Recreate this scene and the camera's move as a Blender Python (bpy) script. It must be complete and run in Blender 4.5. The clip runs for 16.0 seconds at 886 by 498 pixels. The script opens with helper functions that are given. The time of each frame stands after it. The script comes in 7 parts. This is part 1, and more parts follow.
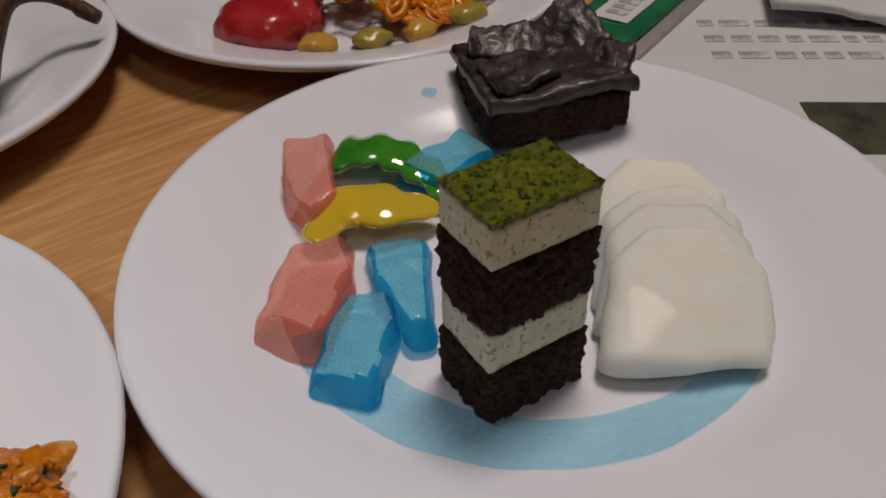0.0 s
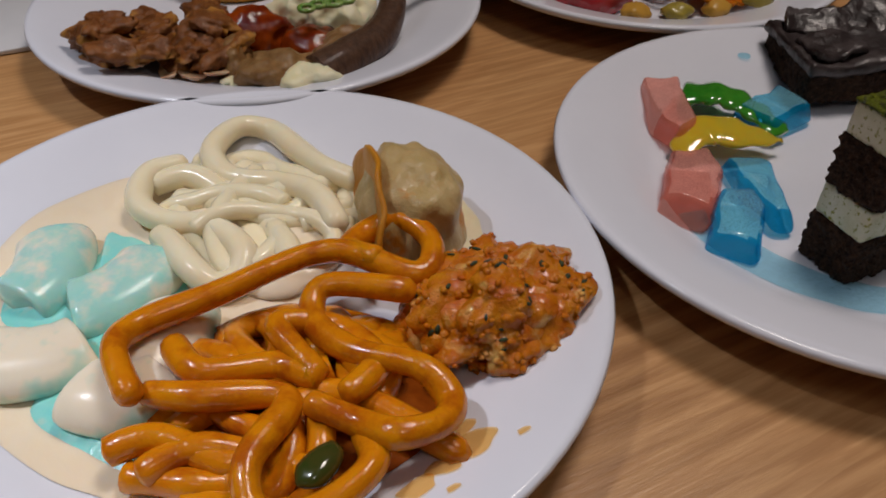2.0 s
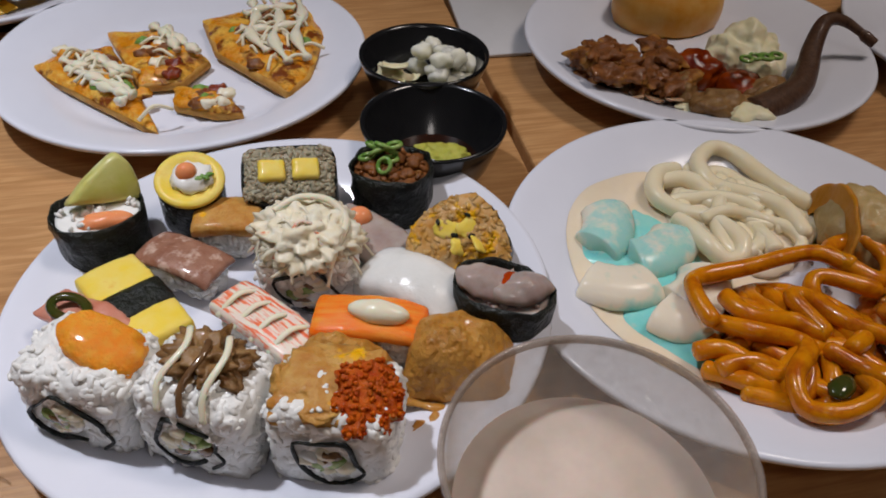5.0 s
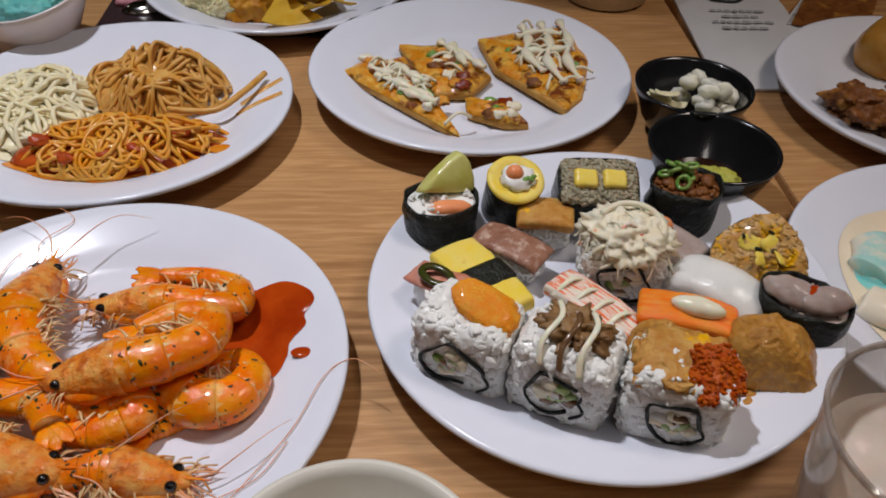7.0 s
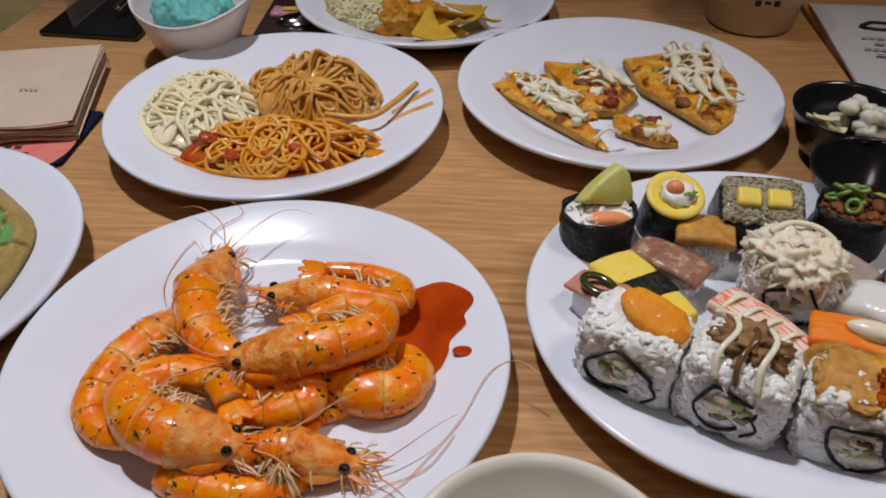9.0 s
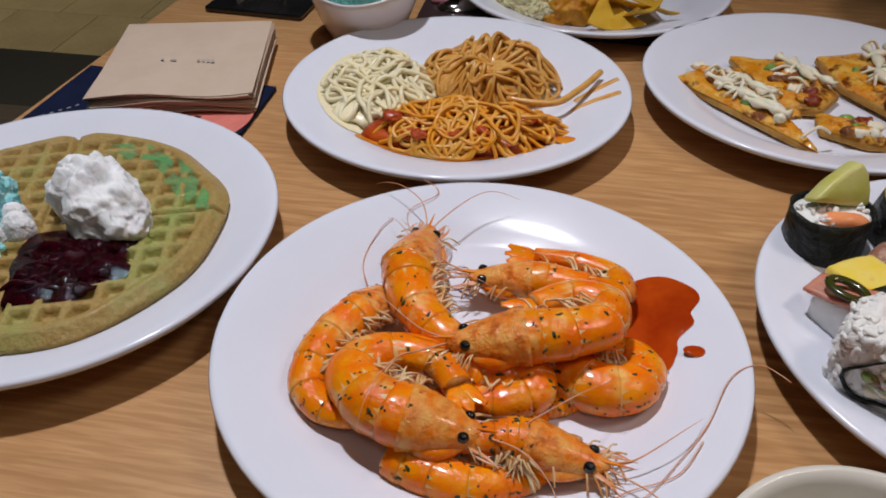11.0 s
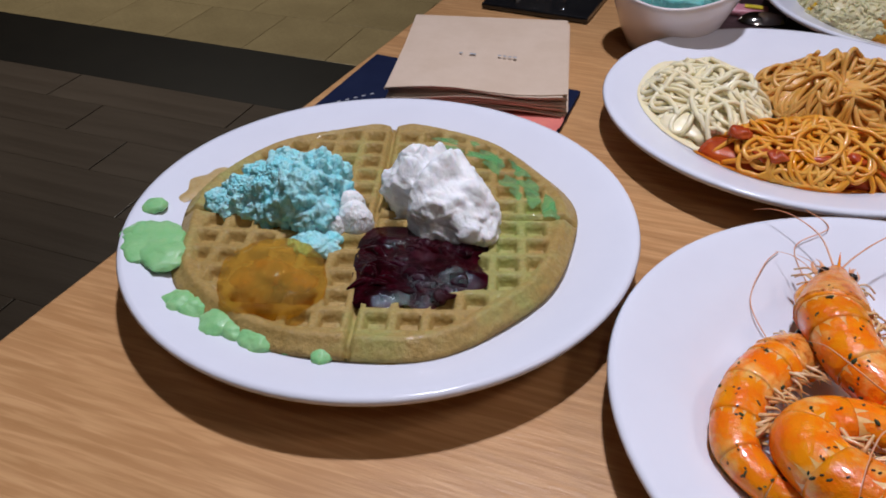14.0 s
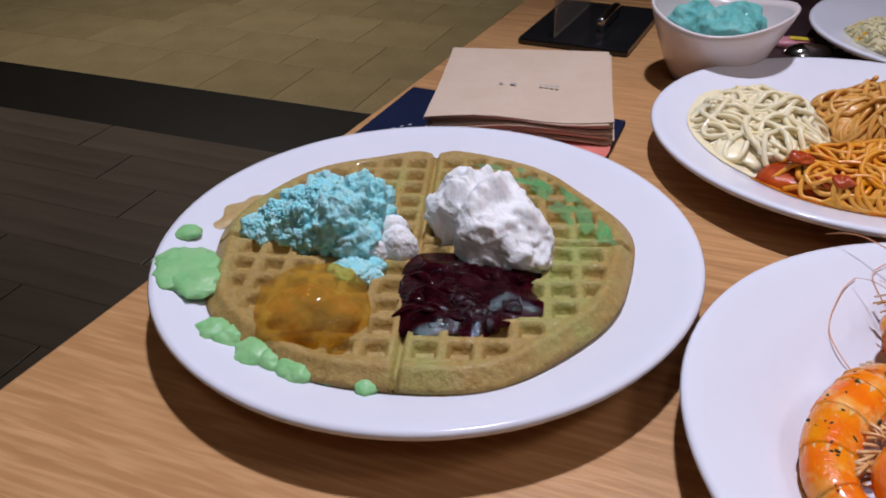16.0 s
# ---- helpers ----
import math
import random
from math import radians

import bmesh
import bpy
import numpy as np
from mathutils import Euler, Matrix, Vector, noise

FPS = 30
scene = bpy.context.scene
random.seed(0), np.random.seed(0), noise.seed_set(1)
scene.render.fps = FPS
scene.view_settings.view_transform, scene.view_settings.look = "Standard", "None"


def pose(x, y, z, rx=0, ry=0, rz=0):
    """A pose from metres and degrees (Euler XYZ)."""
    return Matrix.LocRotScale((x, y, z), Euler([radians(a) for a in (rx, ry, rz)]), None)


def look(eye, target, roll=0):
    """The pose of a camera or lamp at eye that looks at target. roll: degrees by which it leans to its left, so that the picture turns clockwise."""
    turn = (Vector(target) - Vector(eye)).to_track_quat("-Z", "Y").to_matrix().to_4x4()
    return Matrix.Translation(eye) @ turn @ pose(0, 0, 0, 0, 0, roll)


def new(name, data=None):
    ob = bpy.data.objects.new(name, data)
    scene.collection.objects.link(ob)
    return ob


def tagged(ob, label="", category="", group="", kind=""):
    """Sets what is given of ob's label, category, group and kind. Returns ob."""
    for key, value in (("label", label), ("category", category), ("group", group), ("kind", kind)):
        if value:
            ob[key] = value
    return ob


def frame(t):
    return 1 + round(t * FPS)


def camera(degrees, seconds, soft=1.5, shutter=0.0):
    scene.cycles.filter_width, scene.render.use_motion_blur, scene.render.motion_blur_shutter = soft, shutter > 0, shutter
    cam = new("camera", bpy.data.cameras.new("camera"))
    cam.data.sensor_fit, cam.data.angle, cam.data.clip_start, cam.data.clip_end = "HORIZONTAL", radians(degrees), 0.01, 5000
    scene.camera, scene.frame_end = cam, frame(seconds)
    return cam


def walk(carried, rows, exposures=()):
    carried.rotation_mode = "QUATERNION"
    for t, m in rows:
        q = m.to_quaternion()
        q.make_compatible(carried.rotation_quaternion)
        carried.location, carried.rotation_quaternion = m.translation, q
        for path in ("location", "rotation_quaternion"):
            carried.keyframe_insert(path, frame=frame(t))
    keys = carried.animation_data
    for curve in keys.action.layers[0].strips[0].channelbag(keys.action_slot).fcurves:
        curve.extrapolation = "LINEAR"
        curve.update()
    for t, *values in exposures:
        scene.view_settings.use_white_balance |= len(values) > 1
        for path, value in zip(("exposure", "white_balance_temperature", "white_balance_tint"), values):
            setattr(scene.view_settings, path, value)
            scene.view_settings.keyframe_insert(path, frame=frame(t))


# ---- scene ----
cam = camera(58.4, 16.0, 1.8)
ROWS = [
    (0, -0.0266, 0.0025, 0.1903, 50.49, 1.19, -37.2),
    (0.5, -0.0505, 0.0034, 0.1943, 50.7, 0.76, -37.5),
    (1, -0.0958, -0.0022, 0.1998, 50.88, 0.07, -35.74),
    (1.5, -0.1403, -0.0117, 0.2061, 50.64, -0.32, -31.56),
    (2, -0.1828, -0.0202, 0.2185, 50.06, -0.68, -27.73),
    (2.5, -0.2159, -0.0252, 0.2406, 49.49, -1.27, -25.06),
    (3, -0.2432, -0.0324, 0.2519, 49.05, -1.27, -22.41),
    (3.5, -0.2778, -0.0402, 0.2646, 48.79, -1.45, -19.76),
    (4, -0.3145, -0.0499, 0.2782, 48.6, -1.6, -16.83),
    (6.5, -0.4825, -0.103, 0.3431, 48.62, -1.54, -5.74),
    (7, -0.5121, -0.1128, 0.3445, 49.07, -1.35, -2.88),
    (7.5, -0.5317, -0.118, 0.3432, 49.53, -0.9, -0.14),
    (8, -0.5438, -0.1215, 0.3414, 50.05, -0.45, 1.82),
    (10.5, -0.6067, -0.1258, 0.318, 51.65, 0.12, 7.52),
    (11, -0.6429, -0.1217, 0.3092, 51.61, 0.18, 9.89),
    (11.5, -0.675, -0.1229, 0.3079, 51.79, 0.25, 12.1),
    (12, -0.7061, -0.125, 0.3036, 51.98, 0.16, 14.6),
    (12.5, -0.734, -0.1254, 0.2992, 52.22, 0.22, 16.64),
    (13, -0.7584, -0.1217, 0.2899, 52.44, 0.18, 18.3),
    (13.5, -0.7775, -0.1116, 0.2784, 52.7, 0.19, 19.47),
    (14, -0.7903, -0.106, 0.2692, 53.21, 0.28, 20.23),
    (14.5, -0.7975, -0.1, 0.2596, 53.95, 0.51, 20.71),
    (15, -0.8036, -0.0974, 0.2509, 55.01, 0.74, 20.99),
    (15.5, -0.8059, -0.0959, 0.2478, 56.12, 1, 21.32),
    (16, -0.8075, -0.099, 0.2438, 57.07, 1.21, 21.5),
]
walk(cam, [(t, pose(*row)) for t, *row in ROWS],
     ((0, 0.30, 6550, 5), (1, 0.26, 6450, 5), (2, 0.13, 6300, 6), (3, 0.05, 6250, 6.5), (4, 0.0, 6250, 7), (6.5, -0.22, 6500, 6.5), (8, -0.20, 6500, 6.5), (10.5, -0.20, 6500, 7), (12.5, -0.05, 6250, 10), (14.5, 0.02, 6150, 13.5), (16, 0.05, 6150, 16)))

# ---- light ----
world = bpy.data.worlds.new("room")
scene.world = world
world.use_nodes = True
world.node_tree.nodes["Background"].inputs[0].default_value = (0.95, 0.92, 1.0, 1)
world.node_tree.nodes["Background"].inputs[1].default_value = 0.008


def lamp(name, at, watts, radius, colour, cone=None, aim=None):
    data = bpy.data.lights.new(name, "SPOT" if cone else "POINT")
    data.energy, data.shadow_soft_size, data.color = watts, radius, colour
    ob = new(name, data)
    ob.matrix_basis = look(at, aim) if aim else pose(*at)
    if cone:
        data.spot_size, data.spot_blend = radians(cone), 1.0
    return ob


lamp("ceiling_spot", (-0.92, 0.58, 1.60), 95, 0.05, (0.90, 0.89, 0.97), 60, (-0.80, 0.13, 0))
# added fill with no known source, brightens faces turned away from the main spot
lamp("ceiling_spot", (-0.40, -0.80, 1.75), 8, 0.16, (1.0, 0.89, 0.85))
lamp("ceiling_spot", (0.42, 0.30, 1.55), 44, 0.22, (1.0, 0.85, 0.77), 84, (0.16, 0.16, 0))
lamp("ceiling_lamp", (-2.7, 2.4, 1.7), 130, 0.12, (1.0, 0.90, 0.74), 115, (-2.7, 2.3, -0.75))


# ---- materials ----
def mat(name, colour, rough=0.5, second=None, scale=60.0, low=0.35, high=0.65, fine=0.0, bump=0.0, bump_scale=200.0, sss=0.0,
        sss_radius=(0.6, 0.3, 0.2), coat=0.0, clear=0.0, ior=1.45, metal=0.0, stretch=(1, 1, 1), third=None, third_scale=15.0, third_at=0.6, per_piece=0.0, spec=0.5, third_soft=0.03, sss_scale=0.004):
    """A material with two tones that change over scale (per metre), a fine speckle, a relief and a third stain tone."""
    m = bpy.data.materials.new(name)
    m.use_nodes = True
    nt = m.node_tree
    b = nt.nodes["Principled BSDF"]
    link = nt.links.new

    def node(kind, **values):
        n = nt.nodes.new(kind)
        for k, v in values.items():
            n.inputs[k].default_value = v
        return n

    where = node("ShaderNodeTexCoord")
    spread = node("ShaderNodeMapping", Scale=stretch)
    link(where.outputs["Object"], spread.inputs["Vector"])

    def cloud(s, detail=4.0):
        n = node("ShaderNodeTexNoise", Scale=s, Detail=detail, Roughness=0.6)
        link(spread.outputs[0], n.inputs["Vector"])
        return n.outputs["Fac"]

    def ramp(fac, lo, hi):
        r = node("ShaderNodeMapRange")
        r.inputs["From Min"].default_value, r.inputs["From Max"].default_value = lo, hi
        link(fac, r.inputs["Value"])
        return r.outputs[0]

    def mix(fac, a, c, kind="MIX"):
        n = nt.nodes.new("ShaderNodeMix")
        n.data_type, n.blend_type = "RGBA", kind
        for sock, v in ((n.inputs[0], fac), (n.inputs[6], a), (n.inputs[7], c)):
            if hasattr(v, "links"):
                link(v, sock)
            else:
                sock.default_value = v if not isinstance(v, tuple) else (*v, 1)
        return n.outputs[2]

    second = second or tuple(0.86 * v for v in colour)
    tone = mix(ramp(cloud(scale), low, high), colour, second)
    if third:
        tone = mix(ramp(cloud(third_scale), third_at - third_soft, third_at + third_soft), tone, third)
    if fine:
        tone = mix(fine, tone, mix(ramp(cloud(bump_scale * 1.7, 2.0), 0.3, 0.7), (0.35, 0.35, 0.35), (1.35, 1.35, 1.35)), "MULTIPLY")
    if per_piece:
        info = node("ShaderNodeObjectInfo")
        v = nt.nodes.new("ShaderNodeMapRange")
        v.inputs["To Min"].default_value, v.inputs["To Max"].default_value = 1 - per_piece, 1 + per_piece
        link(info.outputs["Random"], v.inputs["Value"])
        hsv = node("ShaderNodeHueSaturation")
        link(v.outputs[0], hsv.inputs["Value"])
        link(tone, hsv.inputs["Color"])
        tone = hsv.outputs[0]
    link(tone, b.inputs["Base Color"])
    b.inputs["Roughness"].default_value = rough
    b.inputs["Metallic"].default_value = metal
    b.inputs["Specular IOR Level"].default_value = spec
    b.inputs["IOR"].default_value = ior
    b.inputs["Coat Weight"].default_value = coat
    b.inputs["Coat Roughness"].default_value = 0.08
    b.inputs["Transmission Weight"].default_value = clear
    if sss:
        b.inputs["Subsurface Weight"].default_value = sss
        b.inputs["Subsurface Radius"].default_value = sss_radius
        b.inputs["Subsurface Scale"].default_value = sss_scale
    if bump:
        bp = node("ShaderNodeBump", Strength=0.9, Distance=bump)
        link(cloud(bump_scale, 5.0), bp.inputs["Height"])
        link(bp.outputs[0], b.inputs["Normal"])
    return m


M_PLATE = mat("white_glazed_china", (0.75, 0.765, 0.85), 0.17, (0.73, 0.745, 0.83), 25, coat=0.0, spec=0.32)
M_BOWL = mat("cream_glazed_china", (0.74, 0.70, 0.62), 0.2, (0.70, 0.66, 0.58), 25, coat=0.3)
M_PINKBOWL = mat("pale_china", (0.78, 0.70, 0.70), 0.2, (0.72, 0.64, 0.64), 25, coat=0.3)
M_BLACK = mat("black_melamine", (0.008, 0.008, 0.009), 0.18, (0.012, 0.012, 0.013), 40, coat=0.4)
M_FLOOR = mat("floor_tile", (0.17, 0.14, 0.09), 0.36, (0.12, 0.10, 0.065), 4, fine=0.45, bump=0.002, bump_scale=30, per_piece=0.15)
M_GLASS = bpy.data.materials.new("thin_glass")
M_GLASS.use_nodes = True
M_MILK = mat("rice_drink", (0.72, 0.6, 0.52), 0.12, (0.6, 0.5, 0.42), 30, sss=0.5)


def thin_glass(m):
    """Clear thin glass with a light haze; the viewing slant drives the gloss alone."""
    nt = m.node_tree
    nt.nodes.remove(nt.nodes["Principled BSDF"])
    out = nt.nodes["Material Output"]
    see, haze, gloss = (nt.nodes.new("ShaderNodeBsdf" + k) for k in ("Transparent", "Diffuse", "Glossy"))
    see.inputs[0].default_value = (0.93, 0.92, 0.90, 1)
    haze.inputs[0].default_value = (0.8, 0.74, 0.68, 1)
    gloss.inputs["Roughness"].default_value = 0.05
    spots = nt.nodes.new("ShaderNodeTexNoise")
    spots.inputs["Scale"].default_value = 25
    amount = nt.nodes.new("ShaderNodeMapRange")
    amount.inputs["To Min"].default_value, amount.inputs["To Max"].default_value = 0.10, 0.28
    nt.links.new(spots.outputs["Fac"], amount.inputs["Value"])
    a, b, f = nt.nodes.new("ShaderNodeMixShader"), nt.nodes.new("ShaderNodeMixShader"), nt.nodes.new("ShaderNodeLayerWeight")
    nt.links.new(amount.outputs[0], a.inputs[0])
    nt.links.new(see.outputs[0], a.inputs[1])
    nt.links.new(haze.outputs[0], a.inputs[2])
    f.inputs["Blend"].default_value = 0.12
    nt.links.new(f.outputs["Facing"], b.inputs[0])
    nt.links.new(a.outputs[0], b.inputs[1])
    nt.links.new(gloss.outputs[0], b.inputs[2])
    nt.links.new(b.outputs[0], out.inputs[0])


thin_glass(M_GLASS)


def clear_mat(name, tint, colour, body=0.5, rough=0.06, bump=0.0003, bump_scale=120):
    """Jelly or syrup: part of the light passes through, tinted, the rest is scattered by the coloured body."""
    m = mat(name, colour, rough, tuple(min(1, 1.25 * v) for v in colour), 70, bump=bump, bump_scale=bump_scale, sss=0.0, coat=0.5)
    nt = m.node_tree
    b, out = nt.nodes["Principled BSDF"], nt.nodes["Material Output"]
    see, mix = nt.nodes.new("ShaderNodeBsdfTransparent"), nt.nodes.new("ShaderNodeMixShader")
    see.inputs[0].default_value = (*tint, 1)
    cloud = nt.nodes.new("ShaderNodeTexNoise")
    cloud.inputs["Scale"].default_value = 60
    span = nt.nodes.new("ShaderNodeMapRange")
    span.inputs["To Min"].default_value, span.inputs["To Max"].default_value = body - 0.2, body + 0.2
    nt.links.new(cloud.outputs["Fac"], span.inputs["Value"])
    nt.links.new(span.outputs[0], mix.inputs[0])
    nt.links.new(see.outputs[0], mix.inputs[1])
    nt.links.new(b.outputs[0], mix.inputs[2])
    nt.links.new(mix.outputs[0], out.inputs[0])
    return m


def wood():
    """Oak veneer: long grain along x, with darker pores and broad waves."""
    m = mat("oak_table", (0.60, 0.34, 0.150), 0.36, (0.51, 0.28, 0.115), 16, 0.35, 0.7, stretch=(0.6, 7, 7), bump=0.0002, bump_scale=90, coat=0.15)
    nt = m.node_tree
    b = nt.nodes["Principled BSDF"]
    old = b.inputs["Base Color"].links[0].from_socket
    where = nt.nodes.new("ShaderNodeTexCoord")
    sp = nt.nodes.new("ShaderNodeMapping")
    sp.inputs["Scale"].default_value = (1.1, 14, 14)
    nt.links.new(where.outputs["Object"], sp.inputs[0])
    wave = nt.nodes.new("ShaderNodeTexNoise")
    wave.inputs["Scale"].default_value, wave.inputs["Detail"].default_value = 22.0, 6.0
    wave.inputs["Distortion"].default_value = 0.6
    nt.links.new(sp.outputs[0], wave.inputs["Vector"])
    r = nt.nodes.new("ShaderNodeMapRange")
    r.inputs["From Min"].default_value, r.inputs["From Max"].default_value = 0.42, 0.62
    r.inputs["To Min"].default_value, r.inputs["To Max"].default_value = 1.0, 0.0
    nt.links.new(wave.outputs["Fac"], r.inputs["Value"])
    mx = nt.nodes.new("ShaderNodeMix")
    mx.data_type, mx.blend_type = "RGBA", "MULTIPLY"
    mx.inputs[7].default_value = (0.82, 0.76, 0.70, 1)
    nt.links.new(r.outputs[0], mx.inputs[0])
    nt.links.new(old, mx.inputs[6])
    long = nt.nodes.new("ShaderNodeMapping")
    long.inputs["Scale"].default_value = (0.16, 1.0, 1.0)
    nt.links.new(where.outputs["Object"], long.inputs[0])
    rings = nt.nodes.new("ShaderNodeTexWave")
    rings.bands_direction = "Y"
    for key, v in (("Scale", 26.0), ("Distortion", 9.0), ("Detail", 3.0), ("Detail Scale", 1.4)):
        rings.inputs[key].default_value = v
    nt.links.new(long.outputs[0], rings.inputs["Vector"])
    patch = nt.nodes.new("ShaderNodeTexNoise")
    patch.inputs["Scale"].default_value = 5.0
    nt.links.new(long.outputs[0], patch.inputs["Vector"])
    where_rings = nt.nodes.new("ShaderNodeMapRange")
    where_rings.inputs["From Min"].default_value, where_rings.inputs["From Max"].default_value = 0.47, 0.64
    nt.links.new(patch.outputs["Fac"], where_rings.inputs["Value"])
    both = nt.nodes.new("ShaderNodeMath")
    both.operation = "MULTIPLY"
    nt.links.new(rings.outputs["Fac"], both.inputs[0])
    nt.links.new(where_rings.outputs[0], both.inputs[1])
    late = nt.nodes.new("ShaderNodeMix")
    late.data_type, late.blend_type = "RGBA", "MULTIPLY"
    late.inputs[7].default_value = (0.60, 0.52, 0.43, 1)
    nt.links.new(both.outputs[0], late.inputs[0])
    nt.links.new(mx.outputs[2], late.inputs[6])
    nt.links.new(late.outputs[2], b.inputs["Base Color"])
    return m


M_WOOD = wood()


# ---- builders ----
def thing(name, at, label, category, group="", kind="", turn=0.0):
    ob = new(name)
    ob.empty_display_size = 0.02
    ob.matrix_basis = pose(*at, 0, 0, turn)
    return tagged(ob, label, category, group, kind)


def part(name, bm, material, parent=None, label="", smooth=True):
    """Links a bmesh as one mesh object, under a thing or a part where one is given."""
    me = bpy.data.meshes.new(name)
    if smooth:
        for f in bm.faces:
            f.smooth = True
    bm.to_mesh(me)
    bm.free()
    me.materials.append(material)
    ob = new(name, me)
    if parent:
        ob.parent = parent
    if label:
        ob["label"] = label
    return ob


def solid(name, bm, material, at, label, category, group="", kind="", turn=0.0, smooth=True):
    """A thing that is one mesh."""
    ob = part(name, bm, material, None, "", smooth)
    ob.matrix_basis = pose(*at, 0, 0, turn)
    return tagged(ob, label, category, group, kind)


def lathe(profile, n=96):
    bm = bmesh.new()
    rings = []
    for r, z in profile:
        if r < 1e-6:
            rings.append([bm.verts.new((0, 0, z))])
        else:
            rings.append([bm.verts.new((r * math.cos(2 * math.pi * i / n), r * math.sin(2 * math.pi * i / n), z)) for i in range(n)])
    for a, b in zip(rings, rings[1:]):
        for i in range(n):
            j = (i + 1) % n
            if len(a) == 1 and len(b) == 1:
                continue
            if len(a) == 1:
                bm.faces.new((a[0], b[j], b[i]))
            elif len(b) == 1:
                bm.faces.new((a[i], a[j], b[0]))
            else:
                bm.faces.new((a[i], a[j], b[j], b[i]))
    bmesh.ops.recalc_face_normals(bm, faces=bm.faces)
    return bm


def box(x0, x1, y0, y1, z0, z1, bevel=0.0):
    bm = bmesh.new()
    bmesh.ops.create_cube(bm, size=1)
    for v in bm.verts:
        v.co = ((x0 + x1) / 2 + v.co.x * (x1 - x0), (y0 + y1) / 2 + v.co.y * (y1 - y0), (z0 + z1) / 2 + v.co.z * (z1 - z0))
    if bevel:
        bmesh.ops.bevel(bm, geom=bm.edges, offset=bevel, segments=2, affect="EDGES", profile=0.5)
    return bm


# ---- the room and the tables ----
solid("floor", box(-5, 4, -3, 6, -0.80, -0.75), M_FLOOR, (0, 0, 0), "dim beige tiled floor beside the table", "floor", kind="structure", smooth=False)
M_IRON = mat("black_table_leg", (0.02, 0.02, 0.02), 0.45, (0.03, 0.03, 0.03), 30)


def table(x0, x1, skew):
    """Oak top with a rounded edge on four legs; the outer end runs slightly askew."""
    t = thing("table", (0, 0, -0.75), "light oak dining table with visible grain", "table", "tables")
    bm = box(x0, x1, -0.3, 1.2, 0.72, 0.75, 0.0025)
    for v in bm.verts:
        if abs(v.co.x - x0) < 0.05:
            v.co.x += skew * (v.co.y - 0.45)
    part("tabletop", bm, M_WOOD, t, "oak veneer top", False)
    for x in (x0 + 0.09, x1 - 0.06):
        for y in (-0.24, 1.14):
            part("leg", box(x - 0.025, x + 0.025, y - 0.025, y + 0.025, 0, 0.72, 0.002), M_IRON, t, "black square leg", False)


table(-1.0705, -0.2290, 0.072)
table(-0.2235, 0.9, 0.0)
M_WALL = mat("painted_wall", (0.20, 0.17, 0.14), 0.6, (0.17, 0.15, 0.12), 2, bump=0.001, bump_scale=60)
M_CEIL = mat("painted_ceiling", (0.20, 0.19, 0.19), 0.7, (0.17, 0.165, 0.165), 2, bump=0.001, bump_scale=40)
for name, b in dict(wall_west=(-5.1, -5.0, -3.0, 6.0, -0.75, 2.0), wall_east=(4.0, 4.1, -3.0, 6.0, -0.75, 2.0), wall_south=(-5.1, 4.1, -3.1, -3.0, -0.75, 2.0), wall_north=(-5.1, 4.1, 6.0, 6.1, -0.75, 2.0)).items():
    solid(name, box(*b), M_WALL, (0, 0, 0), "plain brown painted restaurant wall", "wall", kind="structure", smooth=False)
solid("ceiling", box(-5.1, 4.1, -3.1, 6.1, 2.0, 2.1), M_CEIL, (0, 0, 0), "plain dark grey painted ceiling", "ceiling", kind="structure", smooth=False)

PLATE = [(0, 0.004), (0.074, 0.004), (0.076, 0.0005), (0.081, 0.0005), (0.084, 0.0045), (0.105, 0.0125), (0.131, 0.0195), (0.1345, 0.0215), (0.1355, 0.0235),
         (0.1345, 0.0252), (0.132, 0.0252), (0.127, 0.0236), (0.108, 0.0180), (0.098, 0.0140), (0.091, 0.0102), (0.085, 0.0083), (0.078, 0.0078), (0, 0.0075)]


def plate(at, label):
    return solid("dinner_plate", lathe(PLATE), M_PLATE, at, label, "plate", "dinner plates")


PLATES = dict(A=(0.1226, 0.1569), B=(-0.1433, 0.2074), C=(-0.0587, 0.4519), D=(0.2078, 0.4139), E=(-0.4513, 0.4942), F=(-0.7305, 0.4391), G=(-0.6759, 0.1700), H=(-0.9445, 0.2196), I=(-0.3955, 0.2200), J=(-0.6309, 0.6877))
for key, what in dict(A="with the desserts", B="with the noodles", C="with the grilled meat", D="with the pasta salad", E="with the pizza", F="with the spaghetti",
                      G="with the shrimps", H="under the waffle", I="with the sushi", J="with the rice and nachos").items():
    plate((*PLATES[key], 0), "round white china dinner plate " + what)

waffle_plate = bpy.data.objects["dinner_plate.007"]
waffle_plate.matrix_basis = Matrix.Translation((-0.002, -0.001, 0)) @ waffle_plate.matrix_basis @ Matrix.Diagonal((1.022, 1.022, 1.08, 1))

g = thing("drinking_glass", (-0.3015, 0.055, 0), "clear tumbler half full of a milky drink", "glass")
part("body", lathe([(0, 0.001), (0.036, 0.001), (0.039, 0.004), (0.0495, 0.1), (0.0489, 0.1008), (0.0482, 0.1), (0.0378, 0.007), (0, 0.006)]), M_GLASS, g)
M_RIM = clear_mat("thick_glass_rim", (0.80, 0.75, 0.70), (0.42, 0.36, 0.32), 0.34, bump=0.0)
part("rim", lathe([(0.0478, 0.0995), (0.0480, 0.1008), (0.0490, 0.1016), (0.0500, 0.1008), (0.0502, 0.0995), (0.0500, 0.0984), (0.0480, 0.0984), (0.0478, 0.0995)]), M_RIM, g, "thick rounded glass rim")
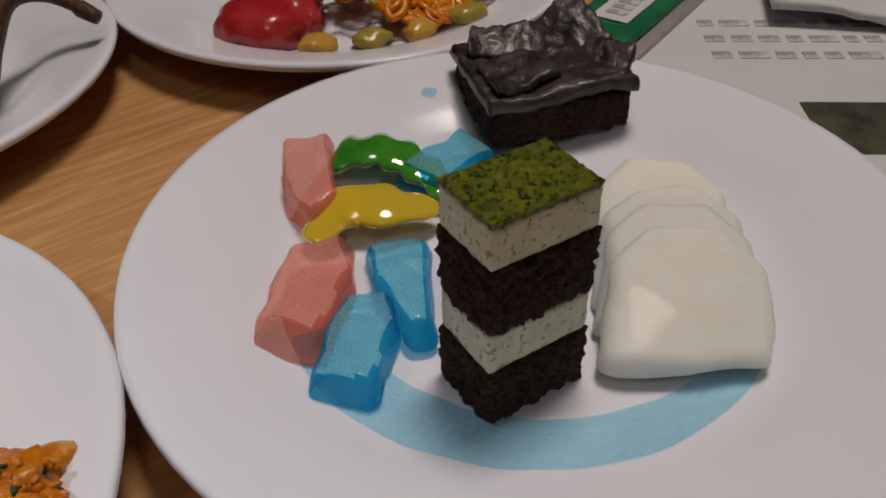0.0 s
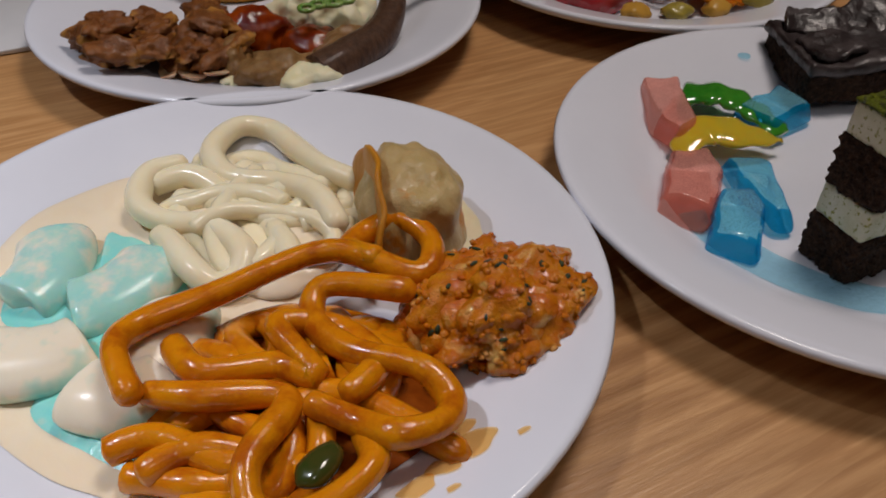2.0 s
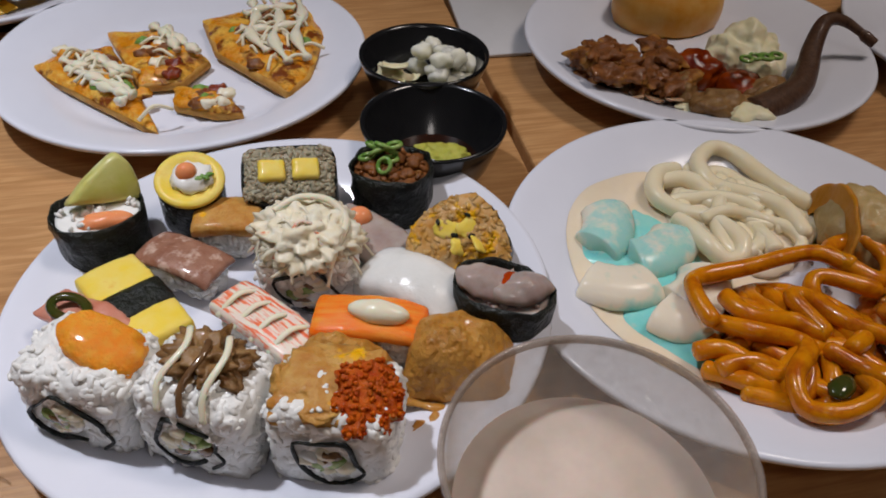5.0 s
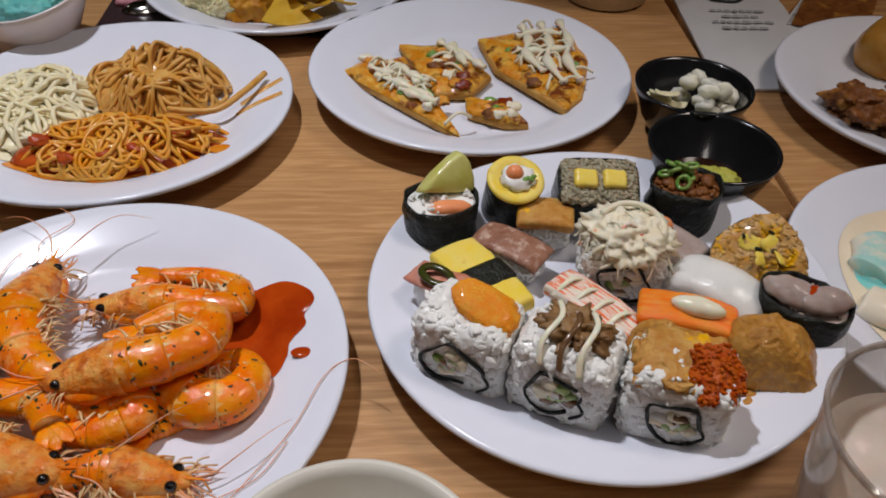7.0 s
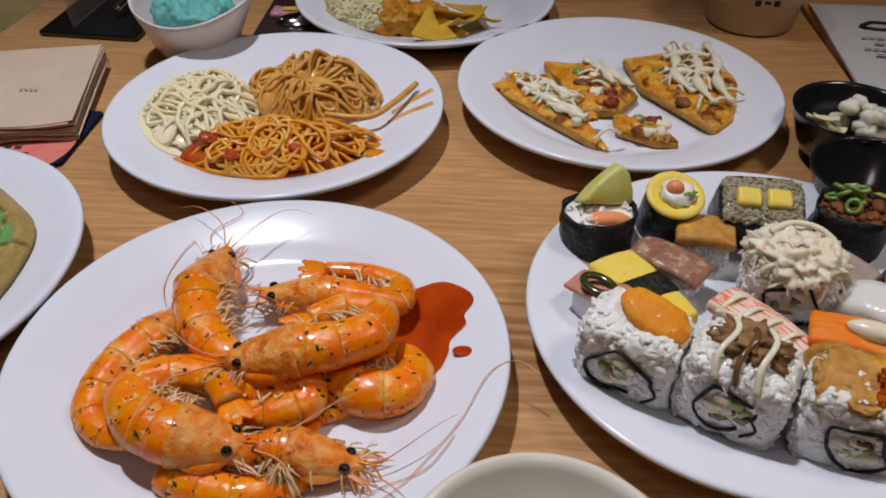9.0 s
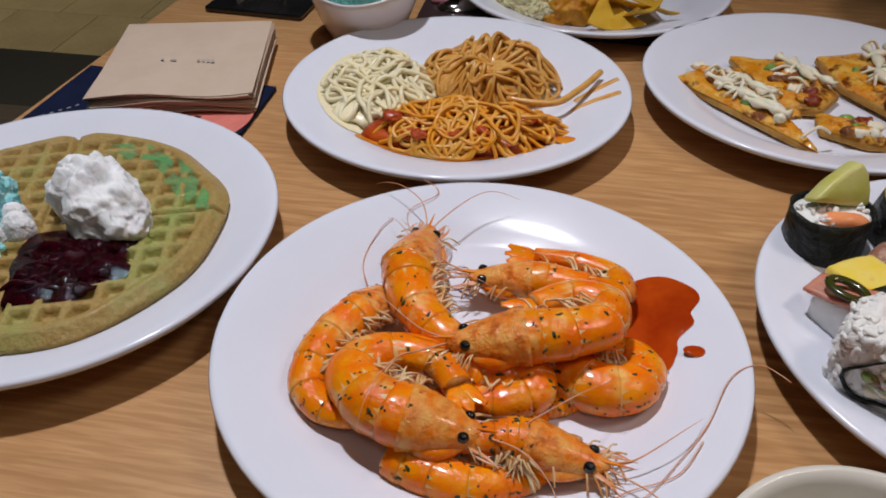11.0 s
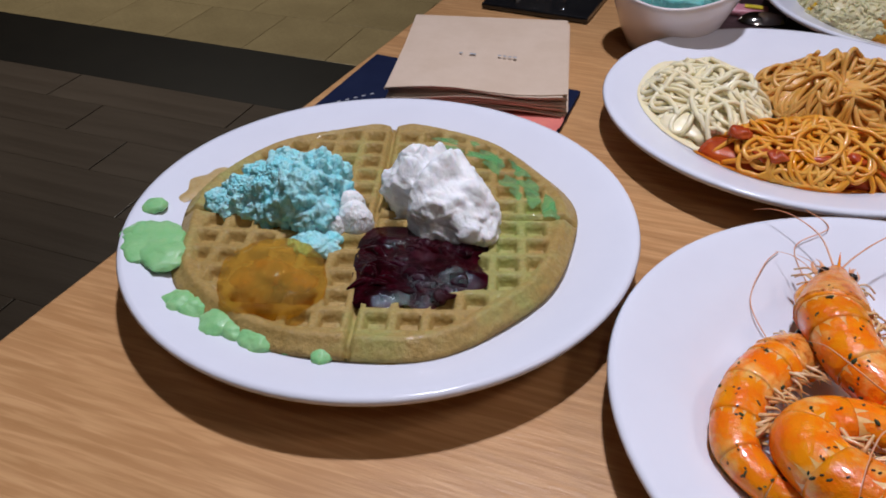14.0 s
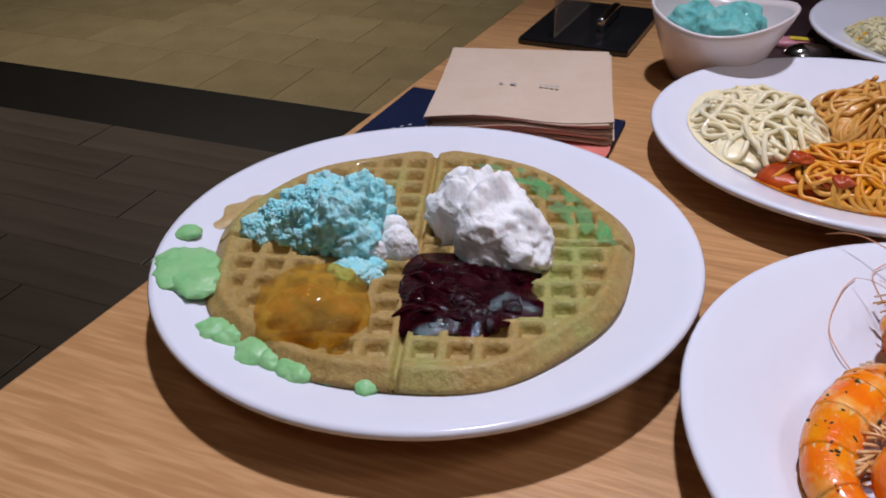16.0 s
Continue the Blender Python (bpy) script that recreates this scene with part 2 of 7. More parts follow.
part("drink", lathe([(0, 0.0062), (0.0374, 0.0072), (0.0446, 0.072), (0, 0.072)]), M_MILK, g, "cloudy beige drink")
solid("soup_bowl", lathe([(0, 0.004), (0.026, 0.004), (0.028, 0), (0.032, 0), (0.040, 0.015), (0.0535, 0.073), (0.053, 0.0772), (0.0505, 0.0775), (0.048, 0.073), (0.036, 0.02), (0.02, 0.011), (0, 0.010)]),
      M_BOWL, (-0.5318, 0.017, 0), "round cream china bowl", "bowl")
for y, x in ((0.4235, -0.283), (0.338, -0.294)):
    solid("sauce_bowl", lathe([(0, 0.003), (0.022, 0.003), (0.024, 0), (0.027, 0), (0.036, 0.016), (0.0455, 0.042), (0.0455, 0.044), (0.044, 0.0445), (0.042, 0.042), (0.03, 0.014), (0.018, 0.009), (0, 0.008)]),
          M_BLACK, (x, y, 0), "small round black sauce bowl", "bowl", "black sauce bowls")


# ---- builders for soft shapes ----
def spline(pts, steps=8, closed=False):
    """Catmull-Rom curve through the points."""
    p = [Vector(q) if len(q) == 3 else Vector((*q, 0)) for q in pts]
    n = len(p)
    out = []
    for i in range(n if closed else n - 1):
        a, b, c, d = (p[(i - 1) % n], p[i], p[(i + 1) % n], p[(i + 2) % n]) if closed else (p[max(i - 1, 0)], p[i], p[i + 1], p[min(i + 2, n - 1)])
        for k in range(steps):
            t = k / steps
            out.append(0.5 * (2 * b + (c - a) * t + (2 * a - 5 * b + 4 * c - d) * t * t + (3 * b - a - 3 * c + d) * t ** 3))
    if not closed:
        out.append(p[-1])
    return out


def tube(path, radius, n=10, flat=1.0, bm=None, closed=False):
    """A tube along path; radius is a number or a function of 0..1; flat squeezes it in height."""
    bm = bm or bmesh.new()
    rings, side, m = [], None, len(path)
    for i, p in enumerate(path):
        way = (path[(i + 1) % m if closed else min(i + 1, m - 1)] - path[(i - 1) % m if closed else max(i - 1, 0)])
        way = way.normalized() if way.length > 1e-9 else Vector((1, 0, 0))
        if side is None:
            side = way.cross(Vector((0, 0, 1)))
            if side.length < 0.05:
                side = way.cross(Vector((0, 1, 0)))
        side = (side - way * side.dot(way)).normalized()
        up = side.cross(way)
        r = radius(i / (m - 1)) if callable(radius) else radius
        rings.append([bm.verts.new(p + side * (r * math.cos(a)) + up * (r * flat * math.sin(a))) for a in (2 * math.pi * k / n for k in range(n))])
    pairs = list(zip(rings, rings[1:])) + ([(rings[-1], rings[0])] if closed else [])
    for a, b in pairs:
        for k in range(n):
            bm.faces.new((a[k], a[(k + 1) % n], b[(k + 1) % n], b[k]))
    if not closed:
        bm.faces.new(rings[0][::-1])
        bm.faces.new(rings[-1])
    return bm


def lumpy(v, seed, amp, freq):
    q = Vector(v) * freq + Vector((seed * 7.3, seed * 3.1, seed * 5.7))
    return amp * (noise.noise(q) + 0.5 * noise.noise(q * 2.1) + 0.25 * noise.noise(q * 4.3))


def blob(rx, ry, rz, seed=1, amp=0.1, freq=80, sub=4, flat=True, at=(0, 0, 0), bm=None, power=1.0):
    """A lumpy body; with flat it lies on its base at height 0."""
    own = bmesh.new()
    bmesh.ops.create_icosphere(own, subdivisions=sub, radius=1)
    for v in own.verts:
        d = v.co.copy()
        if power != 1.0:
            d = Vector([math.copysign(abs(c) ** power, c) for c in d])
        base = Vector((d.x * rx, d.y * ry, d.z * rz))
        k = 1 + lumpy(base, seed, amp, freq)
        v.co = base * k
        if flat and v.co.z < -0.3 * rz:
            v.co.z = -0.3 * rz
        v.co += Vector((0, 0, 0.3 * rz if flat else 0)) + Vector(at)
    if bm is None:
        return own
    me = bpy.data.meshes.new("tmp")
    own.to_mesh(me)
    own.free()
    bm.from_mesh(me)
    bpy.data.meshes.remove(me)
    return bm


def pool(outline, height, seed=0, rings=7, edge=4.0, wave=0.0, steps=6, ground=None):
    """A puddle or slab with a smooth closed outline round its middle, thick in the middle and rounded at the edge."""
    line = spline(outline, steps, True)
    c = sum(line, Vector()) / len(line)
    bm = bmesh.new()

    def lift(p, s):
        z = height * max(0.0, 1 - s ** edge) + (wave * noise.noise(p * 90 + Vector((seed, 0, 0))) * (1 - s ** 2) if wave else 0)
        return Vector((p.x, p.y, z + (ground(p.x, p.y) if ground else 0)))

    top = [bm.verts.new(lift(c, 0))]
    loops = []
    for k in range(1, rings + 1):
        s = (k / rings) ** 0.7
        loops.append([bm.verts.new(lift(c + (p - c) * s, s)) for p in line])
    m = len(line)
    for i in range(m):
        bm.faces.new((top[0], loops[0][i], loops[0][(i + 1) % m]))
    for a, b in zip(loops, loops[1:]):
        for i in range(m):
            bm.faces.new((a[i], b[i], b[(i + 1) % m], a[(i + 1) % m]))
    bmesh.ops.recalc_face_normals(bm, faces=bm.faces)
    if bm.faces[0].normal.z < 0:
        bmesh.ops.reverse_faces(bm, faces=bm.faces)
    return bm


def prism(outline, z0, z1, bevel=0.0015, top=1.0, segments=2):
    """An outline drawn up from z0 to z1; top scales the upper face."""
    pts = [Vector(p) for p in outline]
    c = sum(pts, Vector((0, 0))) / len(pts)
    bm = bmesh.new()
    lo = [bm.verts.new((p.x, p.y, z0)) for p in pts]
    hi = [bm.verts.new((c.x + (p.x - c.x) * top, c.y + (p.y - c.y) * top, z1)) for p in pts]
    n = len(pts)
    bm.faces.new(lo[::-1])
    bm.faces.new(hi)
    for i in range(n):
        bm.faces.new((lo[i], lo[(i + 1) % n], hi[(i + 1) % n], hi[i]))
    bmesh.ops.recalc_face_normals(bm, faces=bm.faces)
    if bevel:
        bmesh.ops.bevel(bm, geom=bm.edges, offset=bevel, segments=segments, affect="EDGES", profile=0.5)
    return bm


def rough_box(sx, sy, z0, z1, step=0.0014, amp=0.0008, freq=350, seed=1, bend=None, corner=0.002):
    """A block with a crumbly skin and softened corners, about its middle in x and y."""
    nx, ny, nz = (max(2, int(round(v / step))) for v in (sx, sy, z1 - z0))
    bm = bmesh.new()
    found = {}

    def vert(i, j, k):
        if (i, j, k) not in found:
            p = Vector((sx * (i / nx - 0.5), sy * (j / ny - 0.5), (z1 - z0) * (k / nz - 0.5)))
            inner = Vector([math.copysign(max(0.0, h - corner), v) if abs(v) > h - corner else v for v, h in zip(p, (sx / 2, sy / 2, (z1 - z0) / 2))])
            d = p - inner
            if d.length > 1e-9:
                p = inner + d.normalized() * min(corner, d.length) if d.length > corner else p
            out = Vector((p.x / sx, p.y / sy, p.z / (z1 - z0))).normalized()
            q = p * freq + Vector((seed * 9.1, seed * 4.7, 0))
            p = p + out * (amp * (noise.noise(q) + 0.7 * noise.noise(q * 2.7)))
            p.z += (z0 + z1) / 2
            found[(i, j, k)] = bm.verts.new(bend(p) if bend else p)
        return found[(i, j, k)]

    for i in range(nx):
        for j in range(ny):
            bm.faces.new((vert(i, j, 0), vert(i, j + 1, 0), vert(i + 1, j + 1, 0), vert(i + 1, j, 0)))
            bm.faces.new((vert(i, j, nz), vert(i + 1, j, nz), vert(i + 1, j + 1, nz), vert(i, j + 1, nz)))
    for i in range(nx):
        for k in range(nz):
            bm.faces.new((vert(i, 0, k), vert(i + 1, 0, k), vert(i + 1, 0, k + 1), vert(i, 0, k + 1)))
            bm.faces.new((vert(i, ny, k), vert(i, ny, k + 1), vert(i + 1, ny, k + 1), vert(i + 1, ny, k)))
    for j in range(ny):
        for k in range(nz):
            bm.faces.new((vert(0, j, k), vert(0, j, k + 1), vert(0, j + 1, k + 1), vert(0, j + 1, k)))
            bm.faces.new((vert(nx, j, k), vert(nx, j + 1, k), vert(nx, j + 1, k + 1), vert(nx, j, k + 1)))
    return bm


def seeds(places, size, material, name, parent=None, label="", seed=1, kind="stuff", lie=False, sub=1):
    """Many small grains, flakes or crumbs at the places, as one mesh; size is (long, wide, thick)."""
    rnd = random.Random(seed)
    t = bmesh.new()
    bmesh.ops.create_icosphere(t, subdivisions=sub, radius=1)
    base = np.array([v.co[:] for v in t.verts])
    t.verts.index_update()
    faces = np.array([[v.index for v in f.verts] for f in t.faces])
    t.free()
    verts, polys = [], []
    for k, p in enumerate(places):
        if len(p) == 2:
            p, up = p
            turn = (up.to_track_quat("Z", "Y") @ Euler((rnd.uniform(-0.25, 0.25), rnd.uniform(-0.25, 0.25), rnd.uniform(0, 6.3))).to_quaternion()).to_matrix()
        else:
            turn = Euler((0 if lie else rnd.uniform(-1.2, 1.2), 0 if lie else rnd.uniform(-1.2, 1.2), rnd.uniform(0, 6.3))).to_matrix()
        s = rnd.uniform(0.75, 1.25)
        verts.append((base * (np.array(size) * s)) @ np.array(turn).T + np.array(p))
        polys.append(faces + k * len(base))
    me = bpy.data.meshes.new(name)
    me.from_pydata(np.concatenate(verts).tolist(), [], np.concatenate(polys).tolist())
    for f in me.polygons:
        f.use_smooth = True
    me.materials.append(material)
    ob = new(name, me)
    if parent:
        ob.parent = parent
    return tagged(ob, label, kind=kind)


def on_skin(bm, count, seed=1, low=-9.0, out=0.0, along=False):
    """Random places on a body's surface, above a height."""
    rnd = random.Random(seed)
    bm.normal_update()
    faces = [f for f in bm.faces if f.calc_center_median().z > low]
    weights = [f.calc_area() for f in faces]
    res = []
    for f in rnd.choices(faces, weights, k=count):
        a, b = rnd.random(), rnd.random()
        vs = [v.co for v in f.verts]
        if a + b > 1:
            a, b = 1 - a, 1 - b
        q = vs[0] + (vs[1] - vs[0]) * a + (vs[2] - vs[0]) * b + f.normal * out
        res.append((q, f.normal.copy()) if along else q)
    return res


def strand(rnd, rx, ry, height, z0, length, step=0.006, curl=0.9, lift=0.5):
    """A wandering noodle inside a mound of radii rx, ry."""
    a = rnd.uniform(0, 2 * math.pi)
    k = math.sqrt(rnd.random()) * 0.8
    p = Vector((rx * k * math.cos(a), ry * k * math.sin(a), 0))
    way, bend = rnd.uniform(0, 6.3), rnd.uniform(-curl, curl)
    level = rnd.uniform(0.1, 1.0)
    pts = []
    for i in range(int(length / step)):
        s = math.hypot(p.x / rx, p.y / ry)
        cap = height * math.sqrt(max(0.0, 1 - min(s, 1) ** 2)) * (1 + 0.45 * noise.noise(p * 42 + Vector((100 * rx, 0, 0))))
        pts.append(Vector((p.x, p.y, z0 + cap * (1 - lift + lift * level) * (0.9 + 0.1 * math.sin(i * 0.9 + a)))))
        bend += rnd.uniform(-0.35, 0.35) * min(1.0, curl)
        bend = max(-curl, min(curl, bend))
        way += bend
        if s > 0.82:
            home = math.atan2(-p.y, -p.x)
            way += 0.75 * math.sin(home - way)
        p = p + Vector((math.cos(way), math.sin(way), 0)) * step
        p *= min(1.0, 1.02 / max(1e-6, math.hypot(p.x / rx, p.y / ry)))
    return spline(pts, 3)


def tangle(name, at, rx, ry, height, count, radius, length, material, parent, seed=1, curl=0.9, turn=0.0, label="", step=0.006, lift=0.5):
    """Noodles as parts of one heap."""
    rnd = random.Random(seed)
    for i in range(count):
        ob = part(name, tube(strand(rnd, rx, ry, height, radius, length * rnd.uniform(0.7, 1.2), step, curl, lift), radius * rnd.uniform(0.9, 1.1), 7), material, parent, label)
        ob.matrix_basis = pose(*at, 0, 0, turn)


def rich(c, k=1.24):
    """The deeper tone of a colour, at the same lightness."""
    g = 0.3 * c[0] + 0.6 * c[1] + 0.1 * c[2]
    return tuple(min(0.86, max(0.003, g + (v - g) * k)) for v in c)


def food_mat(name, colour, rough=0.35, second=None, scale=150, bump=0.0006, bump_scale=400, sss=0.15, coat=0.2, **more):
    third = more.pop("third", None)
    return mat(name, rich(colour), rough, rich(second) if second else None, scale, bump=bump, bump_scale=bump_scale, sss=sss, coat=0.3 * coat, spec=0.3,
               third=rich(third) if third else None, **more)


WELL = 0.0078


def dish(key, lift=0.0):
    """The height of a plate's upper side at a place."""
    cx, cy = PLATES[key]

    def z(x, y):
        r = math.hypot(x - cx, y - cy)
        prof = [(0, 0.0075), (0.078, 0.0078), (0.085, 0.0083), (0.091, 0.0102), (0.098, 0.0140), (0.108, 0.0180), (0.127, 0.0236), (0.14, 0.025)]
        for (a, u), (b, v) in zip(prof, prof[1:]):
            if r <= b:
                return u + (v - u) * (r - a) / (b - a) + 0.0005 + lift
        return 0.025 + lift
    return z


# ---- the dessert plate ----
M_MATCHA = food_mat("matcha_powder", (0.072, 0.085, 0.006), 0.34, (0.15, 0.165, 0.014), 300, bump=0.0022, bump_scale=420, fine=0.6, sss=0.0, coat=1.0, third=(0.025, 0.027, 0.004), third_scale=420, third_at=0.57)
M_CREAM = food_mat("matcha_cream", (0.72, 0.71, 0.6), 0.6, (0.62, 0.62, 0.46), 120, third=(0.30, 0.30, 0.10), third_scale=420, third_at=0.60, coat=0.0)
M_SPONGE = food_mat("chocolate_sponge", (0.075, 0.042, 0.027), 0.8, (0.020, 0.010, 0.006), 420, bump=0.004, bump_scale=520, fine=0.7, sss=0.0, coat=0.0)
cake = thing("layer_cake", (0.084, 0.1205, WELL), "upright matcha and chocolate layer cake piece", "cake", turn=-5)
for i, (z0, z1) in enumerate(((0.0, 0.0215), (0.0350, 0.0575))):
    part("sponge_layer", rough_box(0.0350, 0.0250, z0, z1, 0.0010, 0.0018, 330, 3 + i), M_SPONGE, cake, "dark porous chocolate sponge")
for i, (z0, z1) in enumerate(((0.0213, 0.0352), (0.0573, 0.0705))):
    part("cream_layer", rough_box(0.0338, 0.0238, z0, z1, 0.0016, 0.0003, 300, 7 + i, corner=0.001), M_CREAM, cake, "pale green speckled cream")
part("matcha_topping", rough_box(0.0340, 0.0240, 0.0703, 0.0718, 0.0011, 0.0007, 500, 11, corner=0.0005), M_MATCHA, cake, "dark green matcha powder")
seeds([(random.Random(k).uniform(-0.0168, 0.0168), random.Random(k + 999).uniform(-0.0118, 0.0118), 0.0719) for k in range(140)], (0.0006, 0.0005, 0.0003), M_MATCHA, "matcha_grain", cake, seed=6)
seeds(on_skin(rough_box(0.0345, 0.0245, 0.0, 0.0215, 0.002, 0.001), 60, 4), (0.0008, 0.0006, 0.0006), M_SPONGE, "crumb", cake, seed=4)

# second copy of each: light dimmed along the jelly's sides, put into the colour
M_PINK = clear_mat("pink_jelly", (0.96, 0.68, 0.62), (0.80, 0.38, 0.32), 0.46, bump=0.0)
M_PINKRIM = clear_mat("pink_jelly_side_shade", (0.93, 0.62, 0.56), (0.66, 0.26, 0.20), 0.32, bump=0.0)
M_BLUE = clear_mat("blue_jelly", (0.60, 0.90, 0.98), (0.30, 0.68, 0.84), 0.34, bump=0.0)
M_BLUERIM = clear_mat("blue_jelly_side_shade", (0.22, 0.70, 0.92), (0.015, 0.30, 0.54), 0.36, bump=0.0)
M_BLUEWET = clear_mat("blue_syrup", (0.70, 0.91, 0.98), (0.40, 0.70, 0.84), 0.22, bump=0.0)
M_GREENJ = mat("green_jelly", (0.025, 0.22, 0.015), 0.10, (0.08, 0.34, 0.03), 60, sss=0.4, coat=0.5, clear=0.15)
M_YELLOWJ = mat("yellow_jelly", (0.80, 0.56, 0.03), 0.10, (0.70, 0.54, 0.05), 60, sss=0.4, coat=0.5, clear=0.2)


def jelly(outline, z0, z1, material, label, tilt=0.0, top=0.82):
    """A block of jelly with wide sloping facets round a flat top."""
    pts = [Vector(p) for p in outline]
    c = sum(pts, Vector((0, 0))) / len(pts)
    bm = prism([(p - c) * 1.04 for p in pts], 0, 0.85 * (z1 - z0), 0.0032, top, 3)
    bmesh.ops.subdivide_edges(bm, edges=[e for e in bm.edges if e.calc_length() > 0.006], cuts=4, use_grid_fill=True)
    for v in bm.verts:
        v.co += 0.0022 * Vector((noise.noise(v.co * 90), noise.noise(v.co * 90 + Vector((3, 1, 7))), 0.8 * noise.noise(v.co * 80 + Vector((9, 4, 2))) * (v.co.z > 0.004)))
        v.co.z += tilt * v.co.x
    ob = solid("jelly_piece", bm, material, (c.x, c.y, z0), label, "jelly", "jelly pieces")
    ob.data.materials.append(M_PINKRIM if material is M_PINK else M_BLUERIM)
    # faces that slope take the painted side shade, flat ones the plain jelly
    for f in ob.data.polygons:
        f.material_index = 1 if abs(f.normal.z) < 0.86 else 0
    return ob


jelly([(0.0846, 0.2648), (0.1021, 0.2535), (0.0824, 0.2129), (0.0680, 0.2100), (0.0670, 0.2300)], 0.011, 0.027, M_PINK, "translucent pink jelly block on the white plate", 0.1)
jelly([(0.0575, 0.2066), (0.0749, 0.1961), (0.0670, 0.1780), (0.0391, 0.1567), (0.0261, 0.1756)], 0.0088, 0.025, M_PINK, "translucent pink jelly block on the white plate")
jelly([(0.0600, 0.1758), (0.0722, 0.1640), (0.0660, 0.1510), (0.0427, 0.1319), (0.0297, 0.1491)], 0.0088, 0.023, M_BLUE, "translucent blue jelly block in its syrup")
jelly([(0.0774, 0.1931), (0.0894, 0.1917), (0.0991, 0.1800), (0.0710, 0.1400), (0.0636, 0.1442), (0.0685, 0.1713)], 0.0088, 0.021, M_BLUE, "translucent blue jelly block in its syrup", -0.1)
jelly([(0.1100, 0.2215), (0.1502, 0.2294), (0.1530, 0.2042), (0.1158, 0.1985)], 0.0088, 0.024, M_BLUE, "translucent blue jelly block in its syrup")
solid("jelly_leaf", tube(spline([(0, 0, 0.006), (0.012, -0.014, 0.010), (0.018, -0.032, 0.008), (0.02, -0.05, 0.004)]), lambda t: 0.0125 - 0.006 * t + 0.0014 * math.sin(t * 30), 14, 0.30),
      M_GREENJ, (0.102, 0.247, 0.010), "glossy green jelly leaf", "jelly", "jelly pieces")
solid("jelly_strip", tube(spline([(0, 0, 0.004), (0.018, 0.004, 0.009), (0.034, -0.008, 0.009), (0.05, -0.016, 0.006)]), lambda t: 0.002 + 0.0095 * math.sin(math.pi * min(1, t + 0.06)) + 0.001 * math.sin(t * 25), 14, 0.26),
      M_YELLOWJ, (0.065, 0.207, 0.0100), "glossy yellow jelly strip", "jelly", "jelly pieces")
bm = bmesh.new()
path = [Vector((0.1226 + 0.0785 * math.cos(a), 0.157 + 0.0785 * math.sin(a), 0)) for a in (math.radians(168 + 2.3 * k) for k in range(66))]
half = lambda t: 0.0015 + (0.0105 - 0.0060 * t) * math.sin(math.pi * min(1.0, 0.12 + t * 0.85)) ** 0.5
cols = []
for i, p in enumerate(path):
    t = i / (len(path) - 1)
    w = (path[min(i + 1, len(path) - 1)] - path[max(i - 1, 0)]).normalized()
    s = Vector((-w.y, w.x, 0))
    row = []
    for k in range(9):
        u = k / 4 - 1
        q = p + s * (u * half(t) * (1 + 0.15 * noise.noise(p * 60)))
        row.append(bm.verts.new((q.x, q.y, dish("A")(q.x, q.y) + 0.0007 * (1 - u ** 4))))
    cols.append(row)
for a, b in zip(cols, cols[1:]):
    for k in range(8):
        bm.faces.new((a[k], b[k], b[k + 1], a[k + 1]))
solid("syrup_pool", bm, M_BLUEWET, (0, 0, 0), "thin blue jelly syrup pooled on the plate", "syrup")
solid("syrup_drop", pool([(0.004, 0), (0, 0.004), (-0.004, 0), (0, -0.004)], 0.0006), M_BLUEWET, (0.158, 0.262, dish("A")(0.158, 0.262)), "small blue syrup drop on the plate", "syrup")

M_MELON = mat("pale_melon", (0.88, 0.87, 0.77), 0.6, (0.84, 0.82, 0.70), 60, sss=0.8, sss_radius=(1, .95, .8), coat=0.1, bump=0.0003, bump_scale=250)
M_MELON.node_tree.nodes["Principled BSDF"].inputs["Subsurface Scale"].default_value = 0.03
melon = thing("melon_slices", (0, 0, 0), "fanned slices of pale translucent fruit", "fruit")
SLICE = [(-0.031, -0.021), (-0.026, 0.004), (-0.022, 0.017), (-0.009, 0.029), (0.015, 0.030), (0.028, 0.013), (0.026, -0.009), (0.019, -0.022), (-0.006, -0.0245), (-0.024, -0.024)]
for i, (along, z, size) in enumerate(((0.0, 0.0200, 1.02), (0.0160, 0.0188, 1.0), (0.0290, 0.0180, 0.97), (0.0500, 0.0160, 0.97))):
    bm = prism([(size * x, size * y) for x, y in SLICE], -0.0045, 0.0045, 0.0032, 0.93, 3)
    bmesh.ops.subdivide_edges(bm, edges=[e for e in bm.edges if e.calc_length() > 0.008], cuts=4, use_grid_fill=True)
    for v in bm.verts:
        v.co += Vector((0.002 * noise.noise(v.co * 70), 0.002 * noise.noise(v.co * 70 + Vector((5, i, 0))), 0.0024 * noise.noise(v.co * 45 + Vector((i * 3, 0, 0))) - 2.6 * v.co.x * v.co.x))
    ob = part("slice", bm, M_MELON, melon)
    ob.matrix_basis = Matrix.Translation((0.1395 + 0.62 * along, 0.1005 + 0.76 * along, z)) @ pose(0, 0, 0, 0, 0, -37) @ pose(0, 0, 0, 11, 0, 0)

M_CHOC = mat("chocolate_glaze", (0.020, 0.013, 0.013), 0.38, (0.055, 0.042, 0.042), 70, low=0.45, high=0.6, coat=0.15, bump=0.0018, bump_scale=130)
brownie = thing("chocolate_cake", (0.194, 0.229, 0.013), "crumbled chocolate cake with glossy dark glaze", "cake", turn=-22)
part("sponge", rough_box(0.062, 0.054, 0, 0.017, 0.0018, 0.0016, 300, 21), M_SPONGE, brownie)
part("glaze", rough_box(0.066, 0.058, 0.0165, 0.0235, 0.002, 0.0016, 120, 22, bend=lambda p: p + Vector((0, 0, 0.002 * math.sin(p.x * 90)))), M_CHOC, brownie, "shiny dark chocolate glaze")
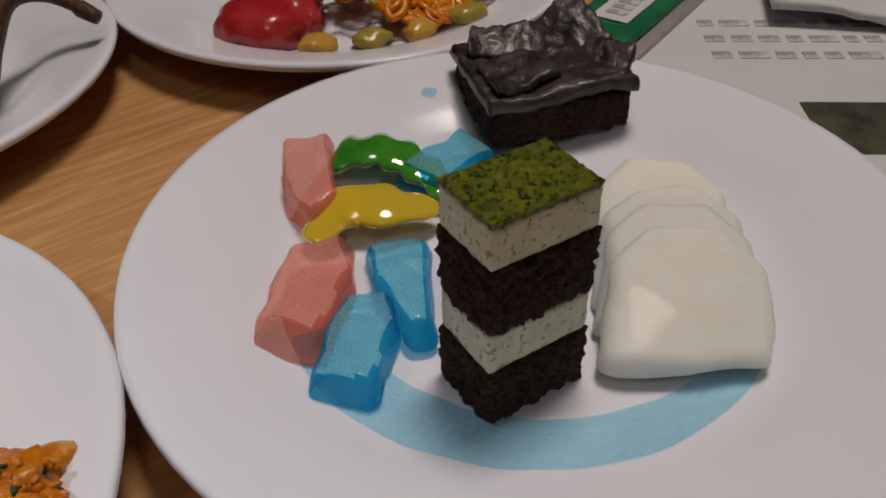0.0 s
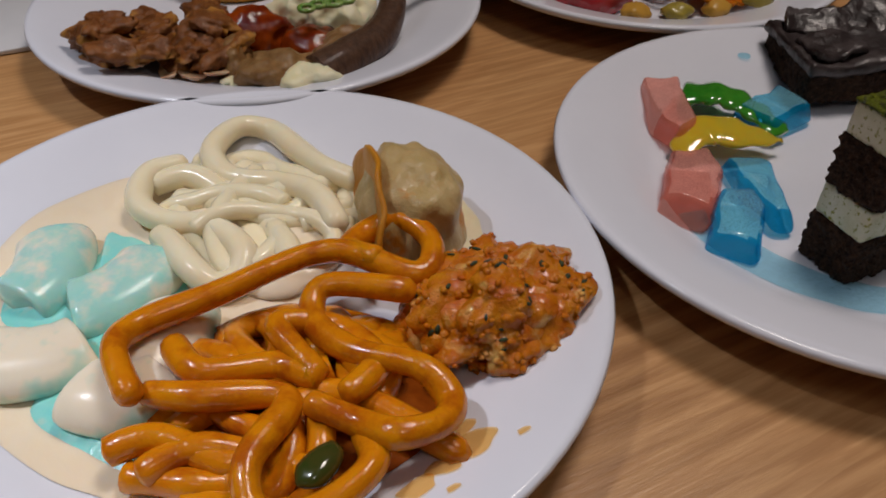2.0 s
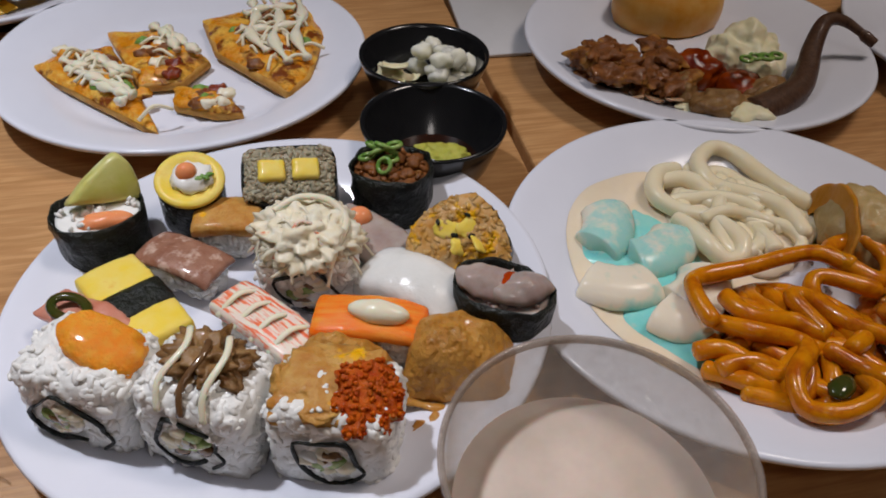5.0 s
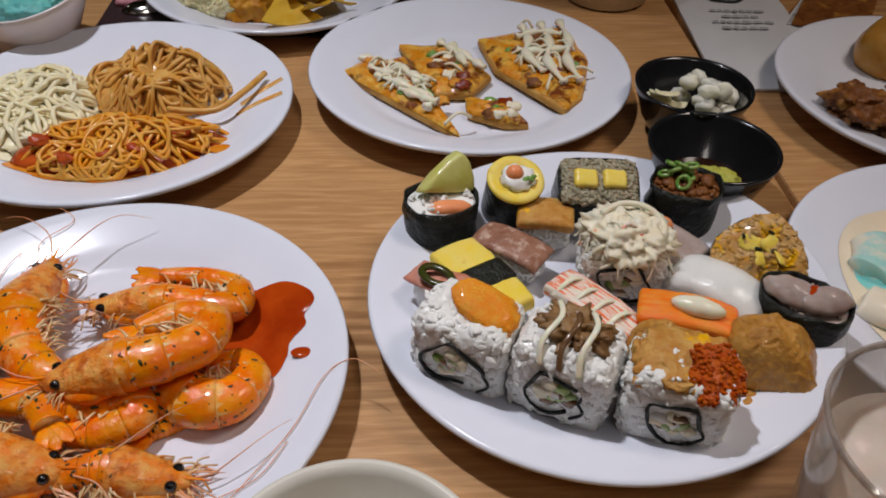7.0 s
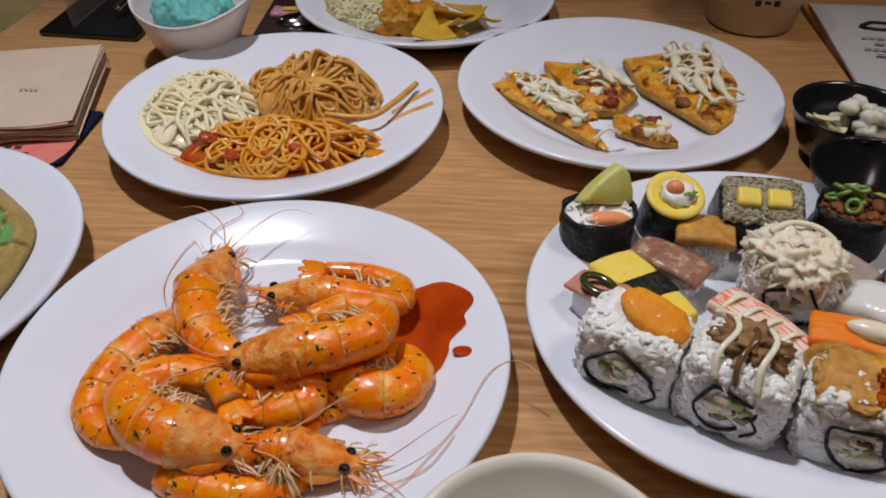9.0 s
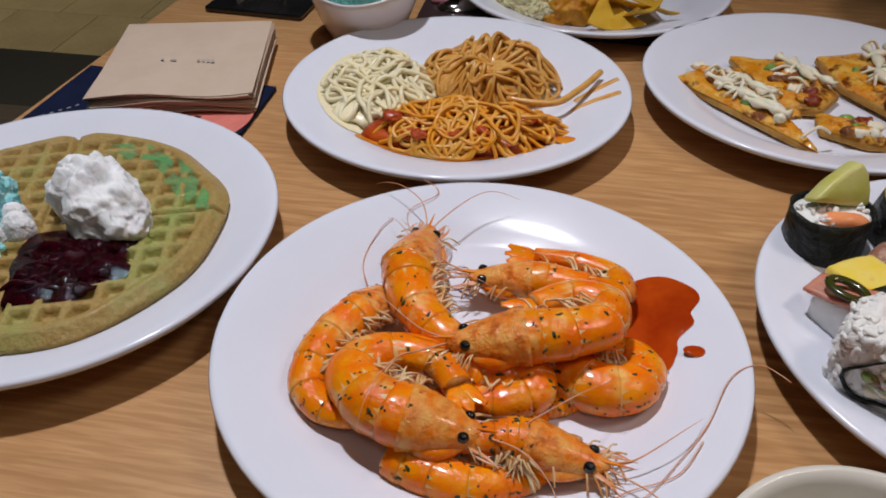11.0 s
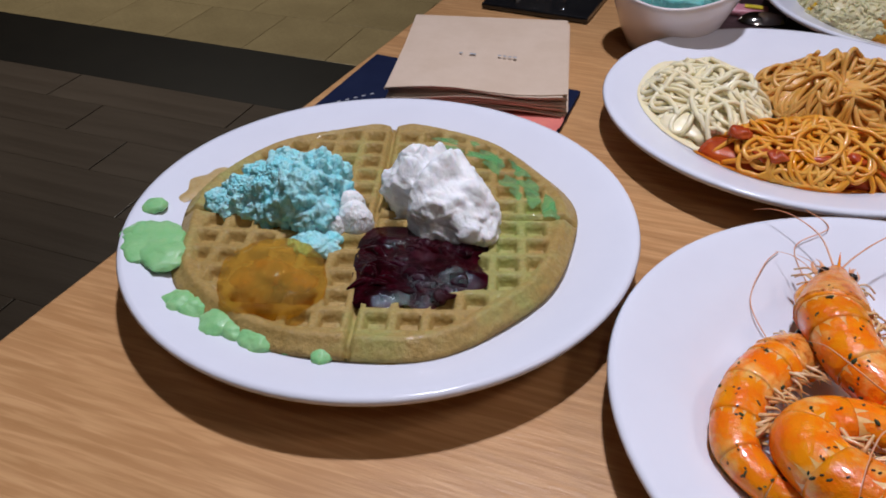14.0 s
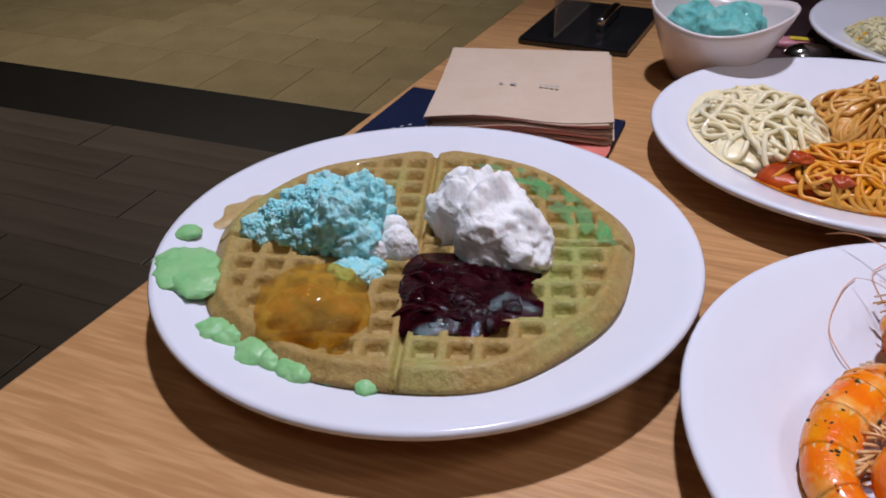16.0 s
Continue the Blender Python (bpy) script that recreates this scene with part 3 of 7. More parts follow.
for k, (x, y, z, lean, side, ang, sx, sy) in enumerate(((0.016, 0.010, 0.0265, 16, -22, 12, 0.030, 0.034), (-0.010, 0.016, 0.0255, 24, 10, -15, 0.034, 0.018), (0.024, -0.012, 0.0245, -12, -14, 40, 0.020, 0.024), (-0.014, -0.010, 0.0245, -3, 5, 8, 0.030, 0.026))):
    ob = part("glaze_flake", rough_box(sx, sy, -0.002, 0.002, 0.0016, 0.0016, 190, 30 + k, corner=0.0008, bend=lambda p: p + Vector((0.10 * p.y, 0.12 * p.x, 0.0022 * math.sin(150 * p.x + 60 * p.y)))), M_CHOC, brownie, "broken plate of dark glaze")
    ob.matrix_basis = pose(x, y, z, lean, side, ang)

# ---- the noodle plate ----
M_UDON = food_mat("white_noodle", (0.90, 0.79, 0.62), 0.25, (0.88, 0.75, 0.56), 90, bump=0.0002, bump_scale=150, sss=0.3, sss_radius=(1, 0.8, 0.5), coat=0.5)
M_BROWN = food_mat("sauced_noodle", (0.60, 0.26, 0.014), 0.2, (0.52, 0.19, 0.010), 70, low=0.4, high=0.7, bump=0.0010, bump_scale=110, sss=0.3, coat=1.0, third=(0.38, 0.115, 0.006), third_soft=0.1, third_scale=85, third_at=0.6)
M_SAUCE = food_mat("white_sauce", (0.84, 0.75, 0.62), 0.2, (0.81, 0.71, 0.57), 40, bump=0.0004, bump_scale=120, sss=0.5, sss_radius=(1, 0.92, 0.7), coat=0.5)
M_TURQUOISE = food_mat("turquoise_sauce", (0.27, 0.62, 0.60), 0.2, (0.36, 0.68, 0.64), 40, bump=0.0004, bump_scale=120, sss=0.4, coat=0.5, third=(0.70, 0.67, 0.56), third_soft=0.07, third_scale=38, third_at=0.64)
M_RICECAKE = food_mat("rice_cake", (0.84, 0.78, 0.67), 0.25, (0.81, 0.74, 0.62), 50, bump=0.0002, bump_scale=100, sss=0.7, sss_radius=(1, 0.92, 0.75), coat=0.4, third=(0.28, 0.62, 0.58), third_soft=0.07, third_scale=24, third_at=0.58)
M_FRIED = food_mat("fried_crust", (0.45, 0.135, 0.016), 0.22, (0.52, 0.22, 0.06), 160, bump=0.0022, bump_scale=260, sss=0.15, coat=1.2, third=(0.68, 0.44, 0.19), third_scale=100, third_at=0.62, third_soft=0.06)
M_GLOSSBROWN = mat("brown_sauce", (0.20, 0.040, 0.004), 0.12, (0.36, 0.09, 0.008), 60, coat=0.3, bump=0.0006, bump_scale=150)
M_HERB = mat("dried_herb", (0.035, 0.055, 0.012), 0.7, (0.015, 0.025, 0.006), 500)
M_GYOZA = food_mat("fried_dumpling", (0.50, 0.39, 0.23), 0.3, (0.42, 0.31, 0.16), 90, bump=0.0012, bump_scale=180, coat=0.2, third=(0.50, 0.24, 0.08), third_scale=35, third_at=0.6)
M_STAIN = clear_mat("orange_sauce", (0.99, 0.80, 0.48), (0.80, 0.44, 0.12), 0.26, bump=0.0)
M_CRISP = food_mat("crisp_edge", (0.52, 0.27, 0.09), 0.4, (0.44, 0.20, 0.05), 90)
M_PEPPER = mat("green_pepper", (0.035, 0.05, 0.008), 0.18, (0.06, 0.05, 0.01), 120, coat=0.5)

zb = dish("B")
solid("sauce_pool", pool([(-0.1560, 0.3010), (-0.1986, 0.2935), (-0.2225, 0.2734), (-0.2354, 0.2445), (-0.2393, 0.2092), (-0.2370, 0.1856), (-0.2265, 0.1637), (-0.2135, 0.1475), (-0.1900, 0.1340), (-0.1500, 0.1700), (-0.1100, 0.2250), (-0.1180, 0.2700)], 0.0030, 3, ground=zb, wave=0.001), M_SAUCE,
      (0, 0, 0), "cream sauce pooled on the noodle plate", "sauce")
solid("turquoise_sauce", pool([(-0.1800, 0.2790), (-0.1900, 0.2640), (-0.2120, 0.2680), (-0.2300, 0.2420), (-0.2260, 0.2270), (-0.2130, 0.2230), (-0.2120, 0.2000), (-0.2260, 0.1840), (-0.2160, 0.1640), (-0.1960, 0.1400), (-0.1800, 0.1400), (-0.1700, 0.1900), (-0.1560, 0.2250), (-0.1620, 0.2500)], 0.0062, 5, ground=zb, wave=0.0016), M_TURQUOISE,
      (0, 0, 0), "turquoise sauce swirled into the cream", "sauce")
M_RICEBLUE = food_mat("tinted_rice_cake", (0.46, 0.68, 0.63), 0.25, (0.36, 0.66, 0.63), 50, bump=0.0002, bump_scale=100, sss=0.5, coat=0.4, third=(0.78, 0.76, 0.66), third_soft=0.07, third_scale=45, third_at=0.52)
for k, (x, y, ang, long) in enumerate(((-0.2200, 0.2035, -14, 0.034), (-0.2080, 0.2500, 62, 0.036), (-0.1850, 0.2260, 25, 0.036), (-0.1790, 0.1910, 40, 0.034), (-0.1950, 0.1760, -14, 0.024))):
    ends = [(0, 0.3), (0, 0.88), (0.015, 0.97), (0.05, 1.0), (0.2, 1.0)]
    cut = ends + [(0.35, 1.03), (0.5, 1.0), (0.65, 1.02)] + [(1 - t, r) for t, r in reversed(ends)]
    bm = tube([Vector((long * (t - 0.5), 0.02 * (t - 0.5) ** 2, 0.0095)) for t, r in cut], lambda u, cut=cut: 0.0150 * cut[round(u * (len(cut) - 1))][1], 28, 0.62)
    for v in bm.verts:
        v.co += 0.0008 * Vector((noise.noise(v.co * 80 + Vector((k, 0, 0))), noise.noise(v.co * 80 + Vector((0, k, 5))), noise.noise(v.co * 60 + Vector((k, 8, 0)))))
    solid("rice_cake", bm, M_RICEBLUE if k in (1, 2) else M_RICECAKE, (x, y, zb(x, y) - 0.0030), "thick rice cake coated with turquoise sauce" if k in (1, 2) else "thick white rice cake in cream sauce", "rice cake", "rice cakes", turn=ang)

udon = thing("white_noodles", (0, 0, 0), "heap of thick creamy white udon noodles", "noodles")
for pts, z in (([(-0.1019, 0.217), (-0.1027, 0.2404), (-0.1126, 0.259), (-0.1302, 0.2750), (-0.1323, 0.2937), (-0.1164, 0.3080), (-0.1020, 0.3030), (-0.0964, 0.2810), (-0.0930, 0.2600), (-0.0826, 0.2420)], 0.021),
               ([(-0.1440, 0.2940), (-0.1607, 0.2900), (-0.1693, 0.2740), (-0.1622, 0.2590), (-0.1478, 0.2439), (-0.1402, 0.2234), (-0.1445, 0.2125), (-0.1544, 0.2111), (-0.1603, 0.2206), (-0.1635, 0.2387), (-0.1664, 0.2510)], 0.019),
               ([(-0.1621, 0.2850), (-0.1453, 0.2820), (-0.1342, 0.2640), (-0.1253, 0.2426), (-0.1239, 0.2218), (-0.1251, 0.2096)], 0.018),
               ([(-0.1551, 0.2716), (-0.1409, 0.2623), (-0.1336, 0.2438), (-0.1311, 0.2249), (-0.1371, 0.2104)], 0.0155),
               ([(-0.1382, 0.2980), (-0.1290, 0.2780), (-0.1165, 0.2566), (-0.1091, 0.2322), (-0.0942, 0.2197)], 0.0155),
               ([(-0.0931, 0.2720), (-0.0857, 0.2554), (-0.0860, 0.2355), (-0.0907, 0.2232)], 0.014),
               ([(-0.1220, 0.2860), (-0.1160, 0.2680), (-0.1040, 0.2500), (-0.0990, 0.2300)], 0.014),
               ([(-0.1500, 0.2780), (-0.1560, 0.2600), (-0.1500, 0.2380), (-0.1530, 0.2240), (-0.1460, 0.2190)], 0.013)):
    part("noodle", tube(spline([(x, y, z + 0.002 * math.sin(i * 1.7)) for i, (x, y) in enumerate(pts)]), lambda t, q=z: 0.0054 * (1 + 0.07 * math.sin(19 * t + 900 * q)) * (1 - 0.55 * max(0.0, (abs(2 * t - 1) - 0.95) / 0.05) ** 2), 12), M_UDON, udon)
part("sauce_heap", blob(0.040, 0.048, 0.0085, 17, 0.15, 60, 4), M_SAUCE, udon, "cream sauce between the noodles").location = (-0.125, 0.248, WELL)
tangle("noodle", (-0.125, 0.248, WELL), 0.042, 0.048, 0.012, 7, 0.0042, 0.10, M_UDON, udon, 5, 0.5, step=0.008)

brown = thing("sauced_noodles", (0, 0, 0), "heap of thick noodles in glossy orange-brown sauce", "noodles")
for pts, z in (([(-0.192, 0.156), (-0.193, 0.178), (-0.184, 0.190), (-0.158, 0.191), (-0.115, 0.193), (-0.091, 0.171), (-0.079, 0.181), (-0.083, 0.197), (-0.097, 0.201), (-0.107, 0.193), (-0.100, 0.180)], 0.031),
               ([(-0.189, 0.163), (-0.174, 0.152), (-0.152, 0.145), (-0.152, 0.136), (-0.168, 0.122), (-0.170, 0.107), (-0.156, 0.100), (-0.137, 0.105), (-0.133, 0.120)], 0.026),
               ([(-0.095, 0.162), (-0.122, 0.177), (-0.131, 0.167), (-0.126, 0.147), (-0.110, 0.129), (-0.106, 0.116), (-0.113, 0.108), (-0.127, 0.109), (-0.134, 0.120), (-0.146, 0.134)], 0.030),
               ([(-0.176, 0.178), (-0.171, 0.160), (-0.148, 0.155), (-0.139, 0.144), (-0.143, 0.168), (-0.124, 0.161), (-0.120, 0.140), (-0.135, 0.130)], 0.028),
               ([(-0.204, 0.150), (-0.188, 0.147), (-0.171, 0.131), (-0.155, 0.138), (-0.133, 0.138), (-0.108, 0.100)], 0.0205),
               ([(-0.201, 0.144), (-0.183, 0.130), (-0.170, 0.126), (-0.160, 0.118)], 0.015),
               ([(-0.188, 0.128), (-0.172, 0.117), (-0.158, 0.112), (-0.148, 0.118)], 0.0135),
               ([(-0.197, 0.138), (-0.180, 0.139), (-0.160, 0.128), (-0.148, 0.112)], 0.0195)):
    part("noodle", tube(spline([(x, y, z + 0.0022 * math.sin(i * 2.1)) for i, (x, y) in enumerate(pts)]), lambda t, q=z: 0.0047 * (1 + 0.07 * math.sin(23 * t + 900 * q)) * (1 - 0.55 * max(0.0, (abs(2 * t - 1) - 0.95) / 0.05) ** 2), 12), M_BROWN, brown)
tangle("noodle", (-0.143, 0.148, WELL), 0.046, 0.038, 0.013, 12, 0.0046, 0.10, M_BROWN, brown, 8, 0.55, -35, step=0.008)
part("sauce_bed", pool([(-0.196, 0.140), (-0.190, 0.172), (-0.160, 0.188), (-0.115, 0.186), (-0.098, 0.160), (-0.108, 0.118), (-0.150, 0.108), (-0.180, 0.122)], 0.006, 3, ground=zb, wave=0.003), M_GLOSSBROWN, brown, "glossy red-brown sauce")
solid("pepper_slice", blob(0.0085, 0.0055, 0.0035, 3, 0.15, 200, 3), M_PEPPER, (-0.150, 0.112, 0.0265), "dark green pepper slice on the noodles", "pepper", turn=30)

dump = thing("dumpling", (-0.0725, 0.2125, zb(-0.0725, 0.2125) + 0.004), "half-moon fried dumpling with a pinched edge", "dumpling", turn=-104)
part("body", blob(0.027, 0.021, 0.0275, 9, 0.14, 60, 5, power=0.85), M_GYOZA, dump)
bm = bmesh.new()
arc = [math.radians(6 + 7 * k) for k in range(25)]
rows_ = []
for r, thick in ((0.72, 0.0016), (0.90, 0.0014), (1.06, 0.0012), (1.13, 0.0008)):
    for side in (1, -1):
        rows_.append((r, [bm.verts.new((0.0300 * r * math.cos(a), -0.0205 + 0.007 * math.sin(a) + side * thick + 0.0032 * math.sin(9 * a) * max(0.0, r - 0.8), 0.0345 * r * math.sin(a) * (1 + 0.03 * math.sin(11 * a)))) for a in arc]))
order = [rows_[k][1] for k in (0, 2, 4, 6, 7, 5, 3, 1)]
for a, b in zip(order, order[1:]):
    for k in range(24):
        bm.faces.new((a[k], a[k + 1], b[k + 1], b[k]))
bmesh.ops.recalc_face_normals(bm, faces=bm.faces)
part("pinched_edge", bm, M_CRISP, dump, "crisp brown pinched edge")
solid("dumpling", blob(0.032, 0.022, 0.007, 12, 0.16, 70, 4), M_UDON, (-0.065, 0.205, zb(-0.065, 0.205) - 0.001), "pale soft dumpling under the fried one", "dumpling", turn=40)

fried = thing("fried_chicken", (-0.069, 0.151, zb(-0.069, 0.151)), "crumbly fried chicken in orange sauce with herbs", "chicken", turn=8)
fried.matrix_basis = fried.matrix_basis @ Matrix.Diagonal((1.22, 1.18, 1.05, 1))
rnd = random.Random(6)
bm = blob(0.026, 0.021, 0.020, 14, 0.34, 90, 5)
for i in range(26):
    a, k = rnd.uniform(0, 6.3), rnd.uniform(0.5, 1.0)
    part("crust_lump", blob(0.0065, 0.0055, 0.0055, i, 0.28, 160, 3, True, (0.026 * k * math.cos(a), 0.021 * k * math.sin(a), 0.002 + 0.018 * (1 - k * k) * rnd.uniform(0.4, 1.2))), M_FRIED, fried)
spots = on_skin(bm, 42, 3, 0.012, 0.0003, True)
crumbs = on_skin(bm, 260, 5, 0.0, 0.0002, True)
part("crust", bm, M_FRIED, fried)
seeds(spots, (0.0016, 0.0007, 0.0004), M_HERB, "herb_sprinkle", fried, "dark green herb flakes", 3)
seeds(crumbs, (0.0016, 0.0011, 0.0010), M_FRIED, "crumb_coat", fried, seed=8)
for x, y, r in ((-0.104, 0.104, 0.0075), (-0.116, 0.101, 0.0055), (-0.126, 0.098, 0.0060), (-0.118, 0.092, 0.0022), (-0.0897, 0.0994, 0.0022), (-0.108, 0.112, 0.0080)):
    solid("sauce_stain", pool([(r * (1 + 0.2 * math.sin(3 * a + r * 900)) * math.cos(a), r * (0.6 + 0.12 * math.sin(2 * a + y * 900)) * math.sin(a)) for a in (k * 0.2094 for k in range(30))], 0.0002, steps=2, ground=lambda u, v, x=x, y=y: zb(x + u, y + v) - zb(x, y)), M_STAIN, (x, y, zb(x, y) + 0.0002),
          "smear of orange sauce on the plate", "sauce", "orange sauce stains")

# ---- the grill plate ----
M_BEEF = food_mat("grilled_beef", (0.12, 0.048, 0.022), 0.35, (0.25, 0.11, 0.05), 120, bump=0.0014, bump_scale=260, sss=0.05, coat=0.35, third=(0.40, 0.21, 0.08), third_scale=70, third_at=0.60, third_soft=0.06)
M_GLAZED = food_mat("glazed_meat", (0.11, 0.018, 0.008), 0.12, (0.30, 0.07, 0.015), 70, bump=0.001, bump_scale=160, coat=0.8)
M_MUSH = food_mat("grilled_mushroom", (0.30, 0.19, 0.10), 0.35, (0.14, 0.075, 0.035), 110, bump=0.001, bump_scale=220, coat=0.3)
M_EGGPLANT = food_mat("roast_stalk", (0.045, 0.022, 0.014), 0.4, (0.10, 0.055, 0.035), 90, bump=0.0008, bump_scale=300, sss=0.0, coat=0.25, stretch=(4, 4, 1))
M_POTATO = food_mat("potato_salad", (0.75, 0.69, 0.47), 0.35, (0.79, 0.75, 0.58), 70, bump=0.0009, bump_scale=150, coat=0.2)
M_SCALLION = mat("green_onion", (0.10, 0.26, 0.03), 0.25, (0.30, 0.42, 0.12), 140, coat=0.4, sss=0.2)
M_BUN = food_mat("bread_crust", (0.52, 0.25, 0.075), 0.35, (0.60, 0.36, 0.15), 45, bump=0.0004, bump_scale=120, coat=0.3)
M_ONION = mat("cooked_onion", (0.52, 0.36, 0.22), 0.2, (0.35, 0.18, 0.10), 90, sss=0.4, coat=0.4)

rnd = random.Random(17)
zc = dish("C")


def slab(sx, sy, t, seed, curl=6.0, step=0.003):
    return rough_box(sx, sy, 0, t, step, 0.0012, 160, seed, corner=0.0015, bend=lambda p: Vector((p.x, p.y, p.z + curl * p.x * p.x + 0.003 * math.sin(p.y * 130 + seed))))


for i in range(24):
    x, y = -0.125 + rnd.uniform(-0.033, 0.030), 0.420 + rnd.uniform(-0.034, 0.036)
    ob = solid("beef_slice", blob(rnd.uniform(0.012, 0.019), rnd.uniform(0.008, 0.012), rnd.uniform(0.004, 0.007), i, 0.55, 120, 4), M_BEEF, (x, y, zc(x, y) + 0.001 + 0.0007 * i), "crumpled slice of brown grilled beef", "beef", "beef slices")
    ob.matrix_basis = ob.matrix_basis @ pose(0, 0, 0, rnd.uniform(-25, 25), rnd.uniform(-20, 20), rnd.uniform(0, 180))
for i in range(5):
    x, y = -0.155 + 0.012 * i, 0.405 - 0.006 * i
    ob = solid("onion_piece", slab(0.014, 0.009, 0.002, 40 + i, 25, 0.002), M_ONION, (x, y, zc(x, y) + 0.004), "small piece of browned onion", "onion", "onion pieces", turn=40 * i)
for x, y, sx, sy, sz, a in ((-0.074, 0.416, 0.024, 0.017, 0.017, -20), (-0.048, 0.392, 0.022, 0.013, 0.012, -30)):
    solid("glazed_meat", blob(sx, sy, sz, 5 + sx * 900, 0.25, 80, 4), M_GLAZED, (x, y, zc(x, y)), "dark red glazed piece of grilled meat", "meat", "glazed meat", turn=a)
for x, y, sx, sy, a in ((-0.077, 0.362, 0.024, 0.017, -15), (-0.036, 0.380, 0.020, 0.011, 20), (-0.045, 0.362, 0.022, 0.010, 25), (-0.095, 0.392, 0.016, 0.010, 70)):
    solid("mushroom_piece", blob(sx, sy, 0.013, 60 + sx * 999, 0.3, 110, 4), M_MUSH, (x, y, zc(x, y)), "grilled mushroom piece with browned edges", "mushroom", "mushrooms", turn=a)
solid("mashed_potato", blob(0.034, 0.028, 0.026, 71, 0.28, 60, 5), M_POTATO, (-0.030, 0.425, zc(-0.03, 0.42)), "creamy yellow potato salad scoop", "potato", turn=20)
for x, y in ((-0.090, 0.372), (-0.068, 0.345)):
    solid("mashed_potato", blob(0.018, 0.010, 0.006, 75 + x * 100, 0.4, 100, 4), M_POTATO, (x, y, zc(x, y)), "smear of creamy potato under the meat", "potato")
solid("chilli_stalk", tube(spline([(-0.060, 0.350, 0.016), (-0.040, 0.356, 0.020), (-0.018, 0.368, 0.022), (-0.002, 0.385, 0.026), (0.010, 0.402, 0.036), (0.026, 0.417, 0.048), (0.044, 0.417, 0.046), (0.060, 0.398, 0.036)], 10),
                              lambda t: 0.0105 * (1 - t) ** 0.9 + 0.0022 + 0.0014 * (t > 0.93), 14), M_EGGPLANT, (0, 0, 0), "dark roasted pepper with a curved stalk", "pepper")
for i in range(5):
    x, y = -0.035 + rnd.uniform(-0.02, 0.02), 0.398 + rnd.uniform(-0.012, 0.012)
    solid("onion_ring", tube([Vector((0.0042 * math.cos(a), 0.0042 * math.sin(a), 0.002)) for a in (k * 0.524 for k in range(12))], 0.0014, 6, closed=True), M_SCALLION, (x, y, 0.026 + zc(x, y)), "small green onion ring", "green onion", "green onion rings")
solid("bread_roll", blob(0.048, 0.040, 0.038, 81, 0.05, 40, 4), M_BUN, (-0.052, 0.518, zc(-0.05, 0.51)), "shiny brown bread roll on the grill plate", "bread")

# ---- the pasta salad plate ----
M_REDJ = mat("red_fruit", (0.36, 0.014, 0.022), 0.2, (0.46, 0.04, 0.045), 60, sss=0.4, coat=0.4, bump=0.0006, bump_scale=140)
M_PASTA = food_mat("orange_pasta", (0.60, 0.25, 0.035), 0.25, (0.46, 0.15, 0.02), 90, bump=0.0002, sss=0.3, coat=0.4)
zd = dish("D")
for x, y, a in ((0.138, 0.382, 30), (0.152, 0.390, 70)):
    solid("watermelon_piece", blob(0.026, 0.024, 0.017, 90 + a, 0.14, 60, 4, power=0.8), M_REDJ, (x, y, zd(x, y)), "deep red watermelon chunk", "fruit", "watermelon chunks", turn=a)
salad = thing("pasta_salad", (0, 0, 0), "orange noodle salad with green strips", "pasta")
tangle("noodle", (0.212, 0.367, WELL + 0.002), 0.062, 0.045, 0.018, 34, 0.0021, 0.11, M_PASTA, salad, 31, 1.1, -15, step=0.005)
for i in range(9):
    x, y = 0.205 + rnd.uniform(-0.05, 0.05), 0.362 + rnd.uniform(-0.036, 0.03)
    part("green_strip", tube(spline([(x, y, 0.028), (x + rnd.uniform(-0.01, 0.01), y + 0.012, 0.031), (x + rnd.uniform(-0.016, 0.016), y + 0.024, 0.025)], 5), 0.0019, 6, 0.4), M_SCALLION, salad, "bright green vegetable strip")
for i in range(4):
    x, y = 0.150 + 0.026 * i, 0.345 - 0.008 * i
    ob = part("sliced_vegetable", blob(0.011, 0.008, 0.006, i, 0.3, 150, 3), mat("vegetable_%d" % i, (0.36, 0.28, 0.05) if i % 2 else (0.55, 0.30, 0.05), 0.25), salad)
    ob.location = (x, y, zd(x, y) + 0.002)

# ---- the pizza plate ----
M_CRUST = food_mat("pizza_crust", (0.56, 0.35, 0.14), 0.55, (0.40, 0.20, 0.07), 80, bump=0.0012, bump_scale=220, coat=0.0)
M_CHEESE = food_mat("melted_cheese", (0.60, 0.25, 0.035), 0.25, (0.74, 0.47, 0.16), 75, low=0.42, high=0.6, bump=0.0026, bump_scale=170, coat=0.8, third=(0.16, 0.045, 0.015), third_soft=0.06, third_scale=62, third_at=0.585)
M_MAYO = food_mat("mayonnaise", (0.82, 0.79, 0.66), 0.22, (0.78, 0.73, 0.58), 60, bump=0.0002, sss=0.4, coat=0.4)
M_CRAB = food_mat("crab_shred", (0.82, 0.78, 0.66), 0.3, (0.80, 0.72, 0.55), 150, bump=0.0003, sss=0.3, sss_radius=(1, 0.8, 0.6), coat=0.2, third=(0.70, 0.22, 0.10), third_scale=70, third_at=0.69)
ze = dish("E")


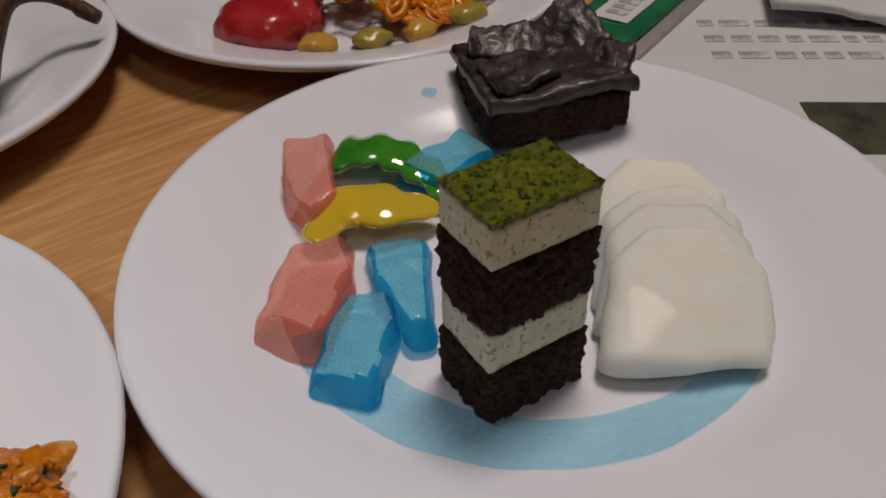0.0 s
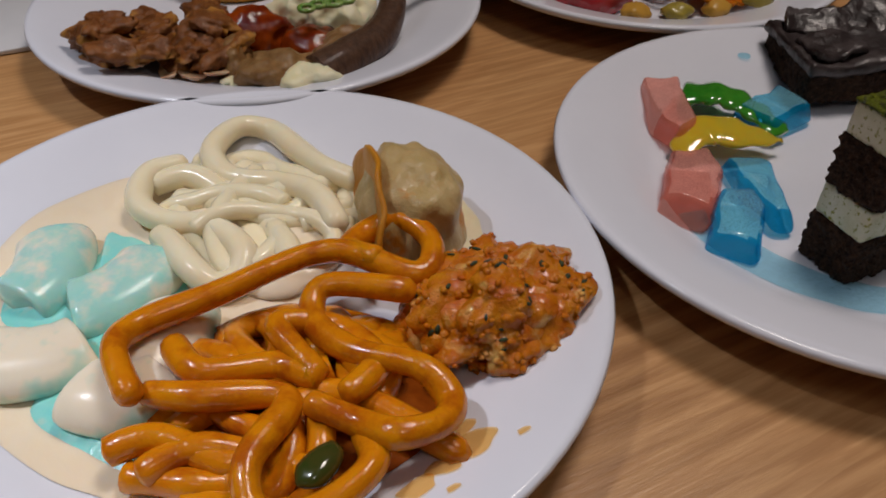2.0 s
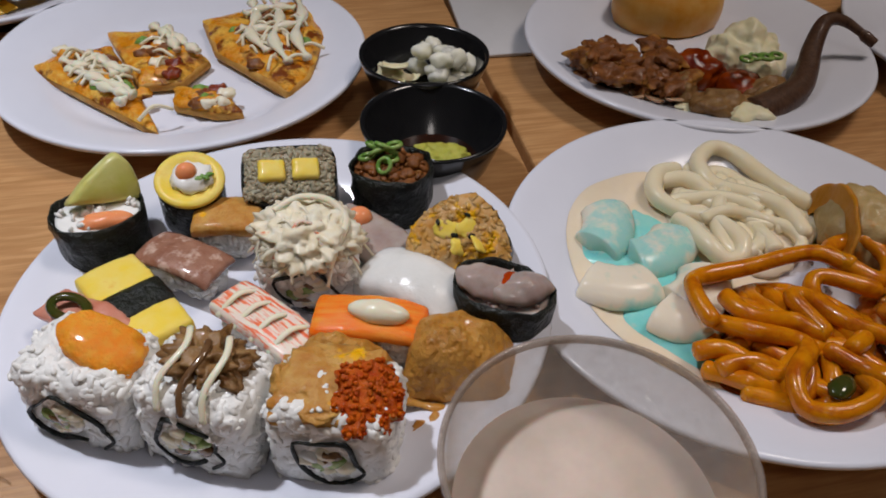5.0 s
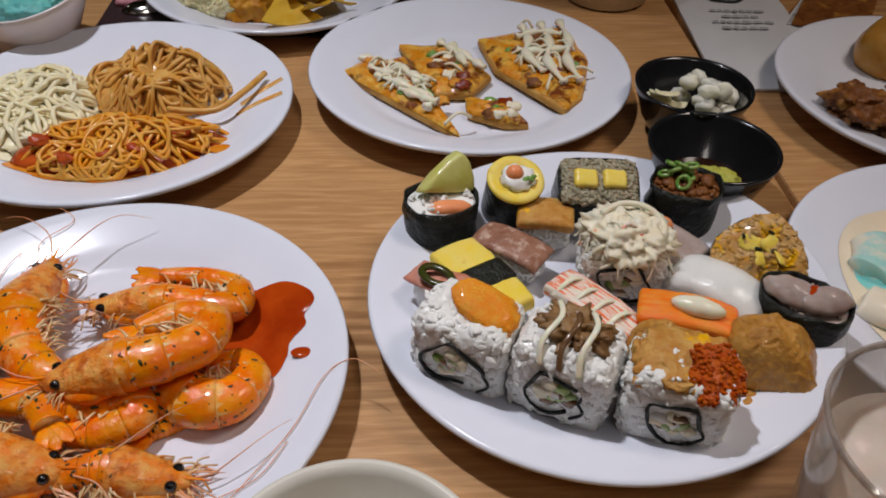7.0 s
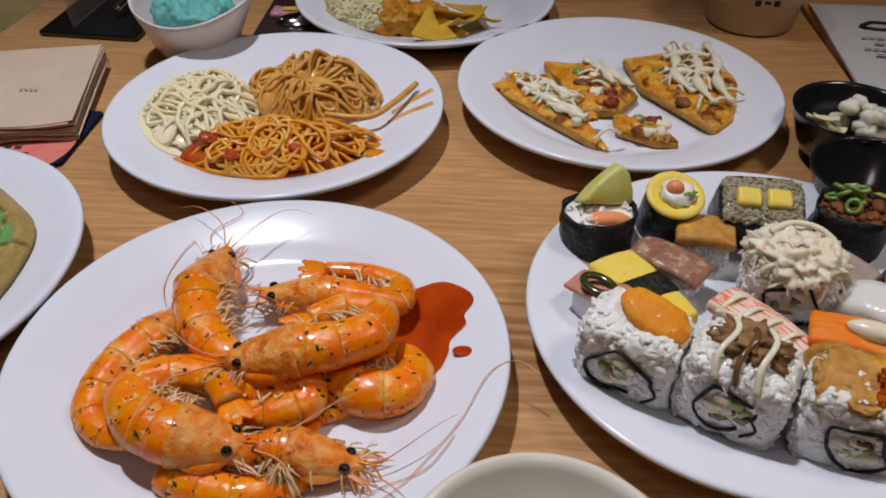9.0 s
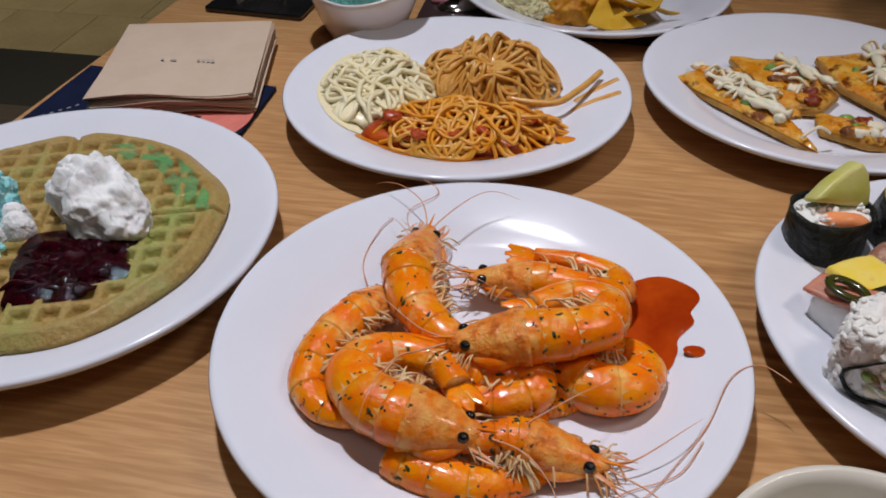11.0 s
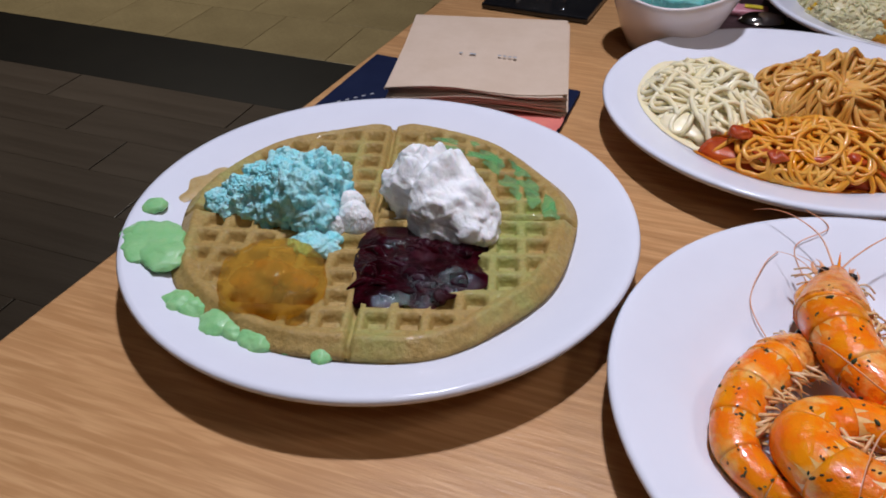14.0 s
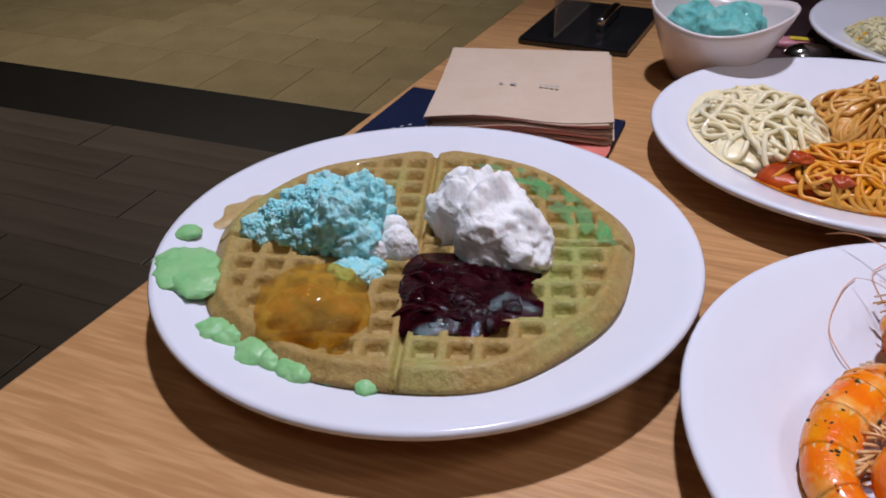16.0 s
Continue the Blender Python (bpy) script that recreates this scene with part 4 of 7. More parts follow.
def pizza(corners, lift, label, sauce, seed, shreds):
    pts = [Vector(p) for p in corners]
    c = sum(pts, Vector((0, 0))) / len(pts)
    t = thing("pizza_slice", (c.x, c.y, WELL + lift), label, "pizza", "pizza slices")
    loc = [p - c for p in pts]
    r = random.Random(seed)
    part("crust", prism(loc, 0, 0.0065, 0.002, 0.98, 2), M_CRUST, t, "baked pale crust")
    fine = []
    for a, b in zip(loc, loc[1:] + loc[:1]):
        fine += [a + (b - a) * (k / 5) for k in range(5)]
    cheese = part("cheese", pool([(p.x * 0.96 + r.uniform(-.0015, .0015), p.y * 0.96 + r.uniform(-.0015, .0015)) for p in fine], 0.0045, seed, 12, 8.0, 0.0045, 3, lambda x, y: 0.0062), M_CHEESE, t, "browned orange cheese")

    def inside():
        w = [r.random() for _ in loc]
        s = sum(w)
        return sum((p * (q / s) for p, q in zip(loc, w)), Vector((0, 0))) * 1.25
    for i in range(shreds):
        p = inside()
        a = r.uniform(0, 6.3)
        d = Vector((math.cos(a), math.sin(a))) * r.uniform(0.005, 0.012)
        part("crab_shred", tube(spline([(p.x - d.x, p.y - d.y, 0.011), (p.x, p.y, 0.0145 + r.uniform(0, 0.004)), (p.x + d.x, p.y + d.y, 0.0115)], 4), 0.0013, 6), M_CRAB, t)
    for path in sauce:
        part("mayonnaise_stripe", tube(spline([(x - c.x, y - c.y, 0.0135 + 0.0025 * ((i * 7) % 3) / 2) for i, (x, y) in enumerate(path)], 6), lambda q: 0.0036 + 0.0016 * math.sin(q * 17 + seed), 8, 0.75), M_MAYO, t, "thick pale mayonnaise")
    for i in range(20):
        p = inside()
        ob = part("topping", blob(0.0065, 0.005, 0.0042, seed + i, 0.4, 200, 3), (M_CHEESE, M_BEEF, M_GLAZED, M_CRAB, M_CHEESE, M_SCALLION)[i % 6], cheese)
        ob.location = (p.x, p.y, 0.0085)
    return t


pizza([(-0.464, 0.392), (-0.562, 0.497), (-0.545, 0.514), (-0.506, 0.522), (-0.490, 0.480)], 0.002, "pizza slice with crab shreds and white sauce",
      [[(-0.535, 0.492), (-0.520, 0.478), (-0.508, 0.484), (-0.496, 0.462)], [(-0.530, 0.478), (-0.512, 0.462), (-0.500, 0.450), (-0.486, 0.436), (-0.490, 0.424)], [(-0.518, 0.500), (-0.505, 0.480), (-0.488, 0.462)], [(-0.510, 0.455), (-0.495, 0.440), (-0.482, 0.430)]], 3, 28)
pizza([(-0.512, 0.546), (-0.466, 0.546), (-0.432, 0.488), (-0.452, 0.458), (-0.482, 0.458)], 0.002, "pizza slice with browned cheese and sausage",
      [[(-0.474, 0.536), (-0.462, 0.515), (-0.455, 0.490)], [(-0.464, 0.530), (-0.450, 0.502), (-0.440, 0.485)]], 8, 5)
pizza([(-0.458, 0.452), (-0.424, 0.450), (-0.410, 0.412), (-0.430, 0.414), (-0.458, 0.430)], 0.001, "small end of a cheese pizza slice", [], 14, 0)
pizza([(-0.440, 0.556), (-0.350, 0.590), (-0.345, 0.510), (-0.362, 0.448), (-0.380, 0.430), (-0.430, 0.500)], 0.003, "pizza slice with zigzag white sauce",
      [[(-0.398, 0.565), (-0.396, 0.535), (-0.402, 0.508), (-0.390, 0.480)], [(-0.380, 0.570), (-0.378, 0.530), (-0.385, 0.495), (-0.376, 0.462)], [(-0.362, 0.574), (-0.360, 0.535), (-0.368, 0.498), (-0.362, 0.466)],
       [(-0.405, 0.545), (-0.385, 0.552), (-0.365, 0.545)], [(-0.408, 0.520), (-0.385, 0.515), (-0.362, 0.520)]], 21, 26)

# ---- the spaghetti plate ----
M_CARBO = food_mat("cream_pasta", (0.92, 0.79, 0.60), 0.25, (0.90, 0.75, 0.52), 80, bump=0.0002, sss=0.25, sss_radius=(1, 0.8, 0.5), coat=0.4)
M_ROSE = food_mat("rose_pasta", (0.66, 0.42, 0.19), 0.25, (0.58, 0.31, 0.11), 70, bump=0.0003, sss=0.3, coat=0.4)
M_TOMATO = food_mat("tomato_pasta", (0.72, 0.42, 0.16), 0.25, (0.66, 0.29, 0.07), 60, bump=0.0002, sss=0.3, coat=0.5)
M_REDSAUCE = mat("tomato_sauce", (0.34, 0.035, 0.010), 0.2, (0.52, 0.09, 0.012), 70, spec=0.35, bump=0.0008, bump_scale=220, sss=0.2)
M_ORANGEOIL = mat("orange_oil", (0.72, 0.20, 0.010), 0.08, (0.70, 0.28, 0.03), 60, coat=0.5)
zf = dish("F")
solid("sauce_pool", pool([(-0.795, 0.372), (-0.775, 0.360), (-0.760, 0.352), (-0.735, 0.350), (-0.720, 0.346), (-0.690, 0.356), (-0.668, 0.364), (-0.655, 0.380), (-0.680, 0.410), (-0.750, 0.410)], 0.0010, 2, ground=zf, wave=0.001), M_ORANGEOIL, (0, 0, 0), "orange oily tomato sauce on the plate", "sauce")
solid("sauce_pool", pool([(-0.842, 0.440), (-0.830, 0.490), (-0.785, 0.505), (-0.755, 0.460), (-0.765, 0.400), (-0.800, 0.375), (-0.830, 0.400)], 0.003, 5, ground=zf, wave=0.001), M_CARBO, (0, 0, 0), "pale cream sauce under the pasta", "sauce")
white = thing("cream_pasta", (0, 0, 0), "heap of pale cream pasta", "pasta")
tangle("strand", (-0.797, 0.442, WELL + 0.001), 0.046, 0.060, 0.023, 70, 0.0019, 0.15, M_CARBO, white, 41, 0.55, step=0.006, lift=0.75)
part("sauce_heap", blob(0.043, 0.056, 0.0118, 33, 0.2, 60, 4), M_CARBO, white, "thick cream sauce").location = (-0.797, 0.442, WELL)
rose = thing("rose_pasta", (0, 0, 0), "folded heap of pasta in rose cream sauce", "pasta")
tangle("strand", (-0.708, 0.475, WELL + 0.002), 0.057, 0.042, 0.031, 50, 0.0017, 0.18, M_ROSE, rose, 51, 0.34, -8, step=0.006, lift=0.4)
ob = part("sauce_coat", blob(0.050, 0.036, 0.0205, 58, 0.2, 60, 5), M_ROSE, rose, "glossy rose sauce over the strands")
ob.matrix_basis = pose(-0.710, 0.474, WELL, 0, 0, -10)
part("strand", tube(spline([(-0.690, 0.430, 0.020), (-0.655, 0.428, 0.020), (-0.636, 0.446, 0.024), (-0.620, 0.474, 0.027)], 6), 0.0026, 8), M_ROSE, rose)
tomato = thing("tomato_spaghetti", (0, 0, 0), "spaghetti heap in tomato sauce", "pasta")
tangle("strand", (-0.712, 0.388, WELL + 0.002), 0.074, 0.036, 0.023, 52, 0.0016, 0.17, M_TOMATO, tomato, 61, 0.52, 6, step=0.006, lift=0.75)
ob = part("sauce_heap", blob(0.072, 0.034, 0.0105, 35, 0.2, 60, 4), M_REDSAUCE, tomato, "tomato sauce between the strands")
ob.matrix_basis = pose(-0.712, 0.388, WELL, 0, 0, 6)
for i, (x, y) in enumerate(((-0.752, 0.366), (-0.745, 0.362), (-0.730, 0.392), (-0.712, 0.398), (-0.700, 0.372), (-0.672, 0.388), (-0.690, 0.405), (-0.722, 0.366), (-0.768, 0.380))):
    solid("tomato_piece", blob(0.008, 0.006, 0.004, i, 0.6, 200, 3), M_REDSAUCE, (x, y, 0.018 + 0.003 * (i % 3)), "soft red tomato chunk", "tomato", "tomato chunks")
solid("sauce_drop", pool([(0.0085 * math.cos(a), 0.006 * math.sin(a)) for a in (k * 0.785 for k in range(8))], 0.001), M_ORANGEOIL, (-0.641, 0.377, zf(-0.641, 0.377)), "small orange sauce drop on the rim", "sauce")
for x0, y0, x1, y1 in ((-0.638, 0.450, -0.606, 0.470), (-0.640, 0.437, -0.604, 0.448)):
    solid("sauce_streak", tube(spline([(x0, y0, zf(x0, y0)), ((x0 + x1) / 2, (y0 + y1) / 2, zf((x0 + x1) / 2, (y0 + y1) / 2)), (x1, y1, zf(x1, y1))], 5), 0.0026, 8, 0.25), M_STAIN, (0, 0, 0), "orange sauce streak across the rim", "sauce", "sauce streaks")

# ---- the shrimp plate ----
M_SHELL = food_mat("shrimp_shell", (0.80, 0.21, 0.014), 0.2, (0.84, 0.31, 0.045), 70, low=0.4, high=0.62, bump=0.0016, bump_scale=130, sss=0.25, coat=1.3, per_piece=0.10, third=(0.85, 0.50, 0.22), third_scale=80, third_at=0.64, third_soft=0.10)
M_FLESH = food_mat("shrimp_flesh", (0.82, 0.55, 0.32), 0.22, (0.80, 0.40, 0.14), 90, bump=0.0004, sss=0.4)
M_HEAD = food_mat("shrimp_head", (0.74, 0.23, 0.035), 0.2, (0.82, 0.44, 0.18), 150, bump=0.0022, bump_scale=260, sss=0.25, coat=1.2, third=(0.50, 0.13, 0.03), third_scale=130, third_at=0.60, third_soft=0.08)
M_LEG = mat("shrimp_leg", (0.78, 0.60, 0.36), 0.25, (0.66, 0.30, 0.08), 110, sss=0.3)
M_FEELER = mat("shrimp_feeler", (0.72, 0.26, 0.09), 0.35, (0.74, 0.44, 0.28), 120)
M_EYE = mat("shrimp_eye", (0.006, 0.005, 0.005), 0.12, coat=0.5)
M_SPECK = mat("black_pepper", (0.018, 0.014, 0.010), 0.7, (0.035, 0.035, 0.012), 500)
M_CHILLI = mat("chilli_sauce", (0.32, 0.030, 0.003), 0.12, (0.46, 0.060, 0.005), 40, spec=0.18, bump=0.0004, bump_scale=60)
zg = dish("G")


def shrimp(spine, lift, girth, head, seed, label="whole orange grilled shrimp with pepper specks"):
    """spine: from head end to tail, in the plan; head: length of the head in metres, 0 where it is hidden."""
    r = random.Random(seed)
    t = thing("shrimp", (0, 0, 0), label, "shrimp", "shrimps")
    pts = spline([(x, y, lift + girth * (1 + 0.1 * math.sin(i))) for i, (x, y) in enumerate(spine)], 14)
    n = len(pts)

    def width(q):
        return girth * (1.16 - 0.66 * q ** 1.4)
    body = tube(pts, lambda q: 0.975 * width(q), 14, 0.85)
    spots = on_skin(tube(pts, lambda q: 1.03 * width(q), 14, 0.85), 54, seed, lift + girth * 0.9, 0.0002, True)
    part("flesh", body, M_FLESH, t, "pale cooked flesh")
    for k in range(6):
        a, b = int((n - 1) * k / 6), min(n - 1, int((n - 1) * (k + 1) / 6))
        run = pts[a:b + 1]
        base = width(a / n) * 0.99
        last = width(b / n)
        part("shell_segment", tube(run, lambda u, p=base, q=last: (p + (q - p) * u) * (0.972 + 0.055 * u ** 0.7 - 0.030 * max(0.0, u - 0.88) * 8), 20, 0.85), M_SHELL, t)
    seeds(spots[:24], (0.0017, 0.0008, 0.0003), M_HERB, "herb_sprinkle", t, "dark herb flakes", seed, lie=True)
    seeds(spots[24:] + [(p + Vector((r.uniform(-1, 1), r.uniform(-1, 1), 0)) * 0.0022, up) for p, up in spots[:24]], (0.0008, 0.0005, 0.0002), M_SPECK, "pepper_sprinkle", t, "black pepper specks", seed, lie=True)
    way = (pts[0] - pts[3]).normalized()
    side = Vector((-way.y, way.x, 0))
    if head:
        hp = [pts[0] - way * 0.004, pts[0] + way * head * 0.35, pts[0] + way * head * 0.75 + Vector((0, 0, girth * 0.1)), pts[0] + way * head + Vector((0, 0, girth * 0.35))]
        head_part = part("head", tube(spline(hp, 6), lambda q: 1.22 * girth * (1.0 - 0.88 * q ** 1.5), 16, 0.85), M_HEAD, t, "darker shell head")
        for s in (1, -1):
            cheek = [pts[0] + side * s * girth * 0.55 - Vector((0, 0, girth * 0.25)), hp[1] + side * s * girth * 0.78 - Vector((0, 0, girth * 0.2)), hp[2] + side * s * girth * 0.5 - Vector((0, 0, girth * 0.1))]
            part("cheek_plate", tube(spline(cheek, 5), lambda u: girth * 0.46 * math.sin(math.pi * min(1, 0.18 + 0.76 * u)), 10, 0.8), M_SHELL, head_part, "loose orange side plate")
            for q in range(3):
                root = hp[2] + side * s * girth * (0.2 + 0.14 * q)
                part("spine_blade", tube(spline([root, root + way * r.uniform(0.007, 0.012) + side * s * r.uniform(0.001, 0.005) + Vector((0, 0, r.uniform(-0.003, 0.003))), root + way * r.uniform(0.015, 0.021) + side * s * r.uniform(0.002, 0.008)], 4), lambda u: 0.0016 * (1.05 - u), 6, 0.4), M_FEELER, head_part, "thin orange spine")
        part("rostrum", tube(spline([hp[2] + Vector((0, 0, girth * 0.3)), hp[3] + way * 0.010 + Vector((0, 0, 0.004))], 4), lambda q: 0.0014 * (1.05 - q), 6), M_SHELL, head_part)
        for s in (1, -1):
            e = hp[2] + side * s * girth * 0.44 + Vector((0, 0, girth * 0.30))
            ob = part("eye", blob(0.0030, 0.0028, 0.0028, 1, 0.1, 200, 2, False), M_EYE, head_part, "black bead eye")
            ob.location = e
            a = hp[3] + side * s * 0.002
            q = [a]
            d = way.copy()
            for k in range(5):
                d = (d + side * s * r.uniform(0.1, 0.7) + Vector((0, 0, 0.35 - 0.22 * k))).normalized()
                q.append(q[-1] + d * r.uniform(0.009, 0.016))
            q = [Vector((v.x, v.y, max(v.z, zg(v.x, v.y) + 0.0008))) for v in q]
            part("feeler", tube(spline(q, 5), lambda u: 0.00045 * (1.2 - u), 5), M_FEELER, head_part)
        for k in range(34):
            a = hp[1] + way * r.uniform(-0.006, head * 0.6) + side * r.uniform(-0.6, 0.6) * girth
            b = a + way * r.uniform(0.004, 0.012) + side * r.choice((-1, 1)) * r.uniform(0.006, 0.013) + Vector((0, 0, -girth * 0.2))
            part("whisker", tube(spline([a, (a + b) / 2 + Vector((0, 0, 0.004)), b], 3), 0.0005, 5), M_LEG, head_part)
    mid = sum(pts, Vector()) / n
    for k in range(46):
        i = int(n * r.uniform(0.0, 0.62))
        p = pts[min(i, n - 1)]
        along = (pts[min(i + 2, n - 1)] - pts[max(i - 2, 0)]).normalized()
        inw = (mid - p)
        inw = inw - along * inw.dot(along)
        inw = inw.normalized() if inw.length > 1e-6 else side
        w = width(i / n)
        a = p + inw * w * 0.72 + Vector((0, 0, w * r.uniform(-0.1, 0.6)))
        b = a + inw * r.uniform(0.004, 0.014) + along * r.uniform(-0.014, 0.006) + Vector((0, 0, r.uniform(-0.003, 0.003)))
        part("leg", tube(spline([a, (a + b) / 2 + Vector((0, 0, 0.002)) + inw * 0.002, b], 3), lambda u: 0.00085 * (1.2 - u), 5), M_LEG, t, "pale thin leg")
    tw = (pts[-1] - pts[-4]).normalized()
    ts = Vector((-tw.y, tw.x, 0))
    for k in (-1, 0, 1):
        d = (tw + ts * 0.5 * k).normalized()
        part("tail_fin", tube(spline([pts[-1] - tw * 0.002, pts[-1] + d * 0.008, pts[-1] + d * 0.017], 4), lambda u: 0.0018 + 0.0032 * math.sin(math.pi * min(1, u + 0.1)), 8, 0.25), M_SHELL, t)
    return t


shrimp([(-0.7370, 0.1800), (-0.7450, 0.1680), (-0.7531, 0.1482), (-0.7540, 0.1249), (-0.7418, 0.1107), (-0.7260, 0.1080)], 0.0085, 0.0112, 0.024, 1)
shrimp([(-0.7190, 0.2080), (-0.7185, 0.1980), (-0.7081, 0.1727), (-0.6906, 0.1568), (-0.6760, 0.1560)], 0.0160, 0.0138, 0.040, 2)
shrimp([(-0.6560, 0.2141), (-0.6431, 0.2142), (-0.6222, 0.2099), (-0.6056, 0.2108), (-0.6082, 0.2265), (-0.6300, 0.2360), (-0.6530, 0.2365)], 0.0130, 0.0102, 0.032, 3)
shrimp([(-0.6540, 0.1525), (-0.6450, 0.1545), (-0.6304, 0.1587), (-0.6141, 0.1697), (-0.6139, 0.1856), (-0.6318, 0.1889), (-0.6490, 0.1775)], 0.0260, 0.0132, 0.036, 4)
shrimp([(-0.6960, 0.1036), (-0.7060, 0.1050), (-0.7182, 0.1102), (-0.7296, 0.1234), (-0.7256, 0.1378), (-0.7084, 0.1448), (-0.6904, 0.1393), (-0.6800, 0.1250)], 0.0150, 0.0140, 0.032, 5)
shrimp([(-0.6856, 0.1420), (-0.6665, 0.1443), (-0.6492, 0.1437), (-0.6455, 0.1344), (-0.6614, 0.1270), (-0.6748, 0.1275)], 0.0090, 0.0128, 0.000, 6)
shrimp([(-0.6307, 0.1561), (-0.6164, 0.1464), (-0.6002, 0.1474), (-0.5920, 0.1611), (-0.5996, 0.1735), (-0.6170, 0.1710)], 0.0040, 0.0132, 0.000, 7)
shrimp([(-0.6420, 0.1025), (-0.6500, 0.1035), (-0.6600, 0.1020), (-0.6760, 0.0985)], 0.0135, 0.0106, 0.034, 8)
shrimp([(-0.7032, 0.0942), (-0.6889, 0.0874), (-0.6681, 0.0835), (-0.6466, 0.0902), (-0.6373, 0.0978)], 0.0035, 0.0104, 0.000, 9)
shrimp([(-0.6270, 0.1460), (-0.6340, 0.1390), (-0.6401, 0.1330)], 0.0020, 0.0085, 0.000, 10)
solid("chilli_pool", pool([(-0.615, 0.226), (-0.596, 0.232), (-0.580, 0.2332), (-0.566, 0.224), (-0.5622, 0.2150), (-0.5670, 0.2060), (-0.5660, 0.1980), (-0.5740, 0.1880), (-0.5750, 0.1780), (-0.5830, 0.1660), (-0.6120, 0.1720), (-0.630, 0.196)], 0.0012, 4, ground=zg), M_CHILLI, (0, 0, 0), "glossy red-brown chilli sauce pool", "sauce")
solid("chilli_drop", pool([(0.0065 * math.cos(a), 0.004 * math.sin(a)) for a in (k * 0.785 for k in range(8))], 0.001), M_CHILLI, (-0.566, 0.1782, zg(-0.566, 0.1782)), "small red-brown sauce drop", "sauce")
for k, pts in enumerate(([(-0.605, 0.076), (-0.592, 0.087), (-0.579, 0.106), (-0.5654, 0.1275), (-0.5524, 0.1575), (-0.5381, 0.1666), (-0.525, 0.158)], [(-0.612, 0.078), (-0.600, 0.088), (-0.580, 0.098), (-0.568, 0.118)],
                         [(-0.740, 0.200), (-0.752, 0.225), (-0.748, 0.250), (-0.742, 0.262)], [(-0.722, 0.245), (-0.734, 0.268), (-0.718, 0.288), (-0.730, 0.300)])):
    solid("loose_feeler", tube(spline([(x, y, max(zg(x, y), 0.001) + 0.0008) for x, y in pts], 8), 0.0003, 5), M_FEELER, (0, 0, 0), "thin red shrimp feeler lying across the plate", "feeler", "loose feelers")

# ---- the waffle plate ----
M_WAFFLE = food_mat("waffle", (0.355, 0.25, 0.11), 0.45, (0.42, 0.31, 0.15), 40, bump=0.0016, bump_scale=230, sss=0.1, coat=0.3, third=(0.33, 0.36, 0.15), third_soft=0.12, third_scale=20, third_at=0.62, fine=0.25)
M_GREENB = food_mat("green_batter", (0.27, 0.52, 0.26), 0.35, (0.36, 0.58, 0.32), 60, bump=0.0004, sss=0.3, coat=0.2)
M_GREENTINT = clear_mat("green_tint", (0.66, 0.97, 0.70), (0.28, 0.58, 0.30), 0.25, 0.5)
M_BLUECREAM = food_mat("blue_cream", (0.36, 0.77, 0.86), 0.45, (0.58, 0.86, 0.90), 140, bump=0.0020, bump_scale=520, sss=0.12, coat=0.1)
M_WHITECREAM = food_mat("whipped_cream", (0.87, 0.87, 0.88), 0.55, (0.84, 0.85, 0.86), 60, bump=0.0006, bump_scale=520, sss=0.12, coat=0.0)
M_JAM = mat("berry_jam", (0.006, 0.0008, 0.0014), 0.06, (0.034, 0.0015, 0.005), 130, coat=0.0, spec=0.2, bump=0.0007, bump_scale=260)
M_HONEY = clear_mat("honey_jelly", (0.97, 0.80, 0.38), (0.62, 0.42, 0.08), 0.24)
WX, WY, WTURN = -0.9495, 0.2165, 17.0
waffle = thing("waffle", (WX, WY, 0.0125), "large round green-tinged waffle with square pockets", "waffle", turn=WTURN)


def waffle_edge(a):
    """The uneven outline of the waffle."""
    return 0.1085 + 0.0015 * math.sin(5 * a + 1) + 0.0012 * math.sin(9 * a) - 0.006 * math.exp(-((a - 1.57) / 0.07) ** 2)


def waffle_height(x, y):
    """Height of the waffle's upper side in its own axes; None outside."""
    a = math.atan2(y, x)
    edge = waffle_edge(a)
    s = math.hypot(x, y) / edge
    if s > 1:
        return None
    z = 0.0125 + 0.0015 * s * s
    gap = min(abs(x), abs(y))
    if s < 0.885 and gap > 0.005:
        u, v = (abs(x) - 0.005) / 0.0152, (abs(y) - 0.005) / 0.0152
        fu, fv = u % 1.0, v % 1.0
        inside = min(fu - 0.0, 0.74 - fu, fv - 0.0, 0.74 - fv) * 0.0152
        if inside > 0:
            z -= 0.0068 * min(1.0, inside / 0.0017)
    if gap < 0.0024:
        z -= 0.006 * (1 - gap / 0.0024)
    if s > 0.885:
        z += 0.0012 * math.sin(math.pi * min(1.0, (s - 0.885) / 0.07)) - 0.0062 * (max(0.0, s - 0.93) / 0.07) ** 1.4
    return z


bm = bmesh.new()
N = 190
grid = {}
for i in range(N + 1):
    for j in range(N + 1):
        x, y = (i / N - 0.5) * 0.222, (j / N - 0.5) * 0.222
        z = waffle_height(x, y)
        if z is not None:
            grid[i, j] = bm.verts.new((x, y, z + 0.0003 * noise.noise((x * 300, y * 300, 1))))
for i in range(N):
    for j in range(N):
        q = [grid.get(k) for k in ((i, j), (i + 1, j), (i + 1, j + 1), (i, j + 1))]
        if all(q):
            bm.faces.new(q)
rim = [e for e in bm.edges if e.is_boundary]
for v in {v for e in rim for v in e.verts}:
    a = math.atan2(v.co.y, v.co.x)
    k = waffle_edge(a) / math.hypot(v.co.x, v.co.y)
    v.co = Vector((v.co.x * k, v.co.y * k, 0.0085))
low = bmesh.ops.extrude_edge_only(bm, edges=rim)
